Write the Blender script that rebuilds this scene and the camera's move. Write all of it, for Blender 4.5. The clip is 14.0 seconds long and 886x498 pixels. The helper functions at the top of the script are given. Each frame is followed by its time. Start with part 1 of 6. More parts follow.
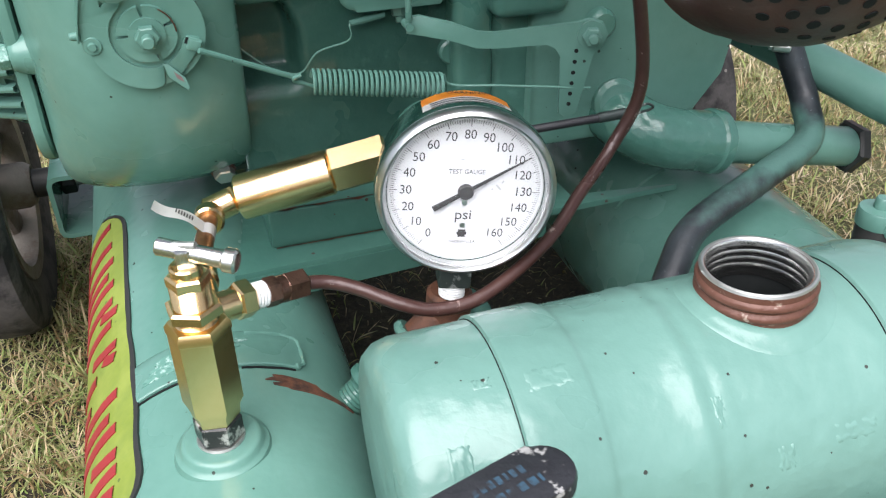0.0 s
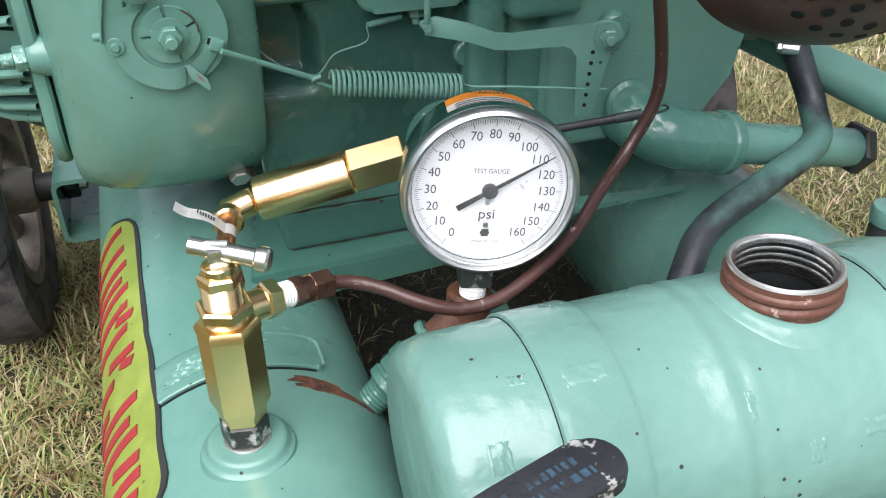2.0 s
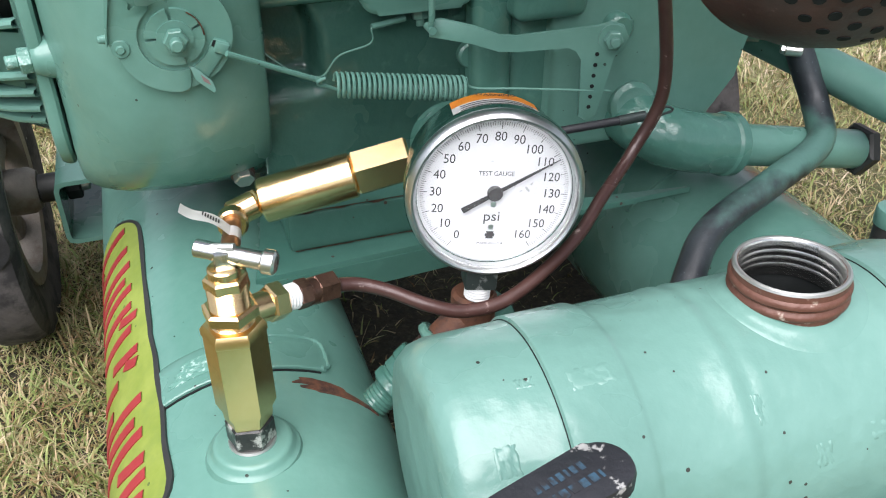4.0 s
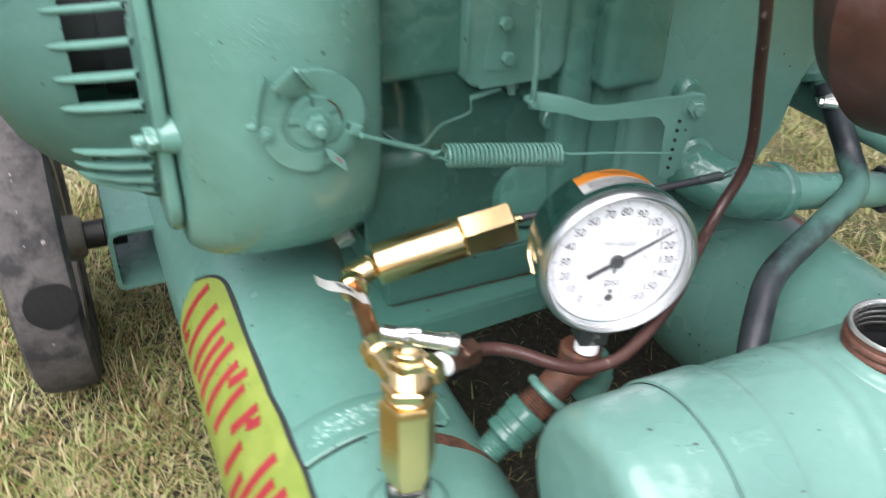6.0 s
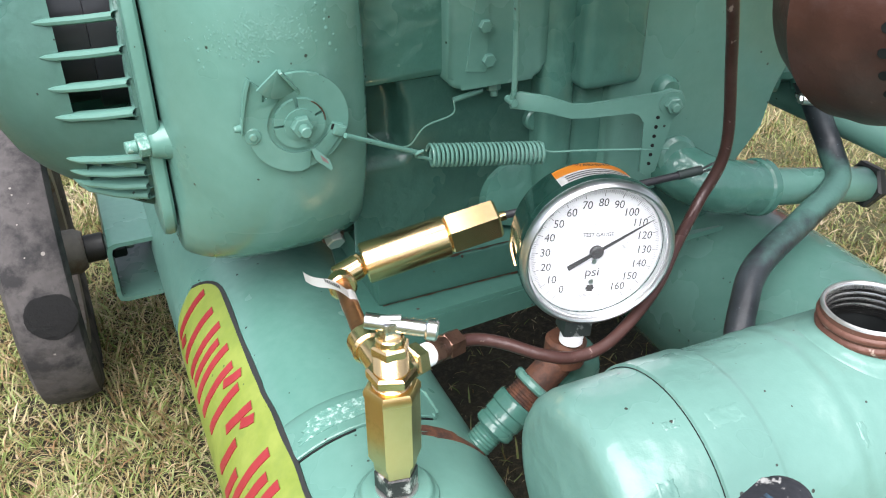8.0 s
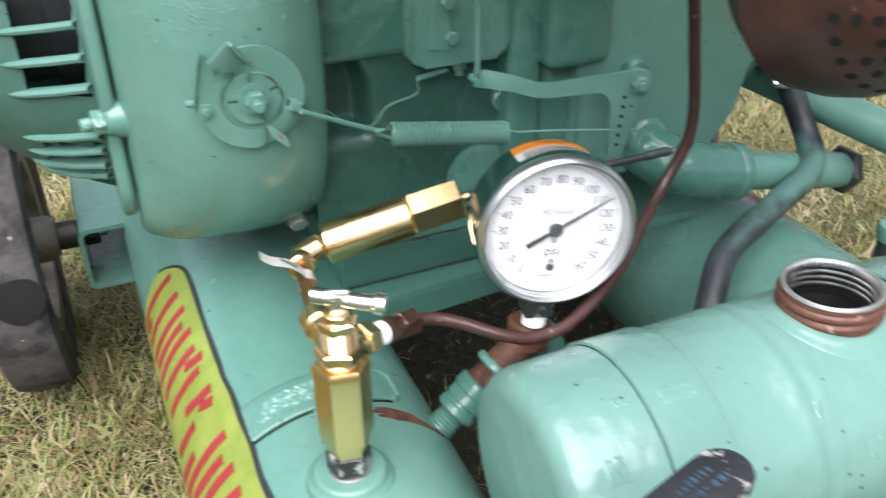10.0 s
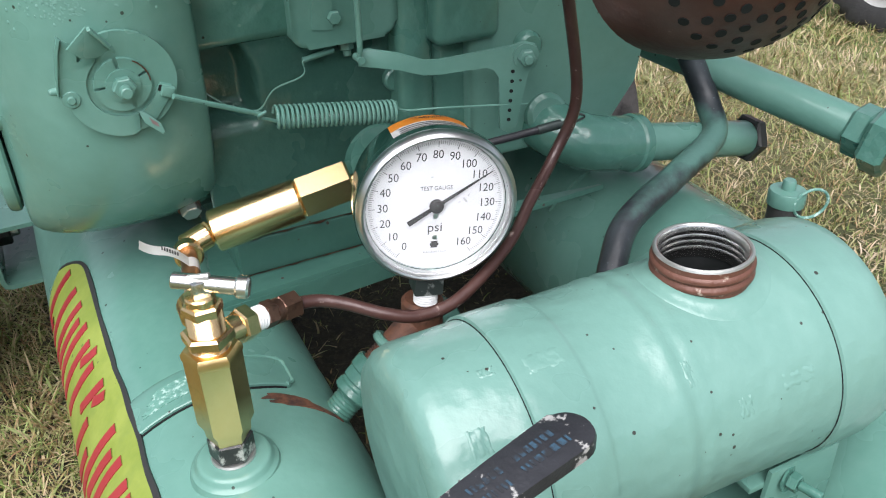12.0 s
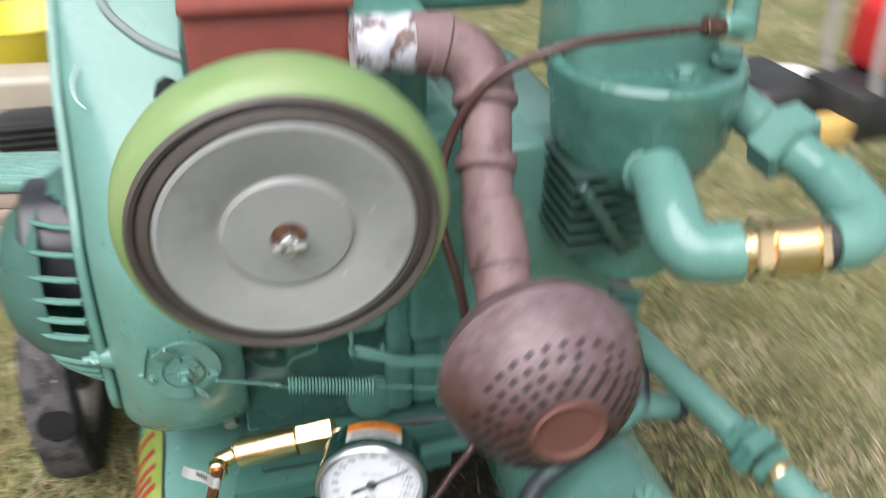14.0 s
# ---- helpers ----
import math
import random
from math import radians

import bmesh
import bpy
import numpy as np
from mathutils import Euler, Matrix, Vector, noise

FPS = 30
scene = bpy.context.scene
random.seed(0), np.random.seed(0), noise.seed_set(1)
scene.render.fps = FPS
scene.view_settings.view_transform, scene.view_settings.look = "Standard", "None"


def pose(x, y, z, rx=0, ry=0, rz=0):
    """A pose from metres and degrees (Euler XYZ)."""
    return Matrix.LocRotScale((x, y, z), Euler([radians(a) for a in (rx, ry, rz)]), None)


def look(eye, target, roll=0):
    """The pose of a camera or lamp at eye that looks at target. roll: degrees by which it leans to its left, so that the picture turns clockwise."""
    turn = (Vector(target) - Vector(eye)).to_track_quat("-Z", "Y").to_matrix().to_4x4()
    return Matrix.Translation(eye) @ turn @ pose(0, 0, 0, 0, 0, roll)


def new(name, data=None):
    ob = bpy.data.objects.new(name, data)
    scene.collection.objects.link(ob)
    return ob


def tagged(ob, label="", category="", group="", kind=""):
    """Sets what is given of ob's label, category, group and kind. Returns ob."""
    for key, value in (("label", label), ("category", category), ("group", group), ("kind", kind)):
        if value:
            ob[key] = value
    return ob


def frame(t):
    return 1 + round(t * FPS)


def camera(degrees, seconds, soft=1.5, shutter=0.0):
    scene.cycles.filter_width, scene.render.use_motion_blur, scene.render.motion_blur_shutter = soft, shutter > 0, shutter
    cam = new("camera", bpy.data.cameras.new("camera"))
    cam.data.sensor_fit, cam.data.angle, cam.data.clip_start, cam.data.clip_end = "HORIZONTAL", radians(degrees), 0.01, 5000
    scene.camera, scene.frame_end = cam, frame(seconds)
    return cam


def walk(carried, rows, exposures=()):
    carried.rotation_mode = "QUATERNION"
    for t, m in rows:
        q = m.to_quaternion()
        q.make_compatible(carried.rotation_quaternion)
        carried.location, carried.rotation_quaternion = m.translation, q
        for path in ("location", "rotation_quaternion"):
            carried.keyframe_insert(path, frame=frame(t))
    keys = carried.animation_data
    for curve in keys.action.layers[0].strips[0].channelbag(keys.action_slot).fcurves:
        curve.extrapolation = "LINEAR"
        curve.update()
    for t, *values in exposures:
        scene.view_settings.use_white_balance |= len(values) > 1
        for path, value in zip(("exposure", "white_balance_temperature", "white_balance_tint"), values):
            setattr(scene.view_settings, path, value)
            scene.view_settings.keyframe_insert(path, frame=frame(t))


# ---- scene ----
cam = camera(54.5, 14.0, 1.1, 0.9)
PATH = [
    (0, (0.008, -0.009, 0.779), (-0.016, 1.657, -0.328), -0.5),
    (0.5, (-0.006, -0.008, 0.782), (-0.006, 1.663, -0.318), 0.1),
    (1, (-0.013, -0.014, 0.779), (-0.003, 1.661, -0.313), 0.2),
    (1.5, (-0.018, -0.013, 0.777), (-0.009, 1.661, -0.316), -0.0),
    (2, (-0.02, -0.014, 0.776), (-0.009, 1.661, -0.318), -0.1),
    (2.5, (-0.019, -0.01, 0.779), (-0.007, 1.663, -0.317), -0.1),
    (3, (-0.021, -0.013, 0.779), (-0.011, 1.66, -0.317), -0.1),
    (5.3, (-0.035, -0.013, 0.776), (-0.009, 1.664, -0.313), 0.1),
    (5.5, (-0.052, -0.012, 0.785), (-0.008, 1.665, -0.303), 0.2),
    (6, (-0.172, -0.02, 0.85), (-0.01, 1.643, -0.249), 1.2),
    (6.5, (-0.237, -0.039, 0.868), (0.066, 1.618, -0.21), 0.6),
    (7, (-0.21, -0.048, 0.857), (0.044, 1.623, -0.212), 0.1),
    (7.2, (-0.188, -0.051, 0.852), (0.021, 1.629, -0.214), -0.5),
    (9.5, (-0.14, -0.042, 0.832), (-0.016, 1.653, -0.224), -0.3),
    (10, (-0.121, -0.051, 0.821), (0.024, 1.641, -0.237), -0.3),
    (10.5, (-0.067, -0.054, 0.811), (0.123, 1.628, -0.255), -1.2),
    (11, (-0.044, -0.056, 0.804), (0.158, 1.625, -0.261), -1.8),
    (11.5, (-0.049, -0.056, 0.805), (0.16, 1.618, -0.27), -1.7),
    (12, (-0.053, -0.059, 0.809), (0.161, 1.613, -0.268), -1.5),
    (12.5, (-0.053, -0.064, 0.813), (0.168, 1.605, -0.267), -1.4),
    (13, (-0.048, -0.084, 0.861), (0.159, 1.573, -0.24), -1.3),
    (13.2, (-0.038, -0.109, 0.917), (0.167, 1.527, -0.216), -1.0),
    (13.4, (-0.019, -0.138, 0.988), (0.172, 1.505, -0.136), -0.6),
    (13.5, (0.003, -0.138, 1.028), (0.159, 1.515, -0.086), -0.5),
    (13.6, (-0.003, -0.165, 1.087), (0.157, 1.497, -0.015), 0.0),
    (13.8, (0.033, -0.172, 1.177), (0.126, 1.495, 0.076), 1.1),
    (13.9, (0.076, -0.169, 1.214), (0.09, 1.511, 0.128), 1.4),
    (14, (0.134, -0.168, 1.238), (0.034, 1.520, 0.171), 1.3),
]
walk(cam, [(t, look(eye, target, roll)) for t, eye, target, roll in PATH], [(0, 1.04), (3, 1.04), (5.5, 1.08), (6.5, 1.30), (7, 1.30), (9.5, 1.25), (10.5, 1.08), (11, 0.98), (13, 0.98), (13.5, 1.05), (14, 0.93)])

# ---- world and light ----
world = bpy.data.worlds.new("sky")
scene.world = world
world.use_nodes = True
wn, wl = world.node_tree.nodes, world.node_tree.links
sky = wn.new("ShaderNodeTexSky")
sky.sky_type, sky.sun_disc = "NISHITA", False
sky.sun_elevation, sky.sun_rotation = radians(58), radians(190)
sky.air_density, sky.dust_density, sky.ozone_density = 1.0, 0.8, 1.0
veil = wn.new("ShaderNodeHueSaturation")      # thin cloud takes most of the blue out of the sky
veil.inputs["Saturation"].default_value = 0.40
wl.new(sky.outputs["Color"], veil.inputs["Color"])
wl.new(veil.outputs["Color"], wn["Background"].inputs["Color"])
wn["Background"].inputs["Strength"].default_value = 0.082
sun = new("sun", bpy.data.lights.new("sun", "SUN"))
sun.data.energy, sun.data.angle, sun.data.color = 3.65, radians(66), (1.0, 0.965, 0.995)
sun.matrix_world = look((0, 0, 0), (0.14, 0.52, -0.84))

# ---- materials ----
def nodes_of(name):
    m = bpy.data.materials.new(name)
    m.use_nodes = True
    nt = m.node_tree
    return m, nt.nodes, nt.links, nt.nodes["Principled BSDF"]


def mixer(n, l, fac, a, b):
    x = n.new("ShaderNodeMix")
    x.data_type = "RGBA"
    l.new(fac, x.inputs[0])
    for sock, v in ((x.inputs[6], a), (x.inputs[7], b)):
        if isinstance(v, tuple):
            sock.default_value = (*v, 1)
        else:
            l.new(v, sock)
    return x.outputs[2]


def noise_tex(n, l, vec, scale, detail=4.0, rough=0.55):
    x = n.new("ShaderNodeTexNoise")
    x.inputs["Scale"].default_value, x.inputs["Detail"].default_value, x.inputs["Roughness"].default_value = scale, detail, rough
    l.new(vec, x.inputs["Vector"])
    return x.outputs["Fac"]


def ramp(n, l, fac, lo, hi):
    x = n.new("ShaderNodeMapRange")
    x.inputs["From Min"].default_value, x.inputs["From Max"].default_value = lo, hi
    l.new(fac, x.inputs["Value"])
    return x.outputs["Result"]


def surface(name, a, b, rough=0.4, metal=0.0, big=6.0, fine=90.0, spots=None, spot_cut=(0.62, 0.66), spot_scale=30.0,
            flecks=None, fleck_scale=70.0, fleck_size=0.16, bump=0.15, bump_scale=160.0, grip=0.12, coat=0.0, waves=0.0):
    """Paint, metal, rubber: two tones mixed at two scales, patches, flecks and a fine relief."""
    m, n, l, p = nodes_of(name)
    vec = n.new("ShaderNodeTexCoord").outputs["Object"]
    large, small = noise_tex(n, l, vec, big), noise_tex(n, l, vec, fine, 6)
    both = n.new("ShaderNodeMath")
    both.operation = "MULTIPLY_ADD"
    l.new(small, both.inputs[0]); both.inputs[1].default_value = 0.45
    l.new(large, both.inputs[2])
    col = mixer(n, l, ramp(n, l, both.outputs[0], 0.45, 1.0), a, b)
    if spots:
        mask = ramp(n, l, noise_tex(n, l, vec, spot_scale, 8, 0.65), *spot_cut)
        col = mixer(n, l, mask, col, spots)
    if flecks:
        v = n.new("ShaderNodeTexVoronoi")
        v.inputs["Scale"].default_value = fleck_scale
        l.new(vec, v.inputs["Vector"])
        size = n.new("ShaderNodeMath"); size.operation = "MULTIPLY"
        sep = n.new("ShaderNodeSeparateColor")
        l.new(v.outputs["Color"], sep.inputs[0])
        pick = ramp(n, l, sep.outputs[0], 0.66, 1.0)
        l.new(pick, size.inputs[0]); size.inputs[1].default_value = fleck_size
        less = n.new("ShaderNodeMath"); less.operation = "LESS_THAN"
        l.new(v.outputs["Distance"], less.inputs[0]); l.new(size.outputs[0], less.inputs[1])
        col = mixer(n, l, less.outputs[0], col, flecks)
    l.new(col, p.inputs["Base Color"])
    r = n.new("ShaderNodeMapRange")
    l.new(large, r.inputs["Value"])
    r.inputs["From Min"].default_value, r.inputs["From Max"].default_value = 0.3, 0.7
    r.inputs["To Min"].default_value, r.inputs["To Max"].default_value = max(0.03, rough - grip), rough + grip
    l.new(r.outputs["Result"], p.inputs["Roughness"])
    p.inputs["Metallic"].default_value = metal
    p.inputs["Coat Weight"].default_value = coat
    p.inputs["Coat Roughness"].default_value = 0.11
    if bump:
        bn = n.new("ShaderNodeBump")
        bn.inputs["Strength"].default_value, bn.inputs["Distance"].default_value = bump, 0.002
        l.new(noise_tex(n, l, vec, bump_scale, 3), bn.inputs["Height"])
        last = bn
        if waves:
            b2 = n.new("ShaderNodeBump")
            b2.inputs["Strength"].default_value, b2.inputs["Distance"].default_value = waves, 0.01
            l.new(noise_tex(n, l, vec, 22.0, 2), b2.inputs["Height"])
            l.new(bn.outputs["Normal"], b2.inputs["Normal"])
            last = b2
        l.new(last.outputs["Normal"], p.inputs["Normal"])
        l.new(last.outputs["Normal"], p.inputs["Coat Normal"])
    return m


GREEN_A, GREEN_B = (0.086, 0.203, 0.165), (0.120, 0.252, 0.210)
green = surface("green_paint", GREEN_A, GREEN_B, 0.30, flecks=(0.02, 0.035, 0.025), fleck_scale=85, fleck_size=0.13, bump=0.12, bump_scale=120, waves=0.16, coat=0.14)
green_tank = surface("glossy_green_paint", (0.118, 0.238, 0.203), (0.145, 0.278, 0.240), 0.34, flecks=(0.032, 0.034, 0.030), fleck_scale=95, fleck_size=0.15, bump=0.22, bump_scale=110, waves=0.34, coat=0.20)
green_rough = surface("green_paint_on_casting", (0.048, 0.140, 0.111), (0.076, 0.187, 0.151), 0.28, spots=(0.110, 0.246, 0.208), spot_cut=(0.60, 0.76), flecks=(0.021, 0.030, 0.020), fleck_scale=60, fleck_size=0.08, bump=0.55, bump_scale=75, waves=0.5, coat=0.35)
# darker copy of the casting green, with the shade under the engine in it
green_bed = surface("shaded_satin_green", (0.042, 0.126, 0.099), (0.063, 0.163, 0.130), 0.42, spots=(0.023, 0.039, 0.028), spot_cut=(0.68, 0.76), spot_scale=34, flecks=(0.053, 0.030, 0.020), fleck_scale=70, fleck_size=0.14, bump=0.35, bump_scale=75, waves=0.3)
green_light = surface("thick_green_paint", (0.10, 0.235, 0.19), (0.13, 0.28, 0.235), 0.3, spots=(0.36, 0.52, 0.47), spot_cut=(0.52, 0.62), spot_scale=190, bump=0.8, bump_scale=240)
dark_green = surface("dark_green_enamel", (0.006, 0.028, 0.022), (0.01, 0.04, 0.03), 0.12, bump=0.02, coat=0.5, grip=0.03)
lime = surface("lime_green_paint", (0.155, 0.245, 0.085), (0.20, 0.29, 0.115), 0.42, spots=(0.22, 0.25, 0.12), spot_cut=(0.5, 0.75), spot_scale=12, bump=0.12)
decal_mat = surface("lime_decal", (0.165, 0.225, 0.032), (0.24, 0.29, 0.058), 0.5, big=25, fine=140, bump=0.06, spots=(0.15, 0.21, 0.04), spot_cut=(0.46, 0.75), flecks=(0.08, 0.12, 0.03), fleck_scale=90)
red_mat = surface("red_decal_paint", (0.24, 0.018, 0.024), (0.32, 0.034, 0.038), 0.5, bump=0.05)
black_paint = surface("black_line", (0.015, 0.017, 0.016), (0.03, 0.03, 0.03), 0.5, spots=(0.10, 0.16, 0.12), spot_cut=(0.66, 0.72), spot_scale=60, bump=0.05)
brass = surface("polished_brass", (0.82, 0.565, 0.28), (0.88, 0.66, 0.37), 0.24, 1.0, bump=0.03, bump_scale=300, grip=0.07)
brass_hex = surface("drawn_brass", (0.74, 0.50, 0.215), (0.82, 0.60, 0.30), 0.31, 1.0, spots=(0.45, 0.31, 0.11), spot_cut=(0.55, 0.8), bump=0.06, bump_scale=250, grip=0.08)
brass_pipe = surface("red_brass_pipe", (0.26, 0.115, 0.05), (0.36, 0.18, 0.08), 0.38, 0.85, spots=(0.12, 0.05, 0.03), spot_cut=(0.5, 0.75), bump=0.1)
steel = surface("bright_steel", (0.62, 0.62, 0.60), (0.75, 0.75, 0.73), 0.25, 1.0, bump=0.06, grip=0.1)
zinc = surface("zinc_plate", (0.48, 0.49, 0.47), (0.62, 0.62, 0.6), 0.38, 0.9, bump=0.1)
dull_black = surface("blackened_steel", (0.02, 0.021, 0.02), (0.05, 0.05, 0.048), 0.45, 0.3, spots=(0.35, 0.34, 0.31), spot_cut=(0.68, 0.74), spot_scale=80, bump=0.1)
worn_black = surface("worn_black_steel", (0.018, 0.019, 0.019), (0.045, 0.045, 0.043), 0.36, 0.4, spots=(0.46, 0.45, 0.42), spot_cut=(0.53, 0.60), spot_scale=75, bump=0.3)
ptfe = surface("white_thread_tape", (0.72, 0.74, 0.74), (0.82, 0.82, 0.82), 0.5, bump=0.5, bump_scale=260)
tube_mat = surface("brown_oxide_tube", (0.040, 0.017, 0.0145), (0.080, 0.038, 0.032), 0.34, 0.1, spots=(0.26, 0.20, 0.18), spot_cut=(0.63, 0.67), spot_scale=85, bump=0.25)
filler_rust = surface("rusted_filler_thread", (0.080, 0.030, 0.020), (0.165, 0.075, 0.052), 0.5, 0.2, spots=(0.42, 0.34, 0.28), spot_cut=(0.60, 0.68), spot_scale=60, bump=0.6, bump_scale=110)
tarnish = surface("tarnished_brown_brass", (0.095, 0.050, 0.036), (0.20, 0.115, 0.080), 0.36, 0.75, spots=(0.045, 0.025, 0.020), spot_cut=(0.5, 0.68), spot_scale=70, bump=0.3)
# oily green darkened further: the shade in deep gaps is in the colour
shaded_oily_green = surface("oil_and_shade_green", (0.012, 0.028, 0.022), (0.035, 0.075, 0.06), 0.4, spots=(0.07, 0.15, 0.12), spot_cut=(0.6, 0.7), bump=0.3)
rust = surface("rust", (0.085, 0.032, 0.018), (0.16, 0.066, 0.034), 0.7, spots=(0.045, 0.022, 0.016), spot_cut=(0.45, 0.62), spot_scale=60, flecks=(0.22, 0.18, 0.14), fleck_scale=90, bump=0.6, bump_scale=120)
exhaust_mat = surface("scaled_rusty_pipe", (0.135, 0.080, 0.076), (0.200, 0.132, 0.128), 0.6, spots=(0.065, 0.033, 0.032), spot_cut=(0.5, 0.7), bump=0.5, bump_scale=90)
boss_mat = surface("brown_rust_boss", (0.085, 0.032, 0.022), (0.12, 0.048, 0.034), 0.75, bump=0.3)
aluminium = surface("flaking_grey_pipe", (0.40, 0.40, 0.43), (0.58, 0.58, 0.62), 0.6, 0.25, spots=(0.13, 0.09, 0.08), spot_cut=(0.5, 0.56), spot_scale=45, bump=0.9, bump_scale=60)
tyre_mat = surface("worn_solid_rubber", (0.038, 0.034, 0.034), (0.105, 0.096, 0.094), 0.85, spots=(0.022, 0.021, 0.022), spot_cut=(0.46, 0.60), spot_scale=22, flecks=(0.24, 0.22, 0.2), fleck_scale=60, bump=0.9, bump_scale=55, waves=0.3)
tyre_dark = surface("tyre_repair_patch", (0.016, 0.017, 0.018), (0.03, 0.03, 0.031), 0.7, bump=0.5)
wheel_iron = surface("weathered_cast_iron", (0.17, 0.15, 0.13), (0.26, 0.235, 0.205), 0.6, 0.2, spots=(0.13, 0.08, 0.05), spot_cut=(0.5, 0.7), bump=0.5)
dial_white = surface("enamel_white_dial", (0.39, 0.405, 0.42), (0.425, 0.435, 0.445), 0.5, bump=0.0, flecks=(0.45, 0.45, 0.44), fleck_scale=45, fleck_size=0.05)
ink = surface("black_ink", (0.028, 0.028, 0.03), (0.035, 0.035, 0.036), 0.6, bump=0.0)
smudge = surface("grey_smudge", (0.24, 0.245, 0.25), (0.36, 0.365, 0.37), 0.6, bump=0.0)
stem_mat = surface("scuffed_dark_stem", (0.030, 0.042, 0.040), (0.062, 0.078, 0.074), 0.4, 0.4, spots=(0.38, 0.40, 0.39), spot_cut=(0.56, 0.64), spot_scale=60, bump=0.15)
ink_thin = surface("grey_ink", (0.06, 0.06, 0.062), (0.085, 0.085, 0.085), 0.6, bump=0.0)
chrome = surface("chromed_bezel", (0.52, 0.54, 0.54), (0.62, 0.63, 0.63), 0.32, 1.0, bump=0.03, grip=0.05)
orange = surface("orange_label", (0.85, 0.30, 0.03), (0.9, 0.36, 0.05), 0.5, bump=0.0)
label_white = surface("white_label", (0.74, 0.74, 0.72), (0.82, 0.82, 0.8), 0.5, bump=0.05)
lever_grip = surface("black_vinyl_grip", (0.016, 0.017, 0.02), (0.032, 0.034, 0.04), 0.42, spots=(0.34, 0.34, 0.33), spot_cut=(0.585, 0.62), spot_scale=55, bump=0.3, bump_scale=200)
print_blue = surface("faded_blue_print", (0.028, 0.065, 0.10), (0.045, 0.10, 0.15), 0.5, spots=(0.022, 0.024, 0.028), spot_cut=(0.42, 0.56), spot_scale=90, bump=0.0)
filter_grey = surface("grey_painted_sheet", (0.235, 0.24, 0.23), (0.28, 0.285, 0.275), 0.45, bump=0.1, spots=(0.19, 0.185, 0.175), spot_cut=(0.55, 0.72), spot_scale=14, flecks=(0.42, 0.42, 0.40), fleck_scale=40, fleck_size=0.10)
filter_seal = surface("dirty_rubber_seal", (0.045, 0.038, 0.033), (0.075, 0.062, 0.052), 0.6, spots=(0.20, 0.12, 0.07), spot_cut=(0.62, 0.72), spot_scale=16, bump=0.4)
red_rust = surface("red_oxide_paint", (0.17, 0.036, 0.026), (0.23, 0.056, 0.038), 0.6, spots=(0.16, 0.04, 0.03), spot_cut=(0.45, 0.7), bump=0.2)
# near-black colour stands for the shade inside holes, slots and openings
void = surface("cavity_shade_black", (0.010, 0.012, 0.012), (0.018, 0.02, 0.02), 0.7, bump=0.1)
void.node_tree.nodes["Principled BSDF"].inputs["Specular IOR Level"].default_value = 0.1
fan_black = surface("black_fan_blade", (0.020, 0.021, 0.024), (0.034, 0.035, 0.04), 0.35, bump=0.05)
yellow_far = surface("yellow_plastic", (0.52, 0.42, 0.03), (0.62, 0.50, 0.06), 0.4, bump=0.05)
cream_far = surface("cream_panel", (0.33, 0.29, 0.22), (0.42, 0.37, 0.30), 0.5, bump=0.1)
red_far = surface("red_paint", (0.45, 0.02, 0.02), (0.55, 0.03, 0.03), 0.35, bump=0.05)
tan_far = surface("tan_plastic", (0.46, 0.30, 0.08), (0.54, 0.37, 0.12), 0.5, bump=0.05)
grey_far = surface("grey_tube", (0.33, 0.32, 0.30), (0.42, 0.41, 0.39), 0.5, bump=0.05)
lead_grey = surface("grey_green_sheath", (0.13, 0.17, 0.15), (0.19, 0.23, 0.21), 0.5, bump=0.1)
scratch_white = surface("bare_scratch", (0.45, 0.55, 0.52), (0.6, 0.68, 0.65), 0.5, bump=0.2)
wood_far = surface("raw_timber", (0.33, 0.24, 0.20), (0.42, 0.33, 0.28), 0.7, bump=0.2)

glass_mat, gn, gl, gp = nodes_of("gauge_glass")
gp.inputs["Base Color"].default_value = (1, 1, 1, 1)
gp.inputs["Roughness"].default_value = 0.02
gp.inputs["Transmission Weight"].default_value = 1.0
gp.inputs["IOR"].default_value = 1.25

def hose_material():
    """Black hose rubber; a length of it caught the green spray when the machine was painted."""
    m, n, l, p = nodes_of("oversprayed_hose_rubber")
    vec = n.new("ShaderNodeTexCoord").outputs["Object"]
    sep = n.new("ShaderNodeSeparateXYZ")
    l.new(vec, sep.inputs[0])
    wob = n.new("ShaderNodeMath"); wob.operation = "MULTIPLY_ADD"
    l.new(noise_tex(n, l, vec, 30, 5), wob.inputs[0]); wob.inputs[1].default_value = 0.05
    l.new(sep.outputs["Z"], wob.inputs[2])
    up, down = ramp(n, l, wob.outputs[0], 0.058, 0.074), ramp(n, l, wob.outputs[0], 0.102, 0.084)
    both = n.new("ShaderNodeMath"); both.operation = "MULTIPLY"
    l.new(up, both.inputs[0]); l.new(down, both.inputs[1])
    dark = mixer(n, l, ramp(n, l, noise_tex(n, l, vec, 25, 6), 0.35, 0.7), (0.014, 0.017, 0.021), (0.045, 0.055, 0.062))
    specks = ramp(n, l, noise_tex(n, l, vec, 320, 3), 0.68, 0.74)
    dark = mixer(n, l, specks, dark, (0.12, 0.15, 0.16))
    l.new(mixer(n, l, both.outputs[0], dark, (0.075, 0.165, 0.14)), p.inputs["Base Color"])
    p.inputs["Roughness"].default_value = 0.42
    b = n.new("ShaderNodeBump")
    b.inputs["Strength"].default_value, b.inputs["Distance"].default_value = 0.2, 0.002
    l.new(noise_tex(n, l, vec, 200, 3), b.inputs["Height"])
    l.new(b.outputs["Normal"], p.inputs["Normal"])
    return m


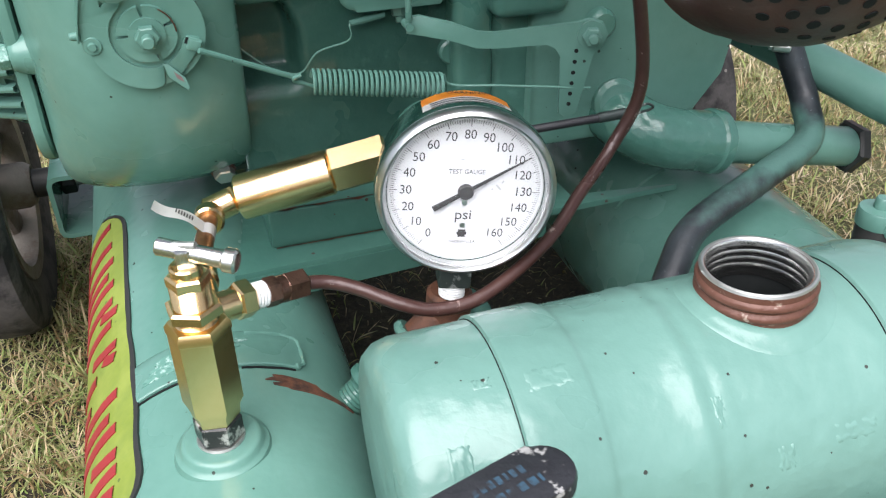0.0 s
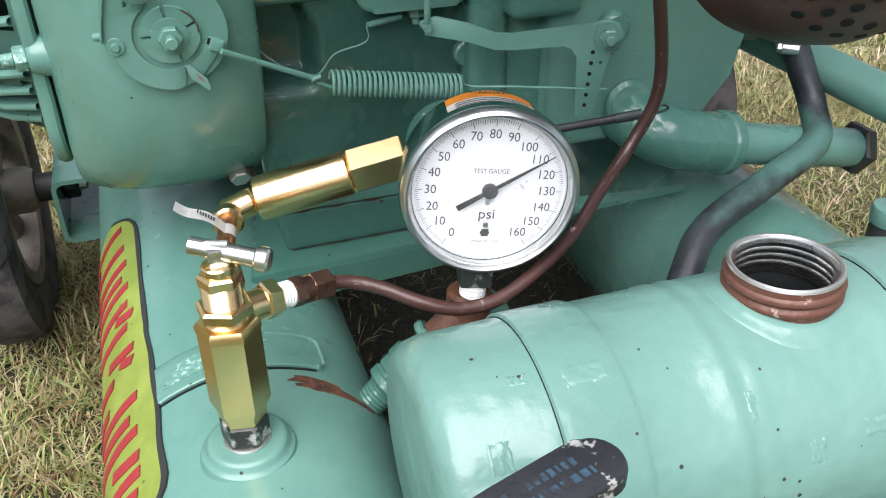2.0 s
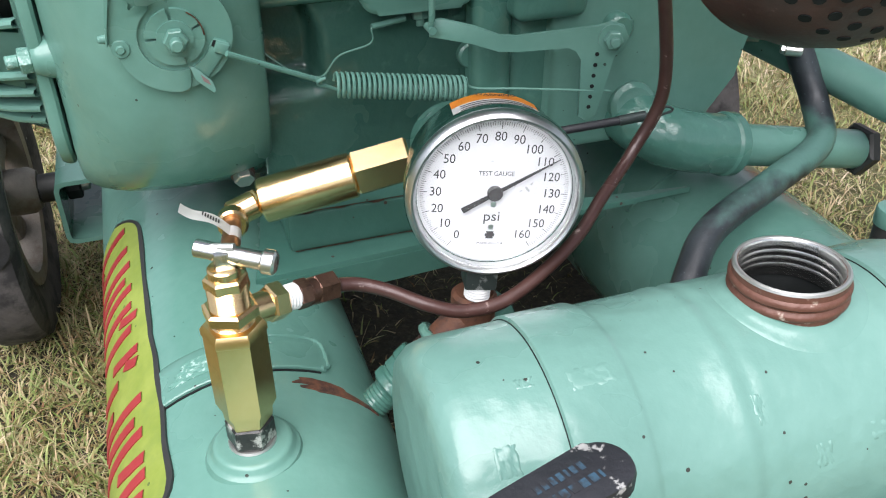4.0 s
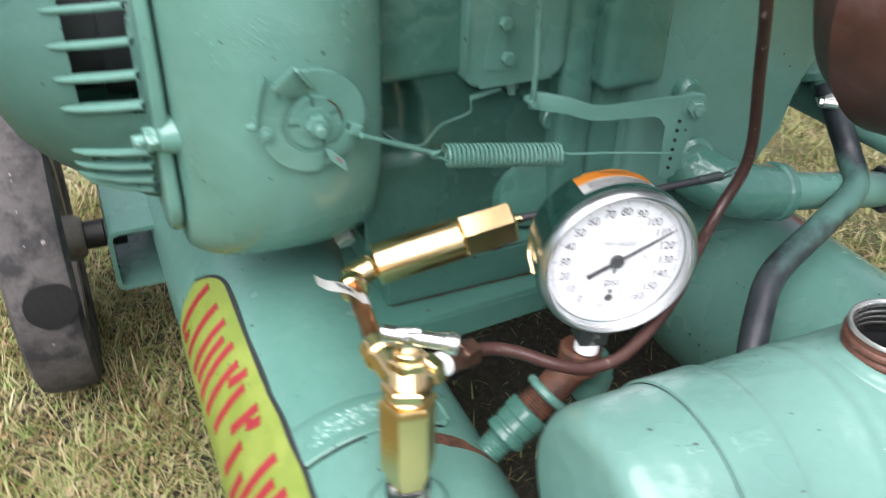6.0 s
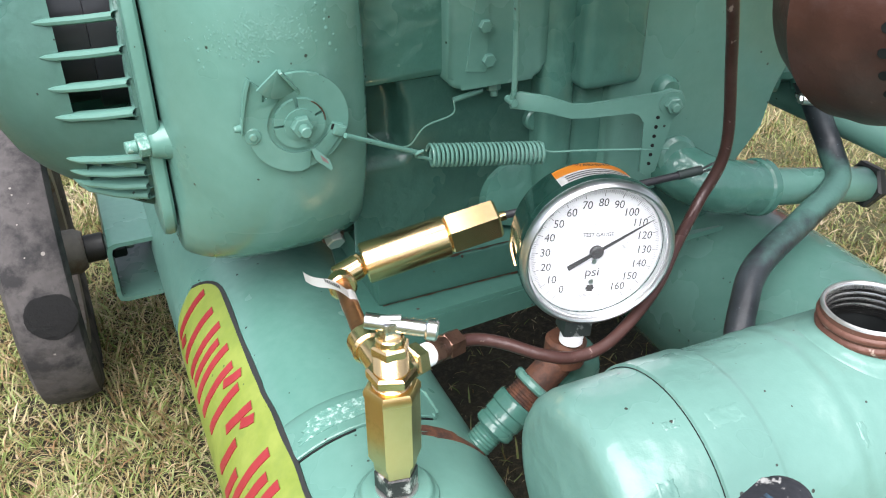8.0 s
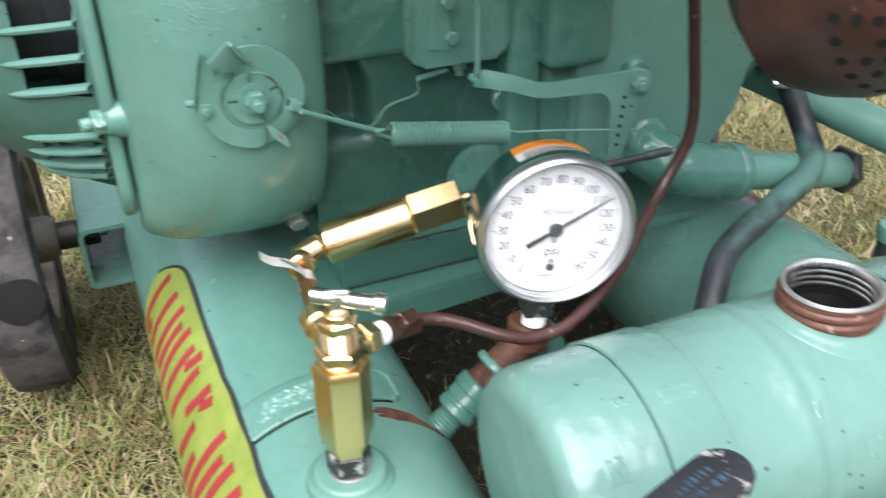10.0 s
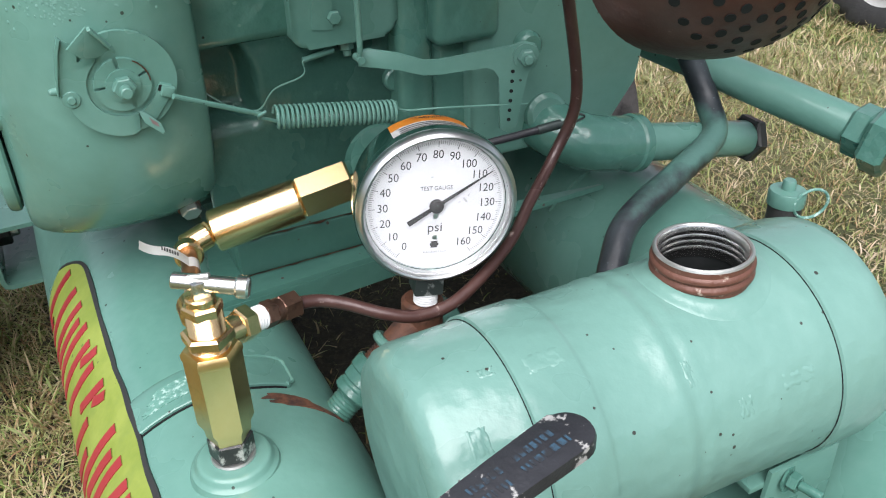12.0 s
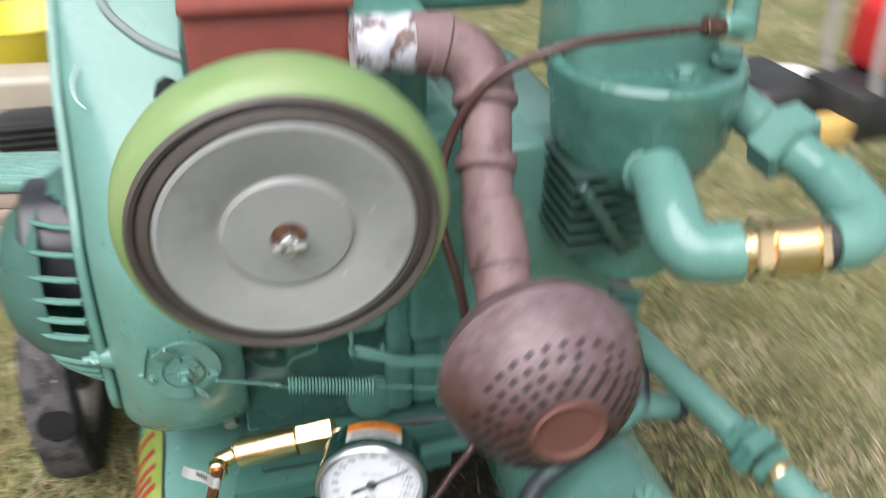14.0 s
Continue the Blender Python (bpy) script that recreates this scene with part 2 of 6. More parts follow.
def muffler_material():
    """Rusty brown steel; the pinkish sheen of its lit top is put into the colour."""
    m, n, l, p = nodes_of("heat_rusted_drum")
    vec = n.new("ShaderNodeTexCoord").outputs["Object"]
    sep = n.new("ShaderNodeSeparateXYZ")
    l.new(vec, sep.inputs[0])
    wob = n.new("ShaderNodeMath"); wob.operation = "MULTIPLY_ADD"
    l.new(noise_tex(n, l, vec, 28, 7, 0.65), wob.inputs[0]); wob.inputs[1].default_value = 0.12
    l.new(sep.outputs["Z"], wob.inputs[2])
    # paler with height, in place of the light on the drum's top
    top_sheen = ramp(n, l, wob.outputs[0], 0.050, 0.130)
    brown_low = mixer(n, l, ramp(n, l, noise_tex(n, l, vec, 22, 7), 0.35, 0.7), (0.038, 0.0135, 0.0105), (0.074, 0.029, 0.021))
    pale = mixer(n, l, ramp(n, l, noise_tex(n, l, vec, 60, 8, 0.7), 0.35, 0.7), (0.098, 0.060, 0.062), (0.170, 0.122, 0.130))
    c = mixer(n, l, top_sheen, brown_low, pale)
    c = mixer(n, l, ramp(n, l, noise_tex(n, l, vec, 75, 6, 0.7), 0.66, 0.72), c, (0.16, 0.10, 0.085))
    l.new(c, p.inputs["Base Color"])
    p.inputs["Roughness"].default_value, p.inputs["Metallic"].default_value = 0.46, 0.1
    b = n.new("ShaderNodeBump")
    b.inputs["Strength"].default_value, b.inputs["Distance"].default_value = 0.3, 0.002
    l.new(noise_tex(n, l, vec, 120, 5), b.inputs["Height"])
    l.new(b.outputs["Normal"], p.inputs["Normal"])
    return m


def ground_material():
    m, n, l, p = nodes_of("soil_and_thatch")
    vec = n.new("ShaderNodeTexCoord").outputs["Object"]
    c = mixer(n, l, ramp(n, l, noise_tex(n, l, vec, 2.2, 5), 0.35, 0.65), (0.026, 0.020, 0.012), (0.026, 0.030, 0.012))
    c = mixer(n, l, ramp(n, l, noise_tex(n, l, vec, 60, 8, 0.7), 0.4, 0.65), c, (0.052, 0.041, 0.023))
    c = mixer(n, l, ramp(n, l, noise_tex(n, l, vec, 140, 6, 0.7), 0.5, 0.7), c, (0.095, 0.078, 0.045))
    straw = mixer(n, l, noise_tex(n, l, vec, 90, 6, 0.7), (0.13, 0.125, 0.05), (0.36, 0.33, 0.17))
    away = n.new("ShaderNodeVectorMath"); away.operation = "DISTANCE"     # bare round the machine only, its colour darkened for the shade there
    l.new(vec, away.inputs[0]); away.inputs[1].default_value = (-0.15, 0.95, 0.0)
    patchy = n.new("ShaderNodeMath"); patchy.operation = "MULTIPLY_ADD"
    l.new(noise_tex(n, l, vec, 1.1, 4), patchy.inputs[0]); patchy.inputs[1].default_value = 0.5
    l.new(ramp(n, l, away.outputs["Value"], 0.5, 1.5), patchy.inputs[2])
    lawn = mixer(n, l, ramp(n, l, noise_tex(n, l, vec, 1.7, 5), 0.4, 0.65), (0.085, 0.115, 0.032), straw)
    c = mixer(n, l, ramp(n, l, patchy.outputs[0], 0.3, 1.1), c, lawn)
    l.new(c, p.inputs["Base Color"])
    p.inputs["Roughness"].default_value = 0.95
    b = n.new("ShaderNodeBump")
    b.inputs["Strength"].default_value, b.inputs["Distance"].default_value = 0.9, 0.02
    l.new(noise_tex(n, l, vec, 80, 8, 0.7), b.inputs["Height"])
    l.new(b.outputs["Normal"], p.inputs["Normal"])
    return m


def grass_material():
    m, n, l, p = nodes_of("mown_grass")
    g = n.new("ShaderNodeNewGeometry")
    r = n.new("ShaderNodeValToRGB")
    e = r.color_ramp.elements
    stops = ((0.0, (0.036, 0.050, 0.014)), (0.07, (0.148, 0.075, 0.037)), (0.12, (0.062, 0.119, 0.020)), (0.20, (0.212, 0.122, 0.063)), (0.26, (0.106, 0.171, 0.035)), (0.31, (0.297, 0.185, 0.099)), (0.36, (0.148, 0.209, 0.055)),
             (0.42, (0.360, 0.262, 0.157)), (0.48, (0.200, 0.266, 0.079)), (0.55, (0.403, 0.300, 0.189)), (0.62, (0.217, 0.292, 0.096)), (0.70, (0.488, 0.385, 0.265)), (0.85, (0.572, 0.475, 0.362)), (1.0, (0.700, 0.610, 0.518)))
    e[0].color, e[1].color = (*stops[0][1], 1), (*stops[-1][1], 1)
    for pos, c in stops[1:-1]:
        e.new(pos).color = (*c, 1)
    vec = n.new("ShaderNodeTexCoord").outputs["Object"]
    patch = noise_tex(n, l, vec, 5.5, 5, 0.6)
    add = n.new("ShaderNodeMath"); add.operation = "MULTIPLY_ADD"
    l.new(patch, add.inputs[0]); add.inputs[1].default_value = 2.1
    l.new(g.outputs["Random Per Island"], add.inputs[2])
    sep = n.new("ShaderNodeSeparateXYZ")
    l.new(vec, sep.inputs[0])
    dry = n.new("ShaderNodeMath"); dry.operation = "MULTIPLY_ADD"     # the lawn dries out towards one side
    l.new(ramp(n, l, sep.outputs["X"], 0.1, 0.9), dry.inputs[0]); dry.inputs[1].default_value = 0.14
    l.new(add.outputs[0], dry.inputs[2])
    l.new(ramp(n, l, dry.outputs[0], 0.74, 2.74), r.inputs["Fac"])
    l.new(r.outputs["Color"], p.inputs["Base Color"])
    p.inputs["Roughness"].default_value = 0.6
    p.inputs["Specular IOR Level"].default_value = 0.25
    return m


# ---- building helpers ----
YAW = 18.7                                   # the machine stands turned by this much
FRAME = pose(0, 0, 0, 0, 0, YAW)
BASES = {}


def thing(name, label, category, base=(0, 0, 0), group="", kind="", m=None):
    """An empty at the thing's base; its parts are given in the machine's own metres (u across, v away, z up)."""
    ob = new(name)
    ob.empty_display_size = 0.02
    ob.matrix_world = m if m is not None else FRAME @ Matrix.Translation(base)
    BASES[ob.name] = Vector((0, 0, 0)) if m is not None else Vector(base)
    return tagged(ob, label, category, group, kind)


def close_mesh(bm, name, sharp=0.6):
    bmesh.ops.recalc_face_normals(bm, faces=bm.faces)
    for f in bm.faces:
        f.smooth = True
    for e in bm.edges:
        if len(e.link_faces) == 2 and e.calc_face_angle(0.0) > sharp:
            e.smooth = False
    me = bpy.data.meshes.new(name)
    bm.to_mesh(me)
    bm.free()
    return me


def part(name, bm, material, parent, label="", sharp=0.6):
    """One mesh object under a thing or under a part of it."""
    base = BASES[parent.name]
    bmesh.ops.translate(bm, verts=bm.verts, vec=-base)
    me = close_mesh(bm, name, sharp)
    me.materials.append(material)
    ob = new(name, me)
    ob.parent = parent
    BASES[ob.name] = base
    if label:
        ob["label"] = label
    return ob


def axes(d):
    d = Vector(d).normalized()
    a = Vector((0, 0, 1)) if abs(d.z) < 0.9 else Vector((1, 0, 0))
    x = a.cross(d).normalized()
    return x, d.cross(x), d


def lathe(bm, prof, origin, axis, seg=32, turn=0.0):
    """A solid of revolution: prof is (radius, height) from one end to the other; radius 0 closes it."""
    x, y, d = axes(axis)
    o = Vector(origin)
    rings = []
    for r, h in prof:
        if r <= 1e-6:
            rings.append([bm.verts.new(o + d * h)])
        else:
            rings.append([bm.verts.new(o + d * h + (x * math.cos(a) + y * math.sin(a)) * r) for a in (turn + 2 * math.pi * i / seg for i in range(seg))])
    for A, B in zip(rings, rings[1:]):
        for i in range(seg):
            j = (i + 1) % seg
            if len(A) == 1 and len(B) == 1:
                continue
            if len(A) == 1:
                bm.faces.new((A[0], B[i], B[j]))
            elif len(B) == 1:
                bm.faces.new((A[i], A[j], B[0]))
            else:
                bm.faces.new((A[i], A[j], B[j], B[i]))
    return bm


def rod(bm, a, b, r, r2=None, seg=20, bevel=0.0, turn=0.0):
    a, b = Vector(a), Vector(b)
    L = (b - a).length
    r2 = r if r2 is None else r2
    k = bevel
    prof = [(0, 0), (r - k, 0), (r, k), (r2, L - k), (r2 - k, L), (0, L)] if k else [(0, 0), (r, 0), (r2, L), (0, L)]
    return lathe(bm, prof, a, b - a, seg, turn)


def hexnut(bm, a, b, flats, turn=0.0):
    """A hexagonal piece from a to b, chamfered at its ends."""
    r = flats / math.sqrt(3)
    L = (Vector(b) - Vector(a)).length
    k = min(0.12 * flats, 0.3 * L)
    lathe(bm, [(0, 0), (r * 0.88, 0), (r, k * 0.55), (r, L - k * 0.55), (r * 0.88, L), (0, L)], a, Vector(b) - Vector(a), 6, turn)
    return bm


def smooth_path(pts, n=8):
    P = [Vector(p) for p in pts]
    P = [P[0] * 2 - P[1]] + P + [P[-1] * 2 - P[-2]]
    out = []
    for i in range(1, len(P) - 2):
        a, b, c, d = P[i - 1:i + 3]
        for k in range(n):
            t = k / n
            out.append(0.5 * ((2 * b) + (c - a) * t + (2 * a - 5 * b + 4 * c - d) * t * t + (3 * b - a - 3 * c + d) * t ** 3))
    return out + [P[-2]]


def sweep(bm, pts, r, seg=14, n=8, caps=True, straight=False):
    """A round tube along points; r is one radius or one for each of the smoothed points' share of the way."""
    path = [Vector(p) for p in pts] if straight else smooth_path(pts, n)
    x = None
    rings = []
    for i, p in enumerate(path):
        d = (path[min(i + 1, len(path) - 1)] - path[max(i - 1, 0)]).normalized()
        x = axes(d)[0] if x is None else (x - d * x.dot(d)).normalized()
        y = d.cross(x)
        rr = r(i / (len(path) - 1)) if callable(r) else r
        rings.append([bm.verts.new(p + (x * math.cos(a) + y * math.sin(a)) * rr) for a in (2 * math.pi * k / seg for k in range(seg))])
    for A, B in zip(rings, rings[1:]):
        for k in range(seg):
            bm.faces.new((A[k], A[(k + 1) % seg], B[(k + 1) % seg], B[k]))
    if caps:
        bm.faces.new(rings[0][::-1])
        bm.faces.new(rings[-1])
    return bm


def box(bm, lo, hi, bevel=0.003, m=None, segs=2):
    g = bmesh.ops.create_cube(bm, size=1.0)["verts"]
    c, s = (Vector(lo) + Vector(hi)) / 2, Vector(hi) - Vector(lo)
    t = Matrix.Translation(c) @ Matrix.Diagonal((*s, 1))
    bmesh.ops.transform(bm, verts=g, matrix=(m @ t) if m is not None else t)
    if bevel:
        es = list({e for v in g for e in v.link_edges})
        bmesh.ops.bevel(bm, geom=es, offset=bevel, segments=segs, profile=0.5, affect="EDGES")
    return bm


def slab(bm, outline, origin, x, y, thick, bevel=0.0):
    """A flat plate: a 2D outline laid out along x and y from origin, thickened along x cross y."""
    x, y = Vector(x).normalized(), Vector(y).normalized()
    nrm = x.cross(y)
    o = Vector(origin)
    A = [bm.verts.new(o + x * a + y * b) for a, b in outline]
    B = [bm.verts.new(o + x * a + y * b + nrm * thick) for a, b in outline]
    fa, fb = bm.faces.new(A[::-1]), bm.faces.new(B)
    for i in range(len(A)):
        j = (i + 1) % len(A)
        bm.faces.new((A[i], A[j], B[j], B[i]))
    if bevel:
        bmesh.ops.bevel(bm, geom=list(fb.edges), offset=bevel, segments=4 if bevel > 0.003 else 2, profile=0.5, affect="EDGES")
    return bm


def round_rect(w, h, r, k=5):
    out = []
    for cx, cy, a0 in ((w / 2 - r, h / 2 - r, 0), (-w / 2 + r, h / 2 - r, 90), (-w / 2 + r, -h / 2 + r, 180), (w / 2 - r, -h / 2 + r, 270)):
        for i in range(k + 1):
            a = radians(a0 + 90 * i / k)
            out.append((cx + r * math.cos(a), cy + r * math.sin(a)))
    return out


def bolt(bm, at, d, flats=0.012, head=0.007, stud=0.0, washer=True):
    d = Vector(d).normalized()
    at = Vector(at)
    if washer:
        rod(bm, at, at + d * 0.0018, flats * 0.85, seg=18)
        at = at + d * 0.0018
    hexnut(bm, at, at + d * head, flats)
    if stud:
        rod(bm, at + d * head, at + d * (head + stud), flats * 0.3, seg=12, bevel=0.0008)
    return bm


def thread(bm, a, b, r, pitch=0.0018, seg=20):
    """A threaded length: a rod with ridges all along it."""
    L = (Vector(b) - Vector(a)).length
    k = max(2, int(L / pitch))
    prof = [(0, 0)]
    for i in range(k):
        prof += [(r * 0.93, L * i / k), (r, L * (i + 0.5) / k)]
    prof += [(r * 0.93, L), (0, L)]
    return lathe(bm, prof, a, Vector(b) - Vector(a), seg)


def words(text, size, m, material, parent, name="lettering"):
    """Raised print from the built-in font, turned into a mesh."""
    cu = bpy.data.curves.new("print", "FONT")
    cu.body, cu.size, cu.align_x, cu.align_y, cu.extrude = text, size, "CENTER", "CENTER", 0.00005
    cu.resolution_u = 3
    tmp = bpy.data.objects.new("print", cu)
    scene.collection.objects.link(tmp)
    me = bpy.data.meshes.new_from_object(tmp.evaluated_get(bpy.context.evaluated_depsgraph_get()))
    bpy.data.objects.remove(tmp)
    bpy.data.curves.remove(cu)
    me.transform(m)
    me.materials.append(material)
    ob = new(name, me)
    ob.parent = parent
    BASES[ob.name] = BASES[parent.name]
    return ob

# ---- ground ----
def ground_height(x, y):
    h = 0.035 * min(max(x, 0.0), 1.5) + 0.012 * noise.noise(Vector((x * 1.3, y * 1.3, 0.0))) + 0.006 * noise.noise(Vector((x * 5, y * 5, 3.0)))
    return h


def build_ground():
    xs = sorted({round(-400 + 0, 3), -120, -40, -15, -6} | {round(-3.6 + 0.09 * i, 3) for i in range(90)} | {8, 15, 40, 120, 400})
    ys = sorted({-400, -100, -30, -8, -3} | {round(-1.2 + 0.09 * i, 3) for i in range(86)} | {9, 15, 40, 120, 400})
    verts = [(x, y, ground_height(x, y) if abs(x) < 7 and abs(y) < 8 else 0.02) for y in ys for x in xs]
    w = len(xs)
    faces = [(j * w + i, j * w + i + 1, (j + 1) * w + i + 1, (j + 1) * w + i) for j in range(len(ys) - 1) for i in range(w - 1)]
    me = bpy.data.meshes.new("ground")
    me.from_pydata(verts, [], faces)
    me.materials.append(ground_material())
    for p in me.polygons:
        p.use_smooth = True
    tagged(new("ground", me), "soil and thatch under mown grass, darkened for shade near the machine", "ground", kind="structure")


def build_grass():
    """Blades of dry and green mown grass, denser close to the camera's way."""
    rng = np.random.default_rng(7)
    parts_v, parts_f, base = [], [], 0
    for count, x0, x1, y0, y1, scale in ((112000, -1.25, -0.25, 0.35, 1.9, 1.0), (3600, -0.25, 0.55, 0.35, 1.3, 0.8), (16000, -1.3, 2.0, -1.1, 0.4, 1.0), (14000, -2.4, -1.1, -0.6, 2.2, 1.3), (14000, 1.9, 3.2, -0.6, 2.2, 1.3), (112000, 0.45, 2.0, 0.45, 2.1, 0.85),
                                         (60000, -1.6, 3.2, 1.8, 4.2, 1.5), (9000, -3.2, 4.6, 4.0, 6.4, 2.2)):
        x, y = rng.uniform(x0, x1, count) + rng.normal(0, 0.06, count) * scale ** 3, rng.uniform(y0, y1, count) + rng.normal(0, 0.06, count) * scale ** 3
        tuft = np.array([noise.noise(Vector((a * 17, b * 17, 5.1))) + 0.6 * noise.noise(Vector((a * 45, b * 45, 8.3))) for a, b in zip(x, y)])
        keep = tuft > rng.uniform(-1.3, 0.15, count)
        x, y, count = x[keep], y[keep], int(keep.sum())
        z = np.array([ground_height(a, b) for a, b in zip(x, y)]) - 0.004
        clump = np.array([noise.noise(Vector((a * 9, b * 9, 1.7))) for a, b in zip(x, y)])
        yaw = rng.uniform(0, 2 * np.pi, count) + 2.0 * clump
        lean = np.clip(rng.normal(0.95, 0.42, count) - 0.25 * clump, 0.1, 1.52)
        length = (0.014 + 0.038 * rng.uniform(0, 1, count) ** 1.3) * scale * (1 + 0.5 * np.clip(clump, -0.6, 1))
        width = (0.0005 + 0.0015 * rng.uniform(0, 1, count) ** 2) * scale
        bend, twist = rng.uniform(0.15, 0.75, count), rng.normal(0, 0.45, count)
        up = np.array([0, 0, 1.0])

        def aim(yaw_, lean_):
            flat = np.stack([np.cos(yaw_), np.sin(yaw_), np.zeros(count)], 1)
            return flat * np.sin(lean_)[:, None] + up * np.cos(lean_)[:, None]

        s = np.stack([-np.sin(yaw), np.cos(yaw), np.zeros(count)], 1)
        s2 = np.stack([-np.sin(yaw + twist), np.cos(yaw + twist), np.zeros(count)], 1)
        root = np.stack([x, y, z], 1)
        low_ = root + (length * 0.36)[:, None] * aim(yaw, lean)
        mid = low_ + (length * 0.36)[:, None] * aim(yaw + 0.5 * twist, np.minimum(lean + 0.6 * bend, 1.68))
        tip = mid + (length * 0.34)[:, None] * aim(yaw + twist, np.minimum(lean + 1.5 * bend, 2.0))
        tip[:, 2] = np.maximum(tip[:, 2], z + 0.004)
        ww, w2 = width[:, None] * s, width[:, None] * s2
        v = np.stack([root - ww, root + ww, low_ + ww, low_ - ww, mid + w2 * 0.75, mid - w2 * 0.75, tip], 1).reshape(-1, 3)
        idx = base + 7 * np.arange(count)
        parts_v.append(v)
        parts_f += [(i, i + 1, i + 2, i + 3) for i in idx] + [(i + 3, i + 2, i + 4, i + 5) for i in idx] + [(i + 5, i + 4, i + 6) for i in idx]
        base += 7 * count
    me = bpy.data.meshes.new("grass")
    me.from_pydata(np.concatenate(parts_v).tolist(), [], [tuple(int(k) for k in f) for f in parts_f])
    me.materials.append(grass_material())
    tagged(new("grass", me), "patchy mown lawn, half dry straw and half green", "grass", kind="stuff")


def build_hedge():
    """An unseen dark green ring all round, added to block low sky light and reflections."""
    rng = random.Random(12)
    bm = bmesh.new()
    n, low, high = 120, [], []
    for i in range(n):
        a = 2 * math.pi * i / n
        r = 34 + rng.uniform(-1.5, 1.5)
        low.append(bm.verts.new((r * math.cos(a), r * math.sin(a), -0.2)))
        high.append(bm.verts.new(((r + 1.5) * math.cos(a), (r + 1.5) * math.sin(a), 4.5 + 1.5 * noise.noise(Vector((3 * math.cos(a), 3 * math.sin(a), 0))) + rng.uniform(-0.4, 0.4))))
    for i in range(n):
        j = (i + 1) % n
        bm.faces.new((low[i], low[j], high[j], high[i]))
    bmesh.ops.solidify(bm, geom=bm.faces[:], thickness=2.0)
    me = close_mesh(bm, "backdrop")
    me.materials.append(surface("dark_horizon_ring", (0.028, 0.045, 0.018), (0.055, 0.080, 0.030), 0.9, big=0.5, fine=4.0, bump=0.0))
    tagged(new("backdrop", me), "unseen dark green ring added to cut low sky light", "hedge", kind="structure")


build_ground()
build_grass()
build_hedge()

# ---- air receivers ----
TZ, TR = 0.220, 0.118
T1, T2 = -0.008, 0.5285


def on_tank(tu, a, v, lift=0.0):
    """A point on a receiver's skin: a degrees from its top line, v along it."""
    t = radians(a)
    return Vector((tu + (TR + lift) * math.sin(t), v, TZ + (TR + lift) * math.cos(t)))


def tank_patch(bm, tu, rows, lift=0.0008, thick=0.0008, k=14, heights=None):
    """A curved sheet on a receiver; rows are (v, a0, a1)."""
    top, low = [], []
    for j, (v, a0, a1) in enumerate(rows):
        if heights:
            thick = heights[j]
        top.append([bm.verts.new(on_tank(tu, a0 + (a1 - a0) * i / k, v, lift + thick)) for i in range(k + 1)])
        low.append([bm.verts.new(on_tank(tu, a0 + (a1 - a0) * i / k, v, lift - 0.004)) for i in range(k + 1)])
    for g in (top, low):
        for A, B in zip(g, g[1:]):
            for i in range(k):
                bm.faces.new((A[i], A[i + 1], B[i + 1], B[i]))
    rim = [(top[0][i], top[0][i + 1], low[0][i + 1], low[0][i]) for i in range(k)] + [(top[-1][i], top[-1][i + 1], low[-1][i + 1], low[-1][i]) for i in range(k)]
    rim += [(A[e], B[e], C[e], D[e]) for e in (0, k) for A, B, D, C in zip(top, top[1:], low, low[1:])]
    for f in rim:
        bm.faces.new(f)
    return bm


def tank_stroke(bm, tu, pts, width, lift=0.0022):
    """A painted stroke on a receiver through points (a, v)."""
    path = [(Vector((radians(a) * TR, v))) for a, v in pts]
    L, R = [], []
    fine = []
    for p, q in zip(path, path[1:]):
        fine += [p.lerp(q, i / 6) for i in range(6)]
    fine.append(path[-1])
    for i, p in enumerate(fine):
        d = (fine[min(i + 1, len(fine) - 1)] - fine[max(i - 1, 0)]).normalized()
        nrm = Vector((-d.y, d.x)) * width / 2
        for out, q in ((L, p + nrm), (R, p - nrm)):
            out.append((bm.verts.new(on_tank(tu, math.degrees(q.x / TR), q.y, lift)), bm.verts.new(on_tank(tu, math.degrees(q.x / TR), q.y, lift - 0.0016))))
    for i in range(len(fine) - 1):
        for a, b in ((L, R),):
            bm.faces.new((a[i][0], b[i][0], b[i + 1][0], a[i + 1][0]))
            bm.faces.new((a[i][0], a[i + 1][0], a[i + 1][1], a[i][1]))
            bm.faces.new((b[i][0], b[i][1], b[i + 1][1], b[i + 1][0]))
    return bm


def receiver(name, label, tu, front, back, seam):
    t = thing(name, label, "air tank", (tu, (front + back) / 2, TZ - TR))
    bm = bmesh.new()
    prof = [(0, 0), (0.05, 0.006), (0.085, 0.02), (0.107, 0.042), (TR - 0.0012, 0.075), (TR - 0.0004, seam - front - 0.002), (TR, seam - front + 0.001)]
    n = 8
    L = back - front
    prof += [(TR, seam - front + (L - 0.08 - seam + front) * i / n) for i in range(1, n + 1)] + [(0.107, L - 0.042), (0.085, L - 0.02), (0.05, L - 0.006), (0, L)]
    lathe(bm, prof, (tu, front, TZ), (0, 1, 0), 72)
    part("tank_shell", bm, green, t)
    return t


tank_a = receiver("air_receiver", "green-painted cylindrical steel air receiver with a lime decal on its flank", T1, 0.10, 1.30, 0.545)
tank_b = receiver("air_receiver", "green-painted cylindrical steel air receiver under hose and pipes", T2, 0.10, 1.30, 0.16)

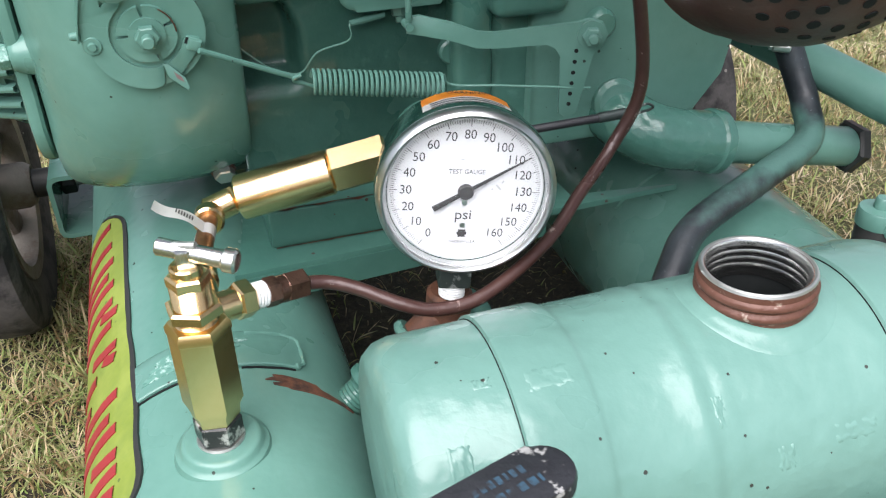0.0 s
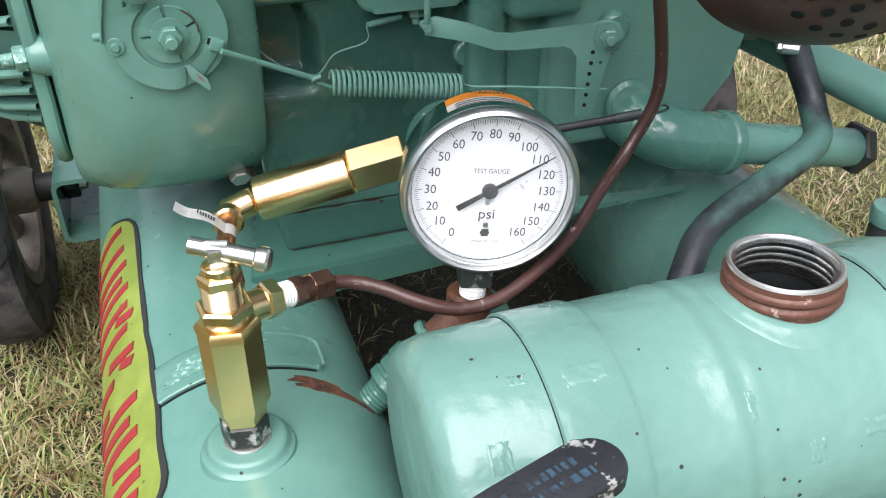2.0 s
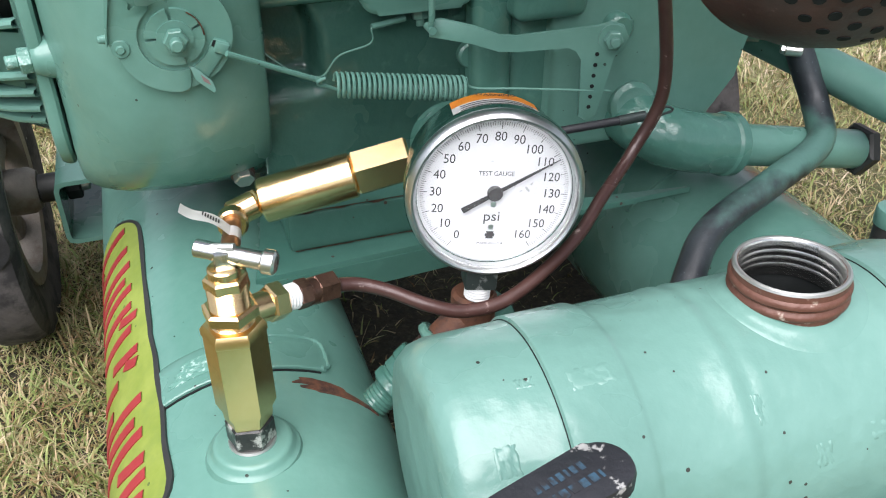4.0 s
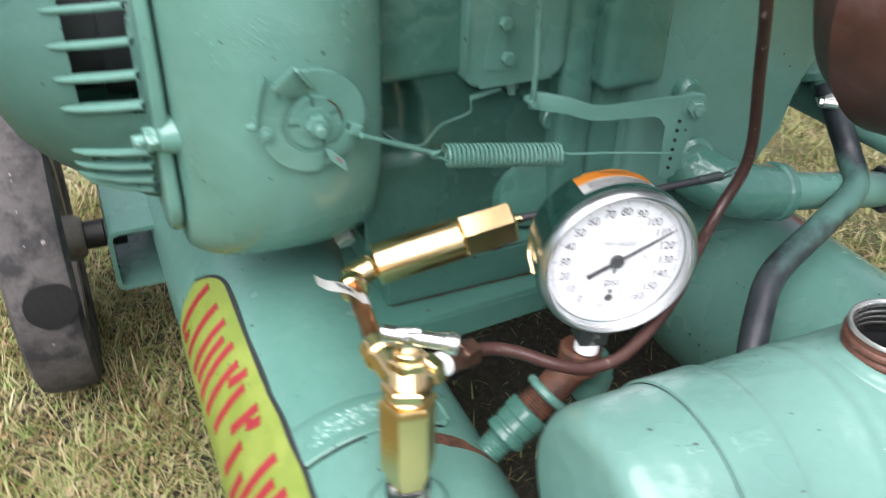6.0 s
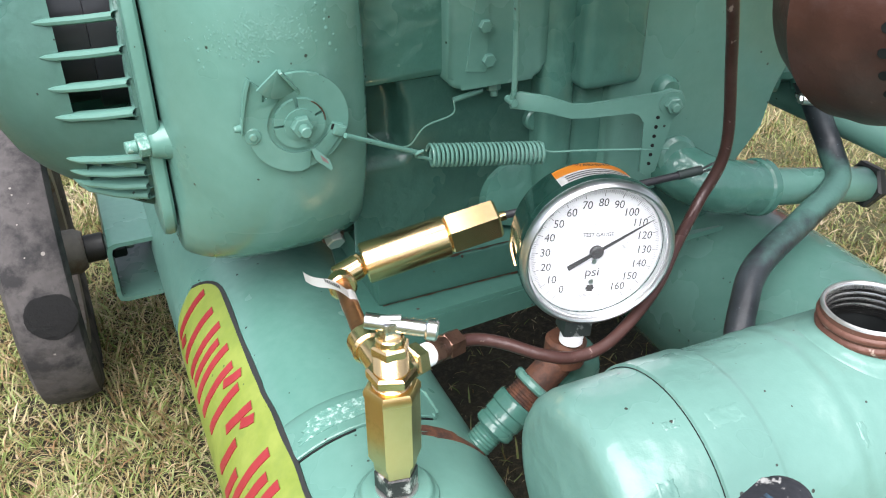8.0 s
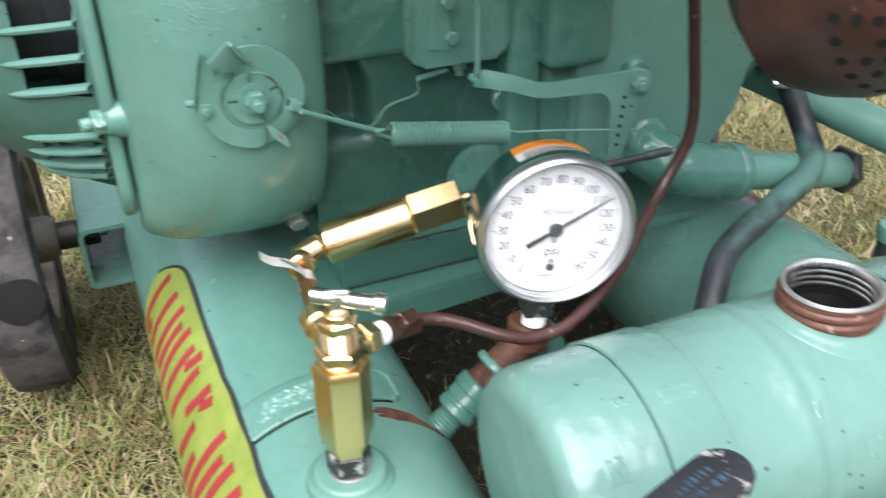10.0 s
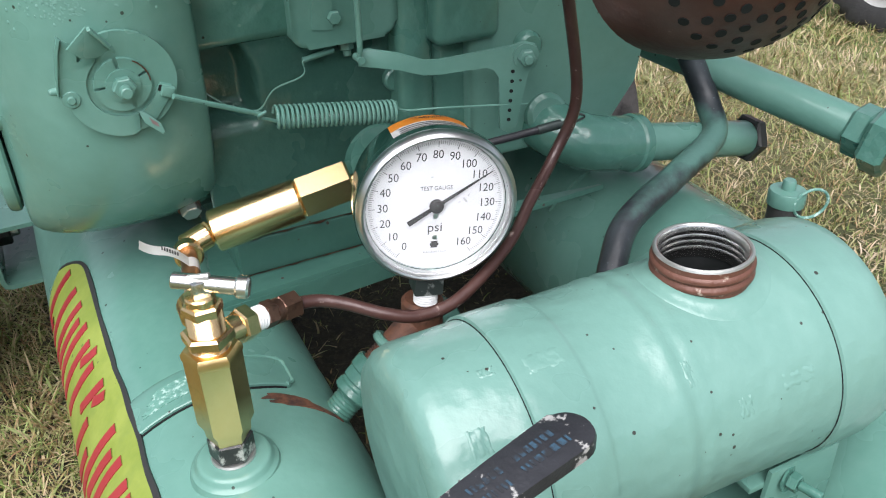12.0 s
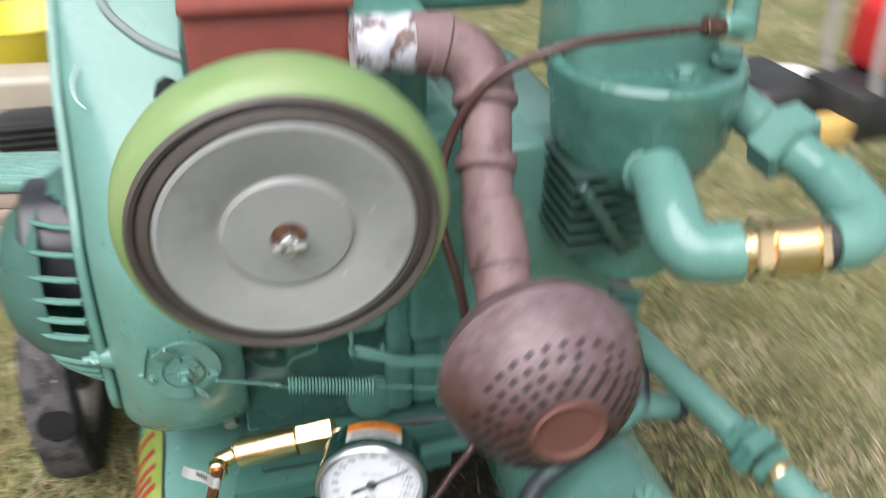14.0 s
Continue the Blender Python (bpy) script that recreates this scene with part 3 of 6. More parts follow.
for tk, tu in ((tank_a, T1), (tank_b, T2)):
    for v in (0.172, 1.228):
        bm = bmesh.new()
        lathe(bm, [(TR - 0.004, -0.006), (TR + 0.0012, -0.003), (TR + 0.0018, 0.0), (TR + 0.0012, 0.003), (TR - 0.004, 0.006)], (tu, v, TZ), (0, 1, 0), 72)
        part("weld_seam", bm, green_rough, tk)
bm = bmesh.new()
lathe(bm, [(0.030, -0.012), (0.0295, 0.0), (0.026, 0.004), (0.0, 0.0045)], (0.531, 0.278, TZ + TR - 0.001), (0, 0, 1), 32)
part("weld_boss", bm, green_rough, tank_b, "welded pipe boss")
bm = bmesh.new()
tank_patch(bm, T2, [(0.70, -52, -20), (0.703, -53, -19), (0.712, -53, -19), (0.715, -52, -20)], 0.0, 0.0035, 16)
part("bracket_tab", bm, green, tank_b)

# decal: lime field, black border, red bars in place of the maker's name
rows = []
for i in range(45):
    s = i / 44
    v = 0.850 - s * 0.445
    c, e = max(0.0, 1 - s / 0.13), max(0.0, 1 - (1 - s) / 0.10)
    rows.append((v, -99 + 19 * c ** 2 + 14 * e ** 2, -35 - 17 * c ** 2.2 - 16 * e ** 2.2 + 2.0 * min(1.0, max(0.0, (s - 0.45) / 0.25)) - 0.35 * math.sin(i * 0.9) * (s > 0.5)))
bm = bmesh.new()
decal = part("decal", tank_patch(bm, T1, rows, 0.0006, 0.0006), decal_mat, tank_a, "lime decal with worn black border")
bm = bmesh.new()
tank_patch(bm, T1, [(v, a1 - 0.3, a1 + 1.9 + 0.3 * math.sin(v * 60)) for v, a0, a1 in rows], 0.0009, 0.0007, 2)
part("decal_border", bm, black_paint, decal)
bm = bmesh.new()
tank_patch(bm, T1, [(v, a0 - 1.4, a0 + 0.4) for v, a0, a1 in rows], 0.0009, 0.0007, 2)
part("decal_border", bm, black_paint, decal)
BARS = ((0.8185, -44, -77), (0.806, -70, -78), (0.779, -43, -79), (0.7485, -42, -78), (0.7285, -46, -76), (0.7085, -42, -79), (0.681, -43, -77), (0.661, -40, -52), (0.6480, -44, -74), (0.613, -41, -60),
        (0.597, -42, -50), (0.5965, -56, -76), (0.571, -62, -80), (0.549, -41, -79), (0.529, -46, -72), (0.511, -42, -80), (0.484, -42, -60), (0.468, -42, -79), (0.449, -44, -60))
for v, a0, a1 in BARS:
    bm = bmesh.new()
    tank_stroke(bm, T1, [(a0, v), (0.5 * (a0 + a1), v + 0.0035), (a1, v + 0.010)], 0.0100)
    part("red_mark", bm, red_mat, decal)

# boss round the relief valve's nipple, thick paint patch, rust streak
bm = bmesh.new()
lathe(bm, [(0.0355, -0.014), (0.0335, -0.003), (0.0320, 0.0012), (0.0300, 0.0026), (0.0285, 0.0045), (0.0276, 0.0072), (0.0262, 0.0088), (0.0240, 0.0094), (0.0212, 0.0090), (0.016, 0.0094), (0, 0.0094)], (-0.012, 0.438, TZ + TR - 0.002), (0, 0, 1), 40)
part("weld_boss", bm, green, tank_a, "welded boss")
bm = bmesh.new()
tank_patch(bm, T1, [(0.527 + 0.0024 * i, -28 + 0.9 * i + 1.6 * math.sin(2.3 * i), 2 + 1.1 * i - 2.5 * math.cos(i * 1.9)) for i in range(10)], 0.0032, 0.0005)
part("thick_paint_patch", bm, green_light, tank_a, "streak of thick pale green paint")
bm = bmesh.new()
tank_patch(bm, T1, [(0.5165, -30.6, 31), (0.5175, -30.8, 32), (0.523, -31, 33.5), (0.535, -31, 34), (0.548, -31, 34), (0.556, -31, 33), (0.562, -30.6, 30)], 0.0, 0.003, 40, (0.0022, 0.0030, 0.0033, 0.0026, 0.0026, 0.0030, 0.0002))
pad = part("saddle_strap", bm, green, tank_a, "lapped strap with a weld bead round its end")
bm = bmesh.new()
sweep(bm, [on_tank(T1, a, v, 0.0030) for a, v in ((12, 0.556), (20, 0.5565), (28, 0.556), (32.5, 0.553), (33.5, 0.545), (33.5, 0.530), (33, 0.522), (30, 0.518))], lambda t: 0.0017 + 0.0004 * math.sin(40 * t), 10, 6)
part("weld_bead", bm, green, pad)
for seg_ in (((-31, 0.5155), (-20, 0.5152), (-5, 0.5155)), ((9, 0.5155), (20, 0.5150), (30, 0.5160))):
    bm = bmesh.new()
    tank_stroke(bm, T1, seg_, 0.0016, 0.0006)
    part("lap_joint", bm, void, pad, "dark open joint under the strap")
bm = bmesh.new()
tank_patch(bm, T1, [(0.491 + 0.0019 * i, 18 + 1.5 * math.sin(2.1 * i) + (5 - i) ** 2 * 0.35 + (6 if i == 4 else 0), 56 - 3.6 * i + 3 * math.sin(1.3 * i)) for i in range(9)], 0.0002, 0.0004)
part("rust_streak", bm, rust, tank_a, "brown rust streak")

# ---- engine bed across both receivers ----
bed = thing("engine_bed", "green steel bed plate laid across both air receivers", "bed plate", (0.25, 0.75, 0.338))
bm = bmesh.new()
slab(bm, [(0.020, 0.636), (0.30, 0.648), (0.475, 0.655), (0.470, 0.6585), (0.36, 0.670), (0.345, 1.02), (0.085, 1.02), (0.034, 0.70)], (0, 0, 0.334), (1, 0, 0), (0, 1, 0), 0.006, 0.001)
part("plate", bm, green_bed, bed)
bm = bmesh.new()
slab(bm, [(0.0, 0.0), (0.305, 0.0), (0.305, -0.022), (0.0, -0.03)], (0.020, 0.640, 0.334), (1, 0.040, 0), (0, 0, 1), 0.005)
part("lip", bm, green_bed, bed)
bm = bmesh.new()
box(bm, (0.058, 0.668, 0.340), (0.34, 0.98, 0.378), 0.003)
part("foot_rail", bm, green_bed, bed)

for v_, z_, seed_ in ((0.6672, 0.3410, 1.0), (0.6720, 0.3782, 7.0)):
    bm = bmesh.new()
    n_ = 60
    edge_a, edge_b = [], []
    for i in range(n_ + 1):
        u = 0.062 + 0.24 * i / n_
        w_ = 0.0016 + 0.0060 * max(0.0, noise.noise(Vector((u * 60, seed_, 0.0))))
        edge_a.append(bm.verts.new((u, v_ + 0.0004, z_)))
        edge_b.append(bm.verts.new((u, v_ - w_, z_ + 0.0003)))
    for i in range(n_):
        bm.faces.new((edge_b[i], edge_b[i + 1], edge_a[i + 1], edge_a[i]))
    bmesh.ops.solidify(bm, geom=bm.faces[:], thickness=0.0005)
    part("grime", bm, rust, bed, "rusty grime along the joint")

# ---- engine ----
eng = thing("engine", "green-painted single-cylinder petrol engine with sheet-metal blower shroud", "engine", (0.2, 0.83, 0.378))
SC_V, SC_Z = 0.83, 0.605
prof = [(0.83, 0.377), (0.78, 0.380), (0.745, 0.388), (0.715, 0.400), (0.69, 0.417), (0.67, 0.439), (0.655, 0.468), (0.645, 0.495), (0.639, 0.525), (0.6365, 0.56), (0.636, 0.60), (0.637, 0.635), (0.641, 0.665), (0.650, 0.695)]
prof += [(0.678, 0.735), (0.72, 0.80), (0.80, 0.87), (0.90, 0.95), (1.0, 1.03), (1.10, 1.02), (1.12, 0.85), (1.08, 0.55), (0.98, 0.42)]
# section of the shroud: place across, size, and how far its front face falls back there
SECT = ((-0.1085, 0.8, 0.93, 0.06), (-0.1085, 0.86, 0.9615, 0.0586), (-0.1065, 0.875, 0.9738, 0.052), (-0.101, 0.9, 0.986, 0.0436), (-0.093, 0.925, 0.993, 0.0342), (-0.082, 0.95, 0.9972, 0.0228), (-0.07, 0.97, 0.999, 0.0133), (-0.055, 0.985, 1.0, 0.0056),
        (-0.04, 0.995, 1.0, 0.002), (-0.02, 1.0, 1.0, 0.0), (0.0, 1.0, 1.0, 0.0002), (0.016, 1.0, 1.0, 0.0031), (0.03, 1.0, 1.0, 0.0086), (0.043, 1.0, 1.0, 0.0161), (0.052, 1.0, 1.0, 0.0227), (0.055, 0.996, 0.996, 0.0252))

def shroud_v(u, z):
    """Where the shroud's front face lies."""
    for (v0, z0), (v1, z1) in zip(prof[4:], prof[5:15]):
        if z0 <= z <= z1:
            v = v0 + (v1 - v0) * (z - z0) / (z1 - z0)
            break
    for (u0, k0, _a, f0), (u1, k1, _b, f1) in zip(SECT[1:], SECT[2:]):
        if u0 <= u <= u1:
            t = (u - u0) / (u1 - u0)
            return 0.86 + (v - 0.86) * (k0 + (k1 - k0) * t) + f0 + (f1 - f0) * t
    return v


def fall_share(u, v, z):
    """The underside stays straight across, above all beside the fan housing."""
    low = 0.15 + 0.6 * min(1.0, max(0.0, (u + 0.03) / 0.07))
    return min(1.0, max(0.0, (SC_V - v) / 0.12)) * (low + (1 - low) * min(1.0, max(0.0, (z - 0.39) / 0.09)))


def shroud_loft(bm, sections):
    rings = []
    for u, k, kz, fall in sections:
        rings.append([bm.verts.new((u, SC_V + 0.03 + (v - SC_V - 0.03) * k + fall * fall_share(u, v, z), SC_Z + 0.05 + (z - SC_Z - 0.05) * kz)) for v, z in prof])
    for A, B in zip(rings, rings[1:]):
        for i in range(len(prof)):
            j = (i + 1) % len(prof)
            bm.faces.new((A[i], A[j], B[j], B[i]))
    bm.faces.new(rings[0])
    bm.faces.new(rings[-1][::-1])
    return bm


shroud = part("blower_shroud", shroud_loft(bmesh.new(), SECT), green, eng, "smooth green sheet-metal shroud with paint runs", 0.9)

# domed fan housing with openings behind level ribs
HV, HZ = 0.890, 0.565
DOME = [(0.0, -0.252), (0.035, -0.250), (0.062, -0.244), (0.085, -0.232), (0.103, -0.215), (0.1135, -0.202), (0.1225, -0.190), (0.132, -0.176), (0.1395, -0.164), (0.1450, -0.154), (0.1500, -0.144), (0.1545, -0.135), (0.1580, -0.127), (0.162, -0.117)]


def dome_v(u, z):
    for (r0, u0), (r1, u1) in zip(DOME, DOME[1:]):
        if u0 <= u <= u1:
            r = r0 + (r1 - r0) * (u - u0) / (u1 - u0)
            return HV - math.sqrt(max(1e-6, r * r - (z - HZ) ** 2))
    return HV


bm = bmesh.new()
seg = 120
rr = []
for r, u in DOME:
    rr.append([bm.verts.new((u, HV - r * math.cos(2 * math.pi * i / seg), HZ + r * math.sin(2 * math.pi * i / seg))) for i in range(seg)] if r else [bm.verts.new((u, HV, HZ))])
for q, (A, B) in enumerate(zip(rr, rr[1:])):
    for i in range(seg):
        j = (i + 1) % seg
        ang = 2 * math.pi * (i + 0.5) / seg
        z, front = HZ + DOME[q][0] * math.sin(ang), math.cos(ang) > 0
        if 7 <= q <= 11 and front and (0.549 < z < 0.700 or 0.452 < z < 0.500):
            continue
        bm.faces.new((A[0], B[j], B[i]) if len(A) == 1 else (A[i], A[j], B[j], B[i]))
bmesh.ops.solidify(bm, geom=bm.faces[:], thickness=0.003)
housing = part("fan_housing", bm, green, eng, "green domed fan housing with slotted guard")


def rib_mesh(bm, z0):
    rows_ = []
    for f, w, h in ((0, 0.0005, 0.0006), (0.07, 0.0022, 0.0030), (0.20, 0.0036, 0.0058), (0.55, 0.0038, 0.0068), (0.88, 0.0039, 0.0060), (1.0, 0.0042, 0.0048)):
        u = -0.191 + 0.075 * f
        z = z0 + 0.010 * f
        v = dome_v(u, z)
        n = Vector((-0.30, (v - HV), (z - HZ) * 0.6)).normalized()
        o = Vector((u, v, z))
        up = Vector((0, 0, 1))
        rows_.append([bm.verts.new(o + n * a * h + up * b * w - n * c) for a, b, c in ((0, -1, 0.006), (0.45, -0.95, 0), (0.82, -0.68, 0), (1, 0, 0), (0.82, 0.68, 0), (0.45, 0.95, 0), (0, 1, 0.006))])
    for A, B in zip(rows_, rows_[1:]):
        for i in range(7):
            bm.faces.new((A[i], A[(i + 1) % 7], B[(i + 1) % 7], B[i]))
    bm.faces.new(rows_[0])
    bm.faces.new(rows_[-1][::-1])
    return bm


for z0 in (0.548, 0.574, 0.600, 0.626, 0.652, 0.677, 0.502, 0.484, 0.465, 0.448):
    part("slat", rib_mesh(bmesh.new(), z0), green, housing, "", 0.5)
bm = bmesh.new()
lathe(bm, [(0, -0.205), (0.080, -0.203), (0.090, -0.196), (0.090, -0.150), (0.098, -0.149), (0.098, -0.120), (0, -0.120)], (0, HV, HZ + 0.045), (1, 0, 0), 40)
part("fan_drum", bm, fan_black, housing, "black fan inside the guard")
part("flange", shroud_loft(bmesh.new(), [(u + 0.004, k, k + 0.012, 0.0585) for u, k in ((-0.1275, 0.80), (-0.1275, 0.862), (-0.1260, 0.880), (-0.1220, 0.886), (-0.1175, 0.884), (-0.1150, 0.872), (-0.1142, 0.80))]), green, housing)
bm = bmesh.new()
lathe(bm, [(0.019, -0.004), (0.0165, 0.003), (0.0140, 0.009), (0.0125, 0.0125), (0.0110, 0.0135), (0, 0.0135)], (-0.109, 0.732, 0.527), (-1, -0.12, 0), 24)
part("bolt_lug", bm, green, housing)
bm = bmesh.new()
bolt(bm, (-0.1222, 0.7303, 0.527), (-1, -0.12, 0), 0.0185, 0.010, 0.010, washer=False)
part("flange_bolt", bm, green_light, housing, "pale green hex nut on a stud")

# adapter plate, crankcase, cylinder block, gear case
# near-black colour stands for the shade in the gap beside the shroud
bm = bmesh.new()
box(bm, (0.030, 0.745, 0.385), (0.064, 0.98, 0.92), 0.004)
part("adapter_plate", bm, shaded_oily_green, eng, "adapter plate coloured dark for shade")
bm = bmesh.new()
box(bm, (0.050, 0.745, 0.378), (0.42, 1.0, 0.575), 0.02, segs=4)
part("crankcase", bm, green_rough, eng)
bm = bmesh.new()
box(bm, (0.052, 0.697, 0.556), (0.27, 0.99, 0.93), 0.010, segs=3)
block = part("cylinder_block", bm, green_rough, eng)
bm = bmesh.new()
box(bm, (0.240, 0.676, 0.40), (0.278, 0.98, 0.86), 0.014, segs=4)
part("block_column", bm, green_rough, eng)
bm = bmesh.new()
box(bm, (0.268, 0.655, 0.5345), (0.338, 0.98, 0.83), 0.010, segs=3)
part("side_case", bm, green_rough, eng)
bm = bmesh.new()
box(bm, (0.272, 0.682, 0.40), (0.40, 0.98, 0.55), 0.016, segs=4)
part("side_case_foot", bm, green_rough, eng)
bm = bmesh.new()
slab(bm, [(0.31, 0.400), (0.474, 0.400), (0.490, 0.410), (0.498, 0.432), (0.505, 0.456), (0.518, 0.480), (0.533, 0.505), (0.542, 0.535), (0.547, 0.57), (0.548, 0.62), (0.546, 0.68), (0.536, 0.74), (0.515, 0.785), (0.49, 0.80), (0.31, 0.80)], (0, 1.0, 0), (1, 0, 0), (0, 0, 1), 0.332, 0.009)
part("gear_case", bm, green, eng, "", 0.9)
# wall of the crankcase, cast with a deep rounded pocket beside the shroud
def ease(x):
    x = min(1.0, max(0.0, x))
    return x * x * (3 - 2 * x)


bm = bmesh.new()
grid = []
for j in range(41):
    z = 0.385 + 0.180 * j / 40
    row_ = []
    for i in range(61):
        u = 0.049 + 0.213 * i / 60
        edge = 0.1065 - 10.0 * max(0.0, z - 0.522) ** 2
        deep = 0.030 * ease((edge - u) / 0.013 + 0.4) * ease((z - 0.474) / 0.022)
        row_.append(bm.verts.new((u, 0.703 + deep + 0.10 * max(0.0, 0.43 - z) ** 1.3, z)))
    grid.append(row_)
for A, B in zip(grid, grid[1:]):
    for i in range(60):
        bm.faces.new((A[i], A[i + 1], B[i + 1], B[i]))
bmesh.ops.solidify(bm, geom=bm.faces[:], thickness=-0.004)
part("crankcase_wall", bm, green_rough, eng, "", 1.2)
# inspection cover with its clip and bolts
bm = bmesh.new()
slab(bm, [(a + 0.1915, b + 0.628) for a, b in round_rect(0.101, 0.162, 0.014, 7)], (0, 0.71, 0), (1, 0, 0), (0, 0, 1), 0.028, 0.006)
cover = part("valve_cover", bm, green, eng, "", 1.0)
bm = bmesh.new()
slab(bm, [(0, 0), (0.020, -0.003), (0.021, 0.008), (0.022, 0.10), (0.014, 0.10)], (0.158, 0.6825, 0.565), (1, 0, 0), (0, 0, 1), 0.002)
part("cover_strap", bm, green, cover)
for uz in ((0.179, 0.574), (0.175, 0.606), (0.176, 0.662)):
    bm = bmesh.new()
    bolt(bm, (uz[0], 0.680, uz[1]), (0, -1, 0), 0.011, 0.006, washer=False)
    part("cover_bolt", bm, green, cover)
bm = bmesh.new()
lathe(bm, [(0, 0), (0.032, 0), (0.034, 0.004), (0.034, 0.012), (0.022, 0.014), (0.02, 0.018), (0, 0.018)], (0.08, 0.712, 0.66), (0, -1, 0), 36)
part("breather_boss", bm, green, eng)
# studs, bosses and plugs on the front of the castings
bm = bmesh.new()
bolt(bm, (0.1955, 0.700, 0.545), (0, -0.2, -1), 0.0125, 0.008, 0.006)
part("cover_stud", bm, green, cover)
bm = bmesh.new()
lathe(bm, [(0, 0.006), (0.010, 0.006), (0.013, 0.003), (0.014, 0.0), (0.014, -0.01)], (0.372, 0.660, 0.520), (0, -1, 0.1), 28)
part("pivot_boss", bm, green_rough, eng)
bm = bmesh.new()
lathe(bm, [(0, 0.004), (0.010, 0.004), (0.012, 0.002), (0.012, -0.012)], (0.243, 0.6985, 0.497), (0, -1, 0), 24)
part("core_plug", bm, green_rough, eng)
bm = bmesh.new()
lathe(bm, [(0, 0.003), (0.028, 0.003), (0.034, 0.001), (0.040, -0.02)], (0.222, 0.694, 0.418), (0, -1, 0.15), 36)
part("bearing_boss", bm, green_rough, eng)
bm = bmesh.new()
lathe(bm, [(0, 0.006), (0.018, 0.006), (0.0225, 0.002), (0.0235, -0.004), (0.0235, -0.045)], (0.396, 0.660, 0.441), (-0.15, -1, 0.25), 32)
part("side_plug", bm, green_rough, eng)
# shroud screw low down
bm = bmesh.new()
bolt(bm, (0.0275, 0.7050, 0.4100), (0.05, -0.78, -0.40), 0.0165, 0.010, washer=False)
sb = part("shroud_bolt", bm, zinc, eng, "scuffed hex bolt with a rusty washer")
bm = bmesh.new()
d_ = Vector((0.05, -0.78, -0.40)).normalized()
rod(bm, Vector((0.0275, 0.7050, 0.4100)) - d_ * 0.003, Vector((0.0275, 0.7050, 0.4100)) + d_ * 0.0016, 0.0112, seg=24)
part("washer", bm, rust, sb, "rusty washer")

# blistered paint on the shroud's shoulder
rng_b = random.Random(4)
bm = bmesh.new()
for i in range(460):
    u = rng_b.gauss(-0.030, 0.019)
    z = rng_b.gauss(0.638, 0.0085) + 0.15 * (u + 0.03)
    if not -0.085 < u < 0.012:
        continue
    v = shroud_v(u, z)
    r = rng_b.uniform(0.0005, 0.0014)
    lathe(bm, [(0, r * 0.09), (r * 0.6, r * 0.07), (r, 0.0), (r * 1.1, -0.003)], (u, v, z), (0, -1, 0.25), 8)
blist = part("paint_blister", bm, green, shroud)
blist["kind"] = "stuff"
for i in range(9):
    bm = bmesh.new()
    z = 0.668 - 0.0065 * i
    u = 0.012 + 0.0016 * i + 0.003 * math.sin(2.4 * i)
    v = shroud_v(u, z)
    w = 0.0012 + 0.0007 * math.sin(3.1 * i)
    lathe(bm, [(0, 0.0005), (w * 0.8, 0.00035), (w * 1.5, 0.0), (w * 1.5, -0.004)], (u, v, z), (0, -1, 0.15), 10)
    part("embossed_mark", bm, green, shroud)

# speed-control disc on the shroud
ctl = thing("speed_control", "green-painted slotted control disc with lever arms on the shroud", "control disc", (-0.011, 0.622, 0.567))
dx, dy = Vector((1, 0.0, 0)), Vector((0, -0.04, 1)).normalized()
DC = Vector((-0.012, 0.6335, 0.566))
dn = dx.cross(dy)
def polar(r, a):
    return (r * math.cos(radians(a)), r * math.sin(radians(a)))


bm = bmesh.new()
slab(bm, [polar(0.0415, a) for a in range(0, 360, 8)], DC - dn * 0.003, dx, dy, 0.004, 0.0007)
part("disc", bm, green, ctl)
bm = bmesh.new()
slab(bm, [polar(0.0425, a) for a in range(196, 276, 6)] + [(0.006, -0.0395), (0.0075, -0.0255)] + [polar(0.0262, a) for a in range(286, 118, -7)]
     + [(-0.0135, 0.0285), (-0.0165, 0.0300), (-0.0205, 0.0285), (-0.0270, 0.0220), (-0.0290, 0.0235), (-0.0260, 0.0300), (-0.0285, 0.0350), (-0.0335, 0.0395), (-0.0375, 0.0430), (-0.0405, 0.0330), (-0.0440, 0.0150), (-0.0463, 0.0010)], DC + dn * 0.0008, dx, dy, 0.0030, 0.0007)
part("lever_plate", bm, green, ctl)
slots = {96: 0.0085, 180: 0.0080, 22: 0.0075, 288: 0.0050}
outline = []
for a in range(0, 360, 2):
    near = [k for k in slots if abs((a - k + 180) % 360 - 180) < 5.1]
    if near and abs((a - near[0] + 180) % 360 - 180) < 4.1:
        d_ = (a - near[0] + 180) % 360 - 180
        outline.append(polar(0.0212 - slots[near[0]], near[0] + 2.2 * d_) if abs(d_) < 3.1 else polar(0.0212, a))
    elif a % 6 == 0 or near:
        outline.append(polar(0.0212, a))
bm = bmesh.new()
slab(bm, outline, DC + dn * 0.0010, dx, dy, 0.0038)
notched = part("notched_plate", bm, green, ctl)
bm = bmesh.new()
slab(bm, [polar(0.0211, 60 - 4 * k) for k in range(16)] + [polar(0.0200, 4 * k) for k in range(16)], DC + dn * 0.0050, dx, dy, 0.00025)
part("rust_stain", bm, tarnish, notched, "rusty rim of the plate")
bm = bmesh.new()
slab(bm, [(0.0075, -0.0255), (0.0135, -0.0335), (0.0195, -0.0330), (0.0335, -0.0160), (0.0360, -0.0075), (0.0275, -0.0045), (0.0240, -0.0085), (0.0215, -0.0150), (0.0150, -0.0212)], DC + dn * 0.0010, dx, dy, 0.0034, 0.0006)
part("quadrant_arm", bm, green, ctl)
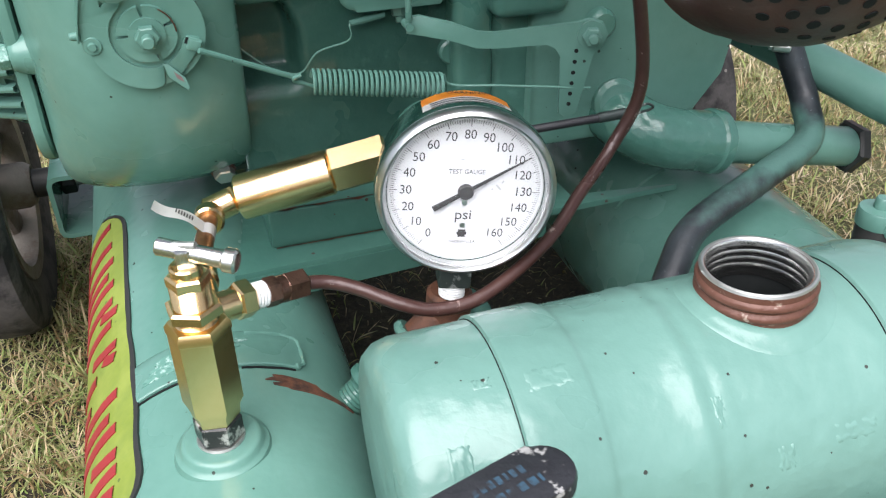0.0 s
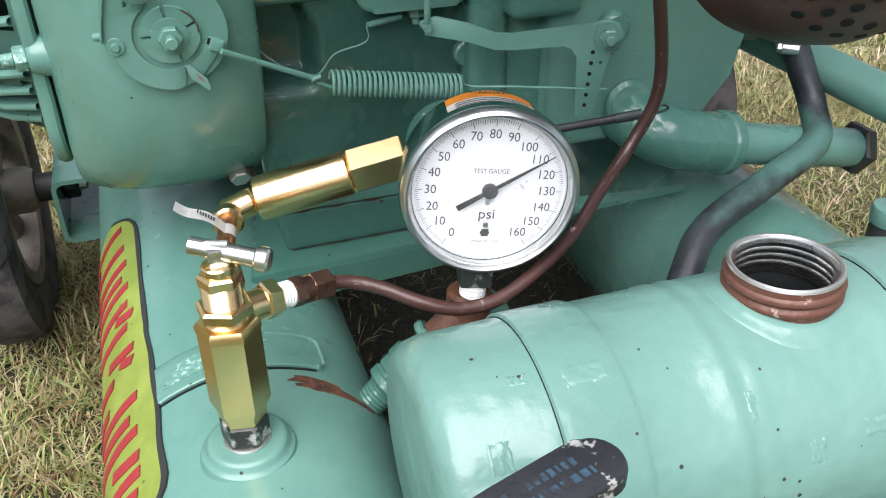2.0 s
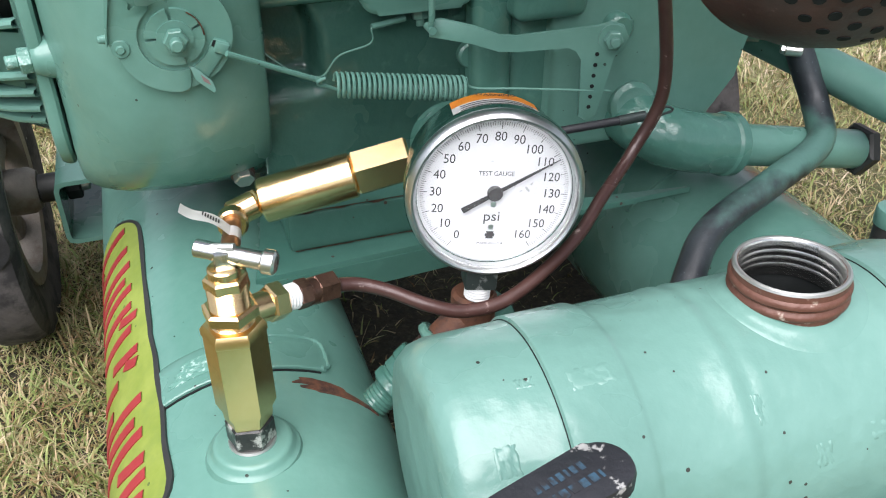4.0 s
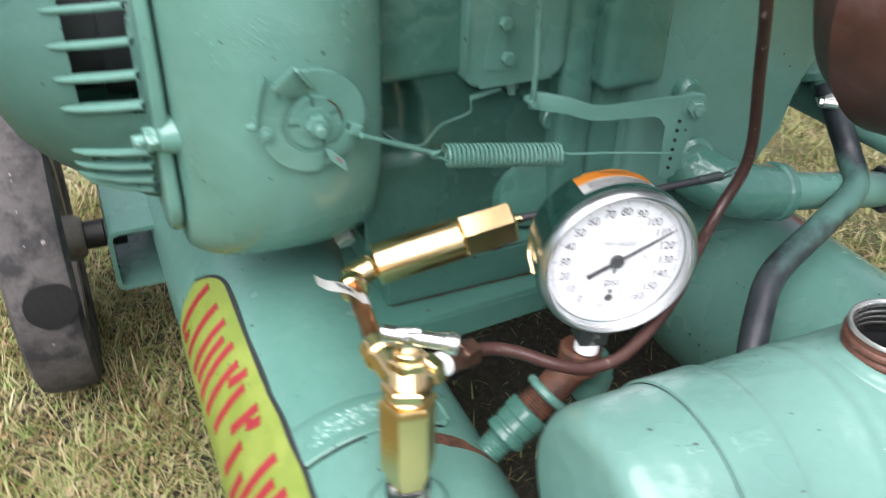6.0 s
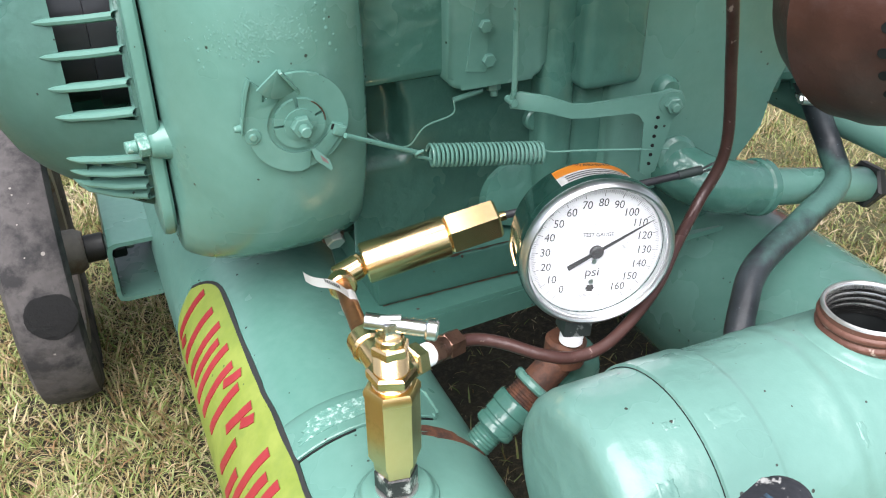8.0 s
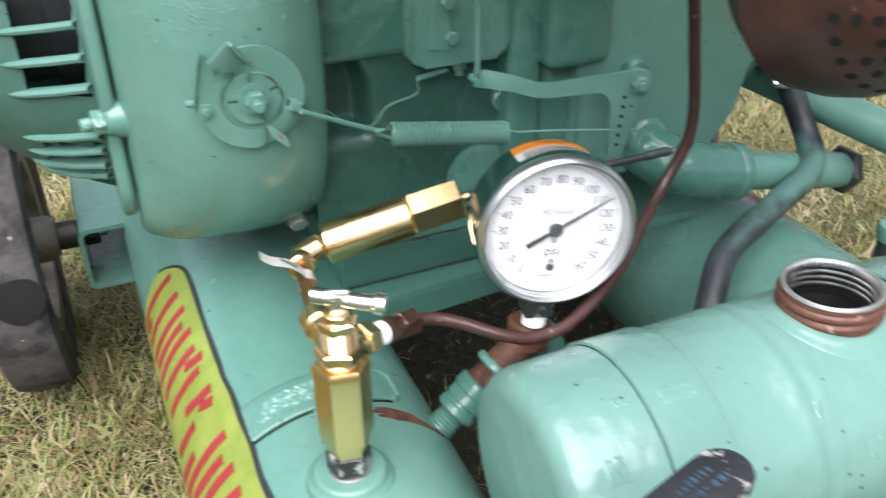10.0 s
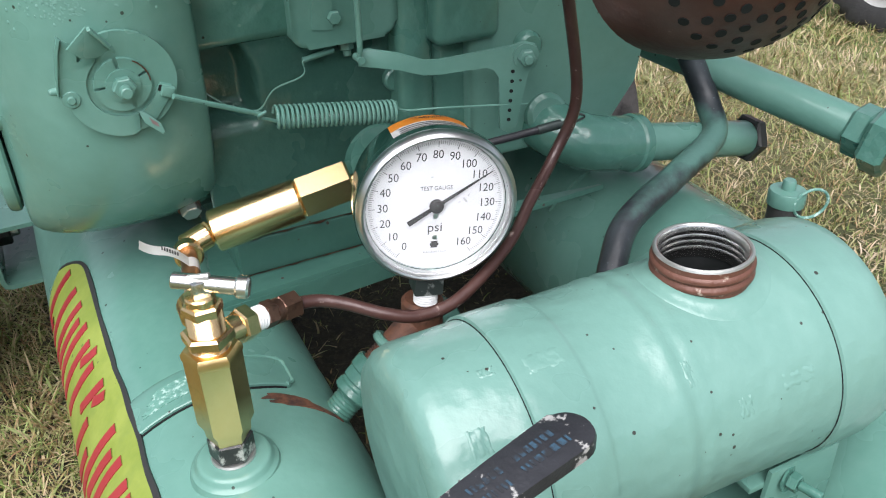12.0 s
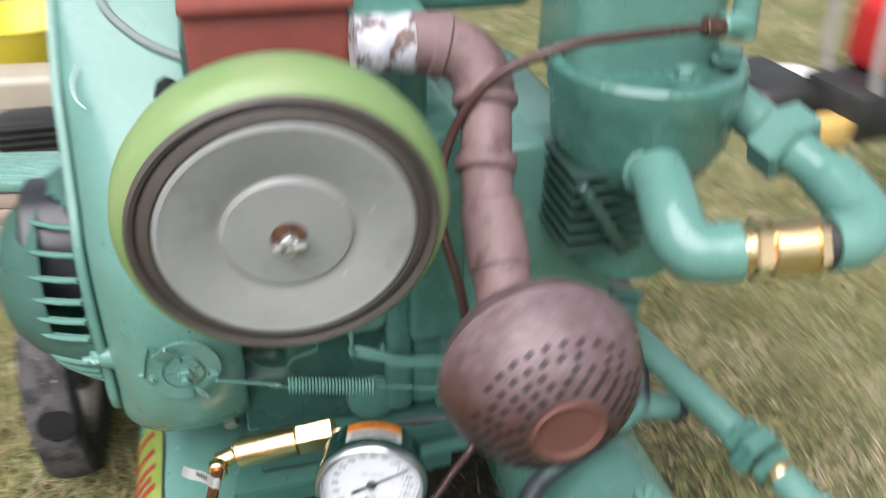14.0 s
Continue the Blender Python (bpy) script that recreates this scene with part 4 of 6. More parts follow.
bm = bmesh.new()
slab(bm, [(0.0065, -0.0240), (0.0105, -0.0248), (0.0212, -0.0365), (0.0230, -0.0440), (0.0214, -0.0460), (0.0095, -0.0345)], DC - dn * 0.0020, dx, (dy * 0.97 - dn * 0.22), 0.0022, 0.0005)
stop = part("stop_arm", bm, green, ctl)
bm = bmesh.new()
slab(bm, [(0.0135, -0.0300), (0.0185, -0.0350), (0.0200, -0.0390), (0.0150, -0.0352)], DC + dn * 0.0004, dx, (dy * 0.97 - dn * 0.22), 0.0006)
part("worn_tip", bm, exhaust_mat, stop, "worn red primer")
bm = bmesh.new()
slab(bm, [(-0.0335, 0.0395), (-0.0285, 0.0350), (-0.0250, 0.0300), (-0.0150, 0.0285), (-0.0030, 0.0340), (-0.0150, 0.0545), (-0.0175, 0.0560)], DC + dn * 0.0022, dx, (dy * 0.96 + dn * 0.28), 0.0016, 0.0004)
part("folded_arm", bm, green, ctl)
bm = bmesh.new()
slab(bm, [(-0.0175, 0.0555), (-0.0150, 0.0560), (-0.0010, 0.0350), (-0.0020, 0.0325)], DC + dn * 0.0040, dx, (dy * 0.96 + dn * 0.28), 0.0050, 0.0005)
part("folded_edge", bm, green, ctl)
bm = bmesh.new()
slab(bm, [(-0.0355, 0.0425), (-0.0380, 0.0450), (-0.0420, 0.0340), (-0.0455, 0.0150), (-0.0478, 0.0000), (-0.0463, -0.0010), (-0.0440, 0.0150), (-0.0403, 0.0330)], DC + dn * 0.0020, dx, dy, 0.0055, 0.0006)
part("side_flange", bm, green, ctl)
bm = bmesh.new()
bolt(bm, DC + dn * 0.0046, dn, 0.0155, 0.008, 0.009)
part("centre_nut", bm, green, ctl)
bm = bmesh.new()
sc_ = DC + dx * -0.0385 + dy * -0.0045
lathe(bm, [(0, 0.0072), (0.0026, 0.0072), (0.0032, 0.0062), (0.0034, 0.0054), (0.0062, 0.0052), (0.0068, 0.0044), (0.0068, 0.0030)], sc_, dn, 24)
part("screw", bm, green, ctl)
bm = bmesh.new()
slab(bm, [(0.0255, -0.0125), (0.0345, -0.0165), (0.0372, -0.0085), (0.0285, -0.0050)], DC + dn * 0.0042, dx, dy, 0.0050, 0.0008)
tab_ = part("spring_tab", bm, green, ctl)
bm = bmesh.new()
slab(bm, [(0.0245, -0.0095), (0.0270, -0.0105), (0.0285, -0.0055), (0.0262, -0.0050)], DC + dn * 0.0043, dx, dy, 0.0004)
part("slot", bm, void, tab_)
bm = bmesh.new()
rod(bm, DC + dx * -0.0455 + dy * 0.0035 + dn * 0.003, DC + dx * -0.0525 + dy * 0.0045 + dn * 0.005, 0.0034, 0.0026, seg=14, bevel=0.001)
part("knob", bm, green, ctl)

# ---- governor linkage ----
link = thing("governor_linkage", "green bellcrank lever with coil spring and wire rods", "linkage", (0.2, 0.65, 0.5))
lx, ly = Vector((0.146, -0.046, 0)).normalized(), Vector((0, 0, 1))
bm = bmesh.new()
arm = [(0.0, 0.007), (0.0, -0.006), (0.035, -0.012), (0.058, -0.0195), (0.072, -0.0195), (0.116, -0.016), (0.123, -0.019), (0.128, -0.027), (0.129, -0.078), (0.137, -0.083), (0.145, -0.078),
       (0.155, -0.024), (0.163, -0.018), (0.166, -0.008), (0.161, 0.002), (0.150, 0.005), (0.140, 0.002), (0.072, -0.006), (0.058, -0.005), (0.036, 0.003), (0.010, 0.009)]
slab(bm, arm, (0.189, 0.653, 0.542), lx, ly, 0.004, 0.0005)
lever = part("bellcrank", bm, green, link)
for k in range(6):
    bm = bmesh.new()
    q = Vector((0.189, 0.653, 0.542)) + lx * (0.1405 - 0.0006 * k) + ly * (-0.022 - 0.0095 * k) + lx.cross(ly) * 0.0039
    rod(bm, q, q + lx.cross(ly) * 0.0006, 0.0018, seg=12)
    part("hole", bm, void, lever)
bm = bmesh.new()
bolt(bm, Vector((0.189, 0.653, 0.542)) + lx * 0.152 - ly * 0.008 + lx.cross(ly) * 0.004, lx.cross(ly), 0.014, 0.008, 0.005)
part("pivot_bolt", bm, green, link)
bm = bmesh.new()
rod(bm, (0.352, 0.668, 0.500), (0.335, 0.611, 0.532), 0.009, seg=20, bevel=0.002)
part("pivot_post", bm, green, link)
bm = bmesh.new()
pts = []
A0, B0 = Vector((0.106, 0.646, 0.507)), Vector((0.214, 0.632, 0.4945))
d0 = (B0 - A0).normalized()
ex, ey, _ = axes(d0)
turns = 26
for i in range(turns * 12 + 1):
    t = i / 12
    pts.append(A0 + d0 * ((B0 - A0).length * t / turns) + (ex * math.cos(2 * math.pi * t) + ey * math.sin(2 * math.pi * t)) * 0.0098)
sweep(bm, pts, 0.0014, 6, straight=True)
part("coil_spring", bm, green, link)
bm = bmesh.new()
sweep(bm, [(0.022, 0.621, 0.5525), (0.046, 0.628, 0.5395), (0.070, 0.635, 0.5265), (0.094, 0.642, 0.5135)], 0.0023, 10)
sweep(bm, [(0.097, 0.638, 0.5170), (0.091, 0.638, 0.5150), (0.092, 0.642, 0.5105), (0.100, 0.645, 0.5065), (0.108, 0.646, 0.502)], 0.0015, 8)
part("hook_rod", bm, green, link)
bm = bmesh.new()
sweep(bm, [(0.214, 0.632, 0.504), (0.221, 0.632, 0.494), (0.26, 0.624, 0.491), (0.337, 0.604, 0.486)], 0.0011, 8)
part("spring_wire", bm, green, link)
bm = bmesh.new()
sweep(bm, [(0.189, 0.648, 0.545), (0.189, 0.645, 0.56), (0.190, 0.648, 0.62), (0.191, 0.655, 0.70), (0.193, 0.665, 0.80)], 0.0027, 10)
rod(bm, (0.189, 0.657, 0.543), (0.189, 0.643, 0.543), 0.0035, seg=12)
part("throttle_rod", bm, green, link)
bm = bmesh.new()
sweep(bm, [(0.040, 0.70, 0.540), (0.065, 0.69, 0.517), (0.082, 0.69, 0.504), (0.104, 0.692, 0.497), (0.120, 0.690, 0.514), (0.144, 0.690, 0.520), (0.150, 0.688, 0.526), (0.149, 0.688, 0.535), (0.153, 0.690, 0.537)], 0.0008, 6)
rod(bm, (0.150, 0.690, 0.536), (0.181, 0.694, 0.539), 0.0028, seg=8)
part("lock_wire", bm, green, link)
# black push-rod behind the gauge
bm = bmesh.new()
thread(bm, (0.162, 0.612, 0.449), (0.335, 0.582, 0.468), 0.0038, 0.0024, 12)
part("push_cable", bm, fan_black, link, "black sheathed cable")
bm = bmesh.new()
thread(bm, (0.335, 0.582, 0.468), (0.358, 0.578, 0.471), 0.0046, 0.003)
sweep(bm, [(0.356, 0.578, 0.471), (0.375, 0.575, 0.478), (0.381, 0.575, 0.473), (0.358, 0.578, 0.468)], 0.0012, 6)
part("cable_end", bm, stem_mat, link, "scuffed crimped cable end")

# ---- pressure gauge ----
GM = Matrix.Translation((0.0165, 0.522, 0.4765)) @ pose(0, 0, 0, 0, 0, 6.5) @ pose(0, 0, 0, 87, 0, 0) @ pose(0, 0, 0, 0, 0, -5)
gauge = thing("pressure_gauge", "round dial pressure gauge with chromed bezel and dark green case", "pressure gauge", m=GM)
Z3, O3 = (0, 0, 1), (0, 0, 0)
bm = bmesh.new()
lathe(bm, [(0, -0.047), (0.052, -0.047), (0.0575, -0.044), (0.0600, -0.038), (0.0612, -0.006), (0.0640, -0.0055), (0.0648, -0.003), (0.0648, 0.0035), (0.056, 0.0035), (0.056, -0.002), (0, -0.002)], O3, Z3, 72)
part("case", bm, dark_green, gauge, "glossy dark green case")
bm = bmesh.new()
lathe(bm, [(0.0575, 0.0), (0.0640, 0.003), (0.0643, 0.004), (0.0640, 0.008), (0.0626, 0.0110), (0.0606, 0.0122), (0.0592, 0.0115), (0.0586, 0.0098), (0.0555, 0.0012)], O3, Z3, 80)
part("bezel", bm, chrome, gauge, "chromed bezel ring")
bm = bmesh.new()
lathe(bm, [(0, 0), (0.0572, 0), (0.0572, 0.0008), (0, 0.0008)], O3, Z3, 64)
dial = part("dial", bm, dial_white, gauge, "white dial with black figures")
bm = bmesh.new()
lathe(bm, [(0, 0.0086), (0.0572, 0.0086), (0.0572, 0.0096), (0, 0.0096)], O3, Z3, 64)
pane = part("glass", bm, glass_mat, gauge, "clear glass")
pane.visible_shadow = False


def dial_at(value, r):
    a = radians(90 - (value - 80) * 1.81)
    return Vector((r * math.cos(a), r * math.sin(a), 0.0009)), a


for k in range(17):
    v = k * 10
    q, a = dial_at(v, 0.0425 if v < 100 else 0.0415)
    words(str(v), 0.0098, Matrix.Translation(q + Vector((0, 0, 0.0001))) @ Matrix.Diagonal((0.9, 1, 1, 1)), ink, dial, "figure")
words("TEST GAUGE", 0.0050, Matrix.Translation((0, 0.0145, 0.001)) @ Matrix.Diagonal((0.9, 1, 1, 1)), ink_thin, dial)
words("psi", 0.0115, Matrix.Translation((0.0, -0.0195, 0.001)), ink, dial)
words("MADE IN U.S.A.", 0.0030, Matrix.Translation((0.001, -0.0415, 0.001)), ink_thin, dial)
bm = bmesh.new()
for v in range(0, 161):
    if v % 10 == 0:
        r0, w = 0.0485, 0.00028
    elif v % 5 == 0:
        r0, w = 0.0500, 0.0002
    else:
        r0, w = 0.0510, 0.00016
    q0, a = dial_at(v, r0)
    q1, a = dial_at(v, 0.0537)
    s = Vector((-math.sin(a), math.cos(a), 0)) * w
    up = Vector((0, 0, 0.0001))
    bm.faces.new([bm.verts.new(p + up) for p in (q0 - s, q1 - s, q1 + s, q0 + s)])
part("scale_marks", bm, ink_thin, dial)
bm = bmesh.new()
slab(bm, [(-0.003, -0.003), (0.003, -0.003), (0.0018, 0), (0.003, 0.003), (-0.003, 0.003), (-0.0018, 0)], (0, -0.0345, 0.0009), (1, 0, 0), (0, 1, 0), 0.0001)
slab(bm, round_rect(0.0072, 0.0026, 0.0006, 2), (0, -0.0345, 0.0009), (1, 0, 0), (0, 1, 0), 0.00015)
part("maker_mark", bm, ink, dial)
for y, w in ((-0.0095, 0.004), (-0.0278, 0.0042)):
    bm = bmesh.new()
    slab(bm, round_rect(w, 0.004, 0.0018, 4), (0, y, 0.0009), (1, 0, 0), (0, 1, 0), 0.0008)
    part("dial_rivet", bm, steel, dial)
for x, y, w, h, turn in ((0.0145, 0.0060, 0.0034, 0.0013, 70), (0.0235, 0.0030, 0.0052, 0.0016, -50), (0.0190, 0.0015, 0.0022, 0.0010, 20), (0.0262, 0.0072, 0.0026, 0.0010, 60), (-0.0040, 0.0240, 0.0022, 0.0008, 10)):
    bm = bmesh.new()
    c_, s_ = math.cos(radians(turn)), math.sin(radians(turn))
    slab(bm, round_rect(w, h, h * 0.45, 3), (x, y, 0.0009), (c_, s_, 0), (-s_, c_, 0), 0.00008)
    part("smudge", bm, smudge, dial)
# pointer rests near 112
q, a = dial_at(112, 1.0)
dirn = Vector((math.cos(a), math.sin(a), 0))
side = Vector((-dirn.y, dirn.x, 0))
bm = bmesh.new()
slab(bm, [(-0.0265, -0.0022), (-0.006, -0.0016), (0.006, -0.0014), (0.034, -0.0008), (0.052, -0.0001), (0.052, 0.0001), (0.034, 0.0008), (0.006, 0.0014), (-0.006, 0.0016), (-0.0265, 0.0022)], (0, 0, 0.0030), dirn, side, 0.0007)
rod(bm, (0, 0, 0.001), (0, 0, 0.0052), 0.0056, seg=24, bevel=0.0008)
part("pointer", bm, ink, gauge, "black pointer")
# warning label on the case's top
bm = bmesh.new()
for (z0, z1, mat_, nm) in ((-0.037, -0.024, orange, "orange_band"), (-0.024, -0.009, label_white, "white_band")):
    bm = bmesh.new()
    k = 20
    A, B = [], []
    for i in range(k + 1):
        a = radians(60 + 62 * i / k)
        for lst, z in ((A, z0), (B, z1)):
            q = 0.0603 + (z + 0.038) * 0.0375
            lst.append(bm.verts.new((q * math.cos(a), q * math.sin(a), z)))
    for i in range(k):
        bm.faces.new((A[i], A[i + 1], B[i + 1], B[i]))
    bmesh.ops.solidify(bm, geom=bm.faces[:], thickness=0.0003)
    lab = part("warning_label", bm, mat_, gauge, "orange and white warning label")
for row in range(3):
    bm = bmesh.new()
    k = 16
    A, B = [], []
    for i in range(k + 1):
        a = radians(66 + 50 * i / k)
        for lst, z in ((A, -0.0205 + 0.0038 * row), (B, -0.0190 + 0.0038 * row)):
            q = 0.0608 + (z + 0.038) * 0.0375
            lst.append(bm.verts.new((q * math.cos(a), q * math.sin(a), z)))
    for i in range(k):
        bm.faces.new((A[i], A[i + 1], B[i + 1], B[i]))
    part("print_bar", bm, ink_thin, lab)
words("WARNING", 0.0062, Matrix.Translation((-0.001, 0.0611, -0.0305)) @ pose(0, 0, 0, -90, 0, 0), ink, lab)
bm = bmesh.new()
box(bm, (-0.0125, -0.088, -0.030), (0.0125, -0.060, -0.006), 0.002)
part("stem_block", bm, stem_mat, gauge, "scuffed black square stem")
bm = bmesh.new()
thread(bm, (0, -0.100, -0.018), (0, -0.086, -0.018), 0.0105, 0.0022)
part("taped_thread", bm, ptfe, gauge, "thread wrapped in white tape")
bm = bmesh.new()
sweep(bm, [(-0.0585, 0.004, -0.034), (-0.0605, -0.01, -0.030), (-0.0590, -0.022, -0.018)], 0.0016, 8)
part("edge_trim", bm, brass, gauge)

# ---- fittings under the gauge, down to the receiver ----
fit = thing("pipe_fitting", "rusty tee and green galvanised couplings carrying the gauge", "pipe fitting", (0.14, 0.50, 0.30))
bm = bmesh.new()
rod(bm, (0.177, 0.512, 0.347), (0.179, 0.513, 0.374), 0.0185, seg=24, bevel=0.003)
part("reducing_bush", bm, rust, fit, "rusty bush")
FB, FC = Vector((0.176, 0.512, 0.354)), Vector((0.092, 0.507, 0.286))


def along(f):
    return FB.lerp(FC, f)


bm = bmesh.new()
rod(bm, along(-0.06), along(0.34), 0.0150, seg=24)
part("rusty_nipple", bm, rust, fit, "flaking rusty nipple")
bm = bmesh.new()
sweep(bm, [(0.181, 0.516, 0.356), (0.196, 0.519, 0.346), (0.205, 0.522, 0.325), (0.200, 0.524, 0.300)], 0.0165, 20)
part("tee_branch", bm, green, fit)
bm = bmesh.new()
rod(bm, along(0.30), along(0.375), 0.0215, seg=28, bevel=0.002)
part("collar", bm, green, fit)
bm = bmesh.new()
thread(bm, along(0.37), along(0.53), 0.0158, 0.0028, 24)
part("thread", bm, rust, fit, "bare rusty thread")
bm = bmesh.new()
FD = FC - FB
lathe(bm, [(0, 0), (0.0185, 0.0), (0.0203, 0.002), (0.0203, 0.012), (0.0192, 0.0135), (0.0192, 0.0225), (0.0178, 0.024), (0.0178, 0.0265), (0.0192, 0.028), (0.0192, 0.034), (0.0172, 0.036), (0, 0.036)], along(0.52), FD, 32)
part("coupling", bm, green_rough, fit)
bm = bmesh.new()
thread(bm, along(0.84), along(1.12), 0.0135, 0.0032, 24)
part("nipple", bm, green_rough, fit)

# ---- brass relief valve ----
rv = thing("relief_valve", "hexagonal brass relief valve screwed into the receiver", "relief valve", (-0.012, 0.438, 0.346))
VU, VV = -0.012, 0.438


def vz(z):
    return (VU, VV, z)


bm = bmesh.new()
lathe(bm, [(0, 0), (0.0158, 0.0), (0.0166, 0.0012), (0.0158, 0.0028), (0, 0.0028)], vz(0.3445), (0, 0, 1), 28)
part("sealing_ring", bm, zinc, rv, "pale metal sealing ring")
bm = bmesh.new()
hexnut(bm, vz(0.347), vz(0.366), 0.0285, 0.3)
part("bushing", bm, worn_black, rv, "black steel hex bushing worn to bare metal")
bm = bmesh.new()
r = 0.0345 / math.sqrt(3)
lathe(bm, [(0, 0), (r * 0.72, 0), (r * 0.80, 0.003), (r * 0.83, 0.010), (r * 1.0, 0.017), (r, 0.0745), (r * 1.04, 0.0755), (r * 1.04, 0.0800), (r * 0.92, 0.0832), (r * 0.80, 0.0835), (0, 0.0835)], vz(0.364), (0, 0, 1), 6, 0.35)
part("hex_body", bm, brass_hex, rv, "tall drawn-brass hexagon body")
bm = bmesh.new()
thread(bm, vz(0.446), vz(0.453), 0.0145, 0.0016)
thread(bm, vz(0.460), vz(0.476), 0.0128, 0.0018)
part("neck_thread", bm, brass, rv)
bm = bmesh.new()
hexnut(bm, vz(0.452), vz(0.461), 0.031, 0.15)
part("lock_nut", bm, brass, rv)
bm = bmesh.new()
hexnut(bm, vz(0.474), vz(0.483), 0.0235, 0.5)
rod(bm, vz(0.482), vz(0.489), 0.010, seg=20, bevel=0.001)
part("cap_nut", bm, brass, rv)

# tee at the side, its branches
tee = thing("brass_tee", "brass tee with taped union beside the relief valve", "pipe tee", (0.0, 0.47, 0.43))
bm = bmesh.new()
rod(bm, (-0.006, 0.452, 0.436), (-0.008, 0.500, 0.434), 0.0115, seg=20, bevel=0.002)
rod(bm, (-0.008, 0.494, 0.434), (-0.008, 0.512, 0.433), 0.014, seg=20, bevel=0.002)
rod(bm, (-0.004, 0.462, 0.434), (0.022, 0.474, 0.430), 0.0105, seg=20)
hexnut(bm, (0.013, 0.470, 0.432), (0.024, 0.475, 0.430), 0.0235, 0.2)
part("tee_body", bm, brass, tee)
bm = bmesh.new()
thread(bm, (0.023, 0.4745, 0.430), (0.034, 0.479, 0.428), 0.0095, 0.0022)
part("taped_thread", bm, ptfe, tee, "thread wrapped in white tape")
bm = bmesh.new()
hexnut(bm, (0.033, 0.479, 0.428), (0.043, 0.483, 0.426), 0.0185, 0.1)
rod(bm, (0.042, 0.4825, 0.426), (0.048, 0.485, 0.425), 0.0098, seg=18)
part("connector", bm, tarnish, tee, "brown oxidised connector")
bm = bmesh.new()
hexnut(bm, (0.047, 0.4845, 0.425), (0.063, 0.491, 0.422), 0.0195, 0.4)
part("flare_nut", bm, tarnish, tee, "tarnished flare nut")
# drain cock on top
cock = thing("vent_cock", "small bright nickel vent cock with a cross handle", "vent cock", (-0.010, 0.440, 0.489))
bm = bmesh.new()
rod(bm, (-0.026, 0.448, 0.499), (0.012, 0.428, 0.4935), 0.0057, seg=18, bevel=0.0008)
rod(bm, (0.010, 0.429, 0.4938), (0.018, 0.425, 0.4926), 0.0076, seg=20, bevel=0.0015)
part("barrel", bm, steel, cock)
bm = bmesh.new()
box(bm, (-0.017, 0.433, 0.487), (-0.005, 0.446, 0.5005), 0.002)
part("saddle", bm, steel, cock)
bm = bmesh.new()
rod(bm, (-0.020, 0.444, 0.500), (-0.004, 0.436, 0.5015), 0.003, seg=10)
part("split_pin", bm, zinc, cock)

# brass pipe back to the elbow, and the pilot valve
pil = thing("pilot_valve", "polished brass cylinder valve with elbow and pipe", "valve", (0.08, 0.63, 0.40))
bm = bmesh.new()
rod(bm, (-0.008, 0.508, 0.433), (0.008, 0.618, 0.414), 0.0072, seg=18)
part("pipe", bm, brass_pipe, pil, "reddish brass pipe")
bm = bmesh.new()
rod(bm, (0.0065, 0.606, 0.416), (0.008, 0.622, 0.4135), 0.0125, seg=20, bevel=0.002)
rod(bm, (0.006, 0.627, 0.413), (0.030, 0.631, 0.419), 0.0118, seg=20, bevel=0.002)
hexnut(bm, (0.021, 0.630, 0.416), (0.033, 0.632, 0.420), 0.0205, 0.3)
part("elbow", bm, brass, pil)
bm = bmesh.new()
P0, P1 = Vector((0.034, 0.6315, 0.4195)), Vector((0.158, 0.6125, 0.4475))
pd = (P1 - P0).normalized()
rod(bm, P0, P0 + pd * 0.080, 0.0192, seg=40, bevel=0.0015)
body = part("barrel", bm, brass, pil, "polished brass barrel")
bm = bmesh.new()
hexnut(bm, P0 + pd * 0.0795, P0 + pd * 0.129, 0.0348, 0.48)
part("hex_end", bm, brass, pil, "brass hexagon end")
bm = bmesh.new()
thread(bm, P0 - pd * 0.006, P0 + pd * 0.001, 0.0095, 0.002)
part("thread", bm, brass, pil)
bm = bmesh.new()
rod(bm, P0 + pd * 0.127, P0 + pd * 0.137, 0.0045, seg=12)
part("outlet_stub", bm, brass, pil)
tag = thing("paper_tag", "white barcode sticker wrapped round the brass pipe", "sticker", (-0.004, 0.57, 0.425))
bm = bmesh.new()
c0 = Vector((0.002, 0.578, 0.4215)); cd = Vector((0.016, 0.11, -0.019)).normalized()
A, B = [], []
tp = []
for i in range(13):
    a = radians(-300 + 330 * i / 12)
    tp.append(Vector((math.cos(a) * -0.0078, 0.0, math.sin(a) * -0.0078)))
tp = [Vector((0.0078 * math.cos(a), 0, 0.0078 * math.sin(a))) for a in (radians(-180 + 270 * i / 14) for i in range(15))]
end = tp[-1]
out_d = Vector((-0.80, 0.22, 0.56)).normalized()
for i in range(1, 11):
    tp.append(end + out_d * 0.0042 * i + Vector((0, 0, 0.003 * math.sin(i * 0.55))))
for p in tp:
    A.append(bm.verts.new(c0 + p - cd * 0.0105)); B.append(bm.verts.new(c0 + p + cd * 0.0095))
for i in range(len(tp) - 1):
    bm.faces.new((A[i], A[i + 1], B[i + 1], B[i]))
bmesh.ops.solidify(bm, geom=bm.faces[:], thickness=0.0003)
part("sticker", bm, label_white, tag)
for i in range(7):
    bm = bmesh.new()
    q = c0 + end + out_d * (0.008 + 0.0022 * i) + Vector((0, 0, 0.0035)) - cd * 0.0035
    slab(bm, [(0, 0), (0.0011, 0), (0.0011, 0.007), (0, 0.007)], q, out_d, cd, 0.0003)
    part("print_bar", bm, ink, tag)

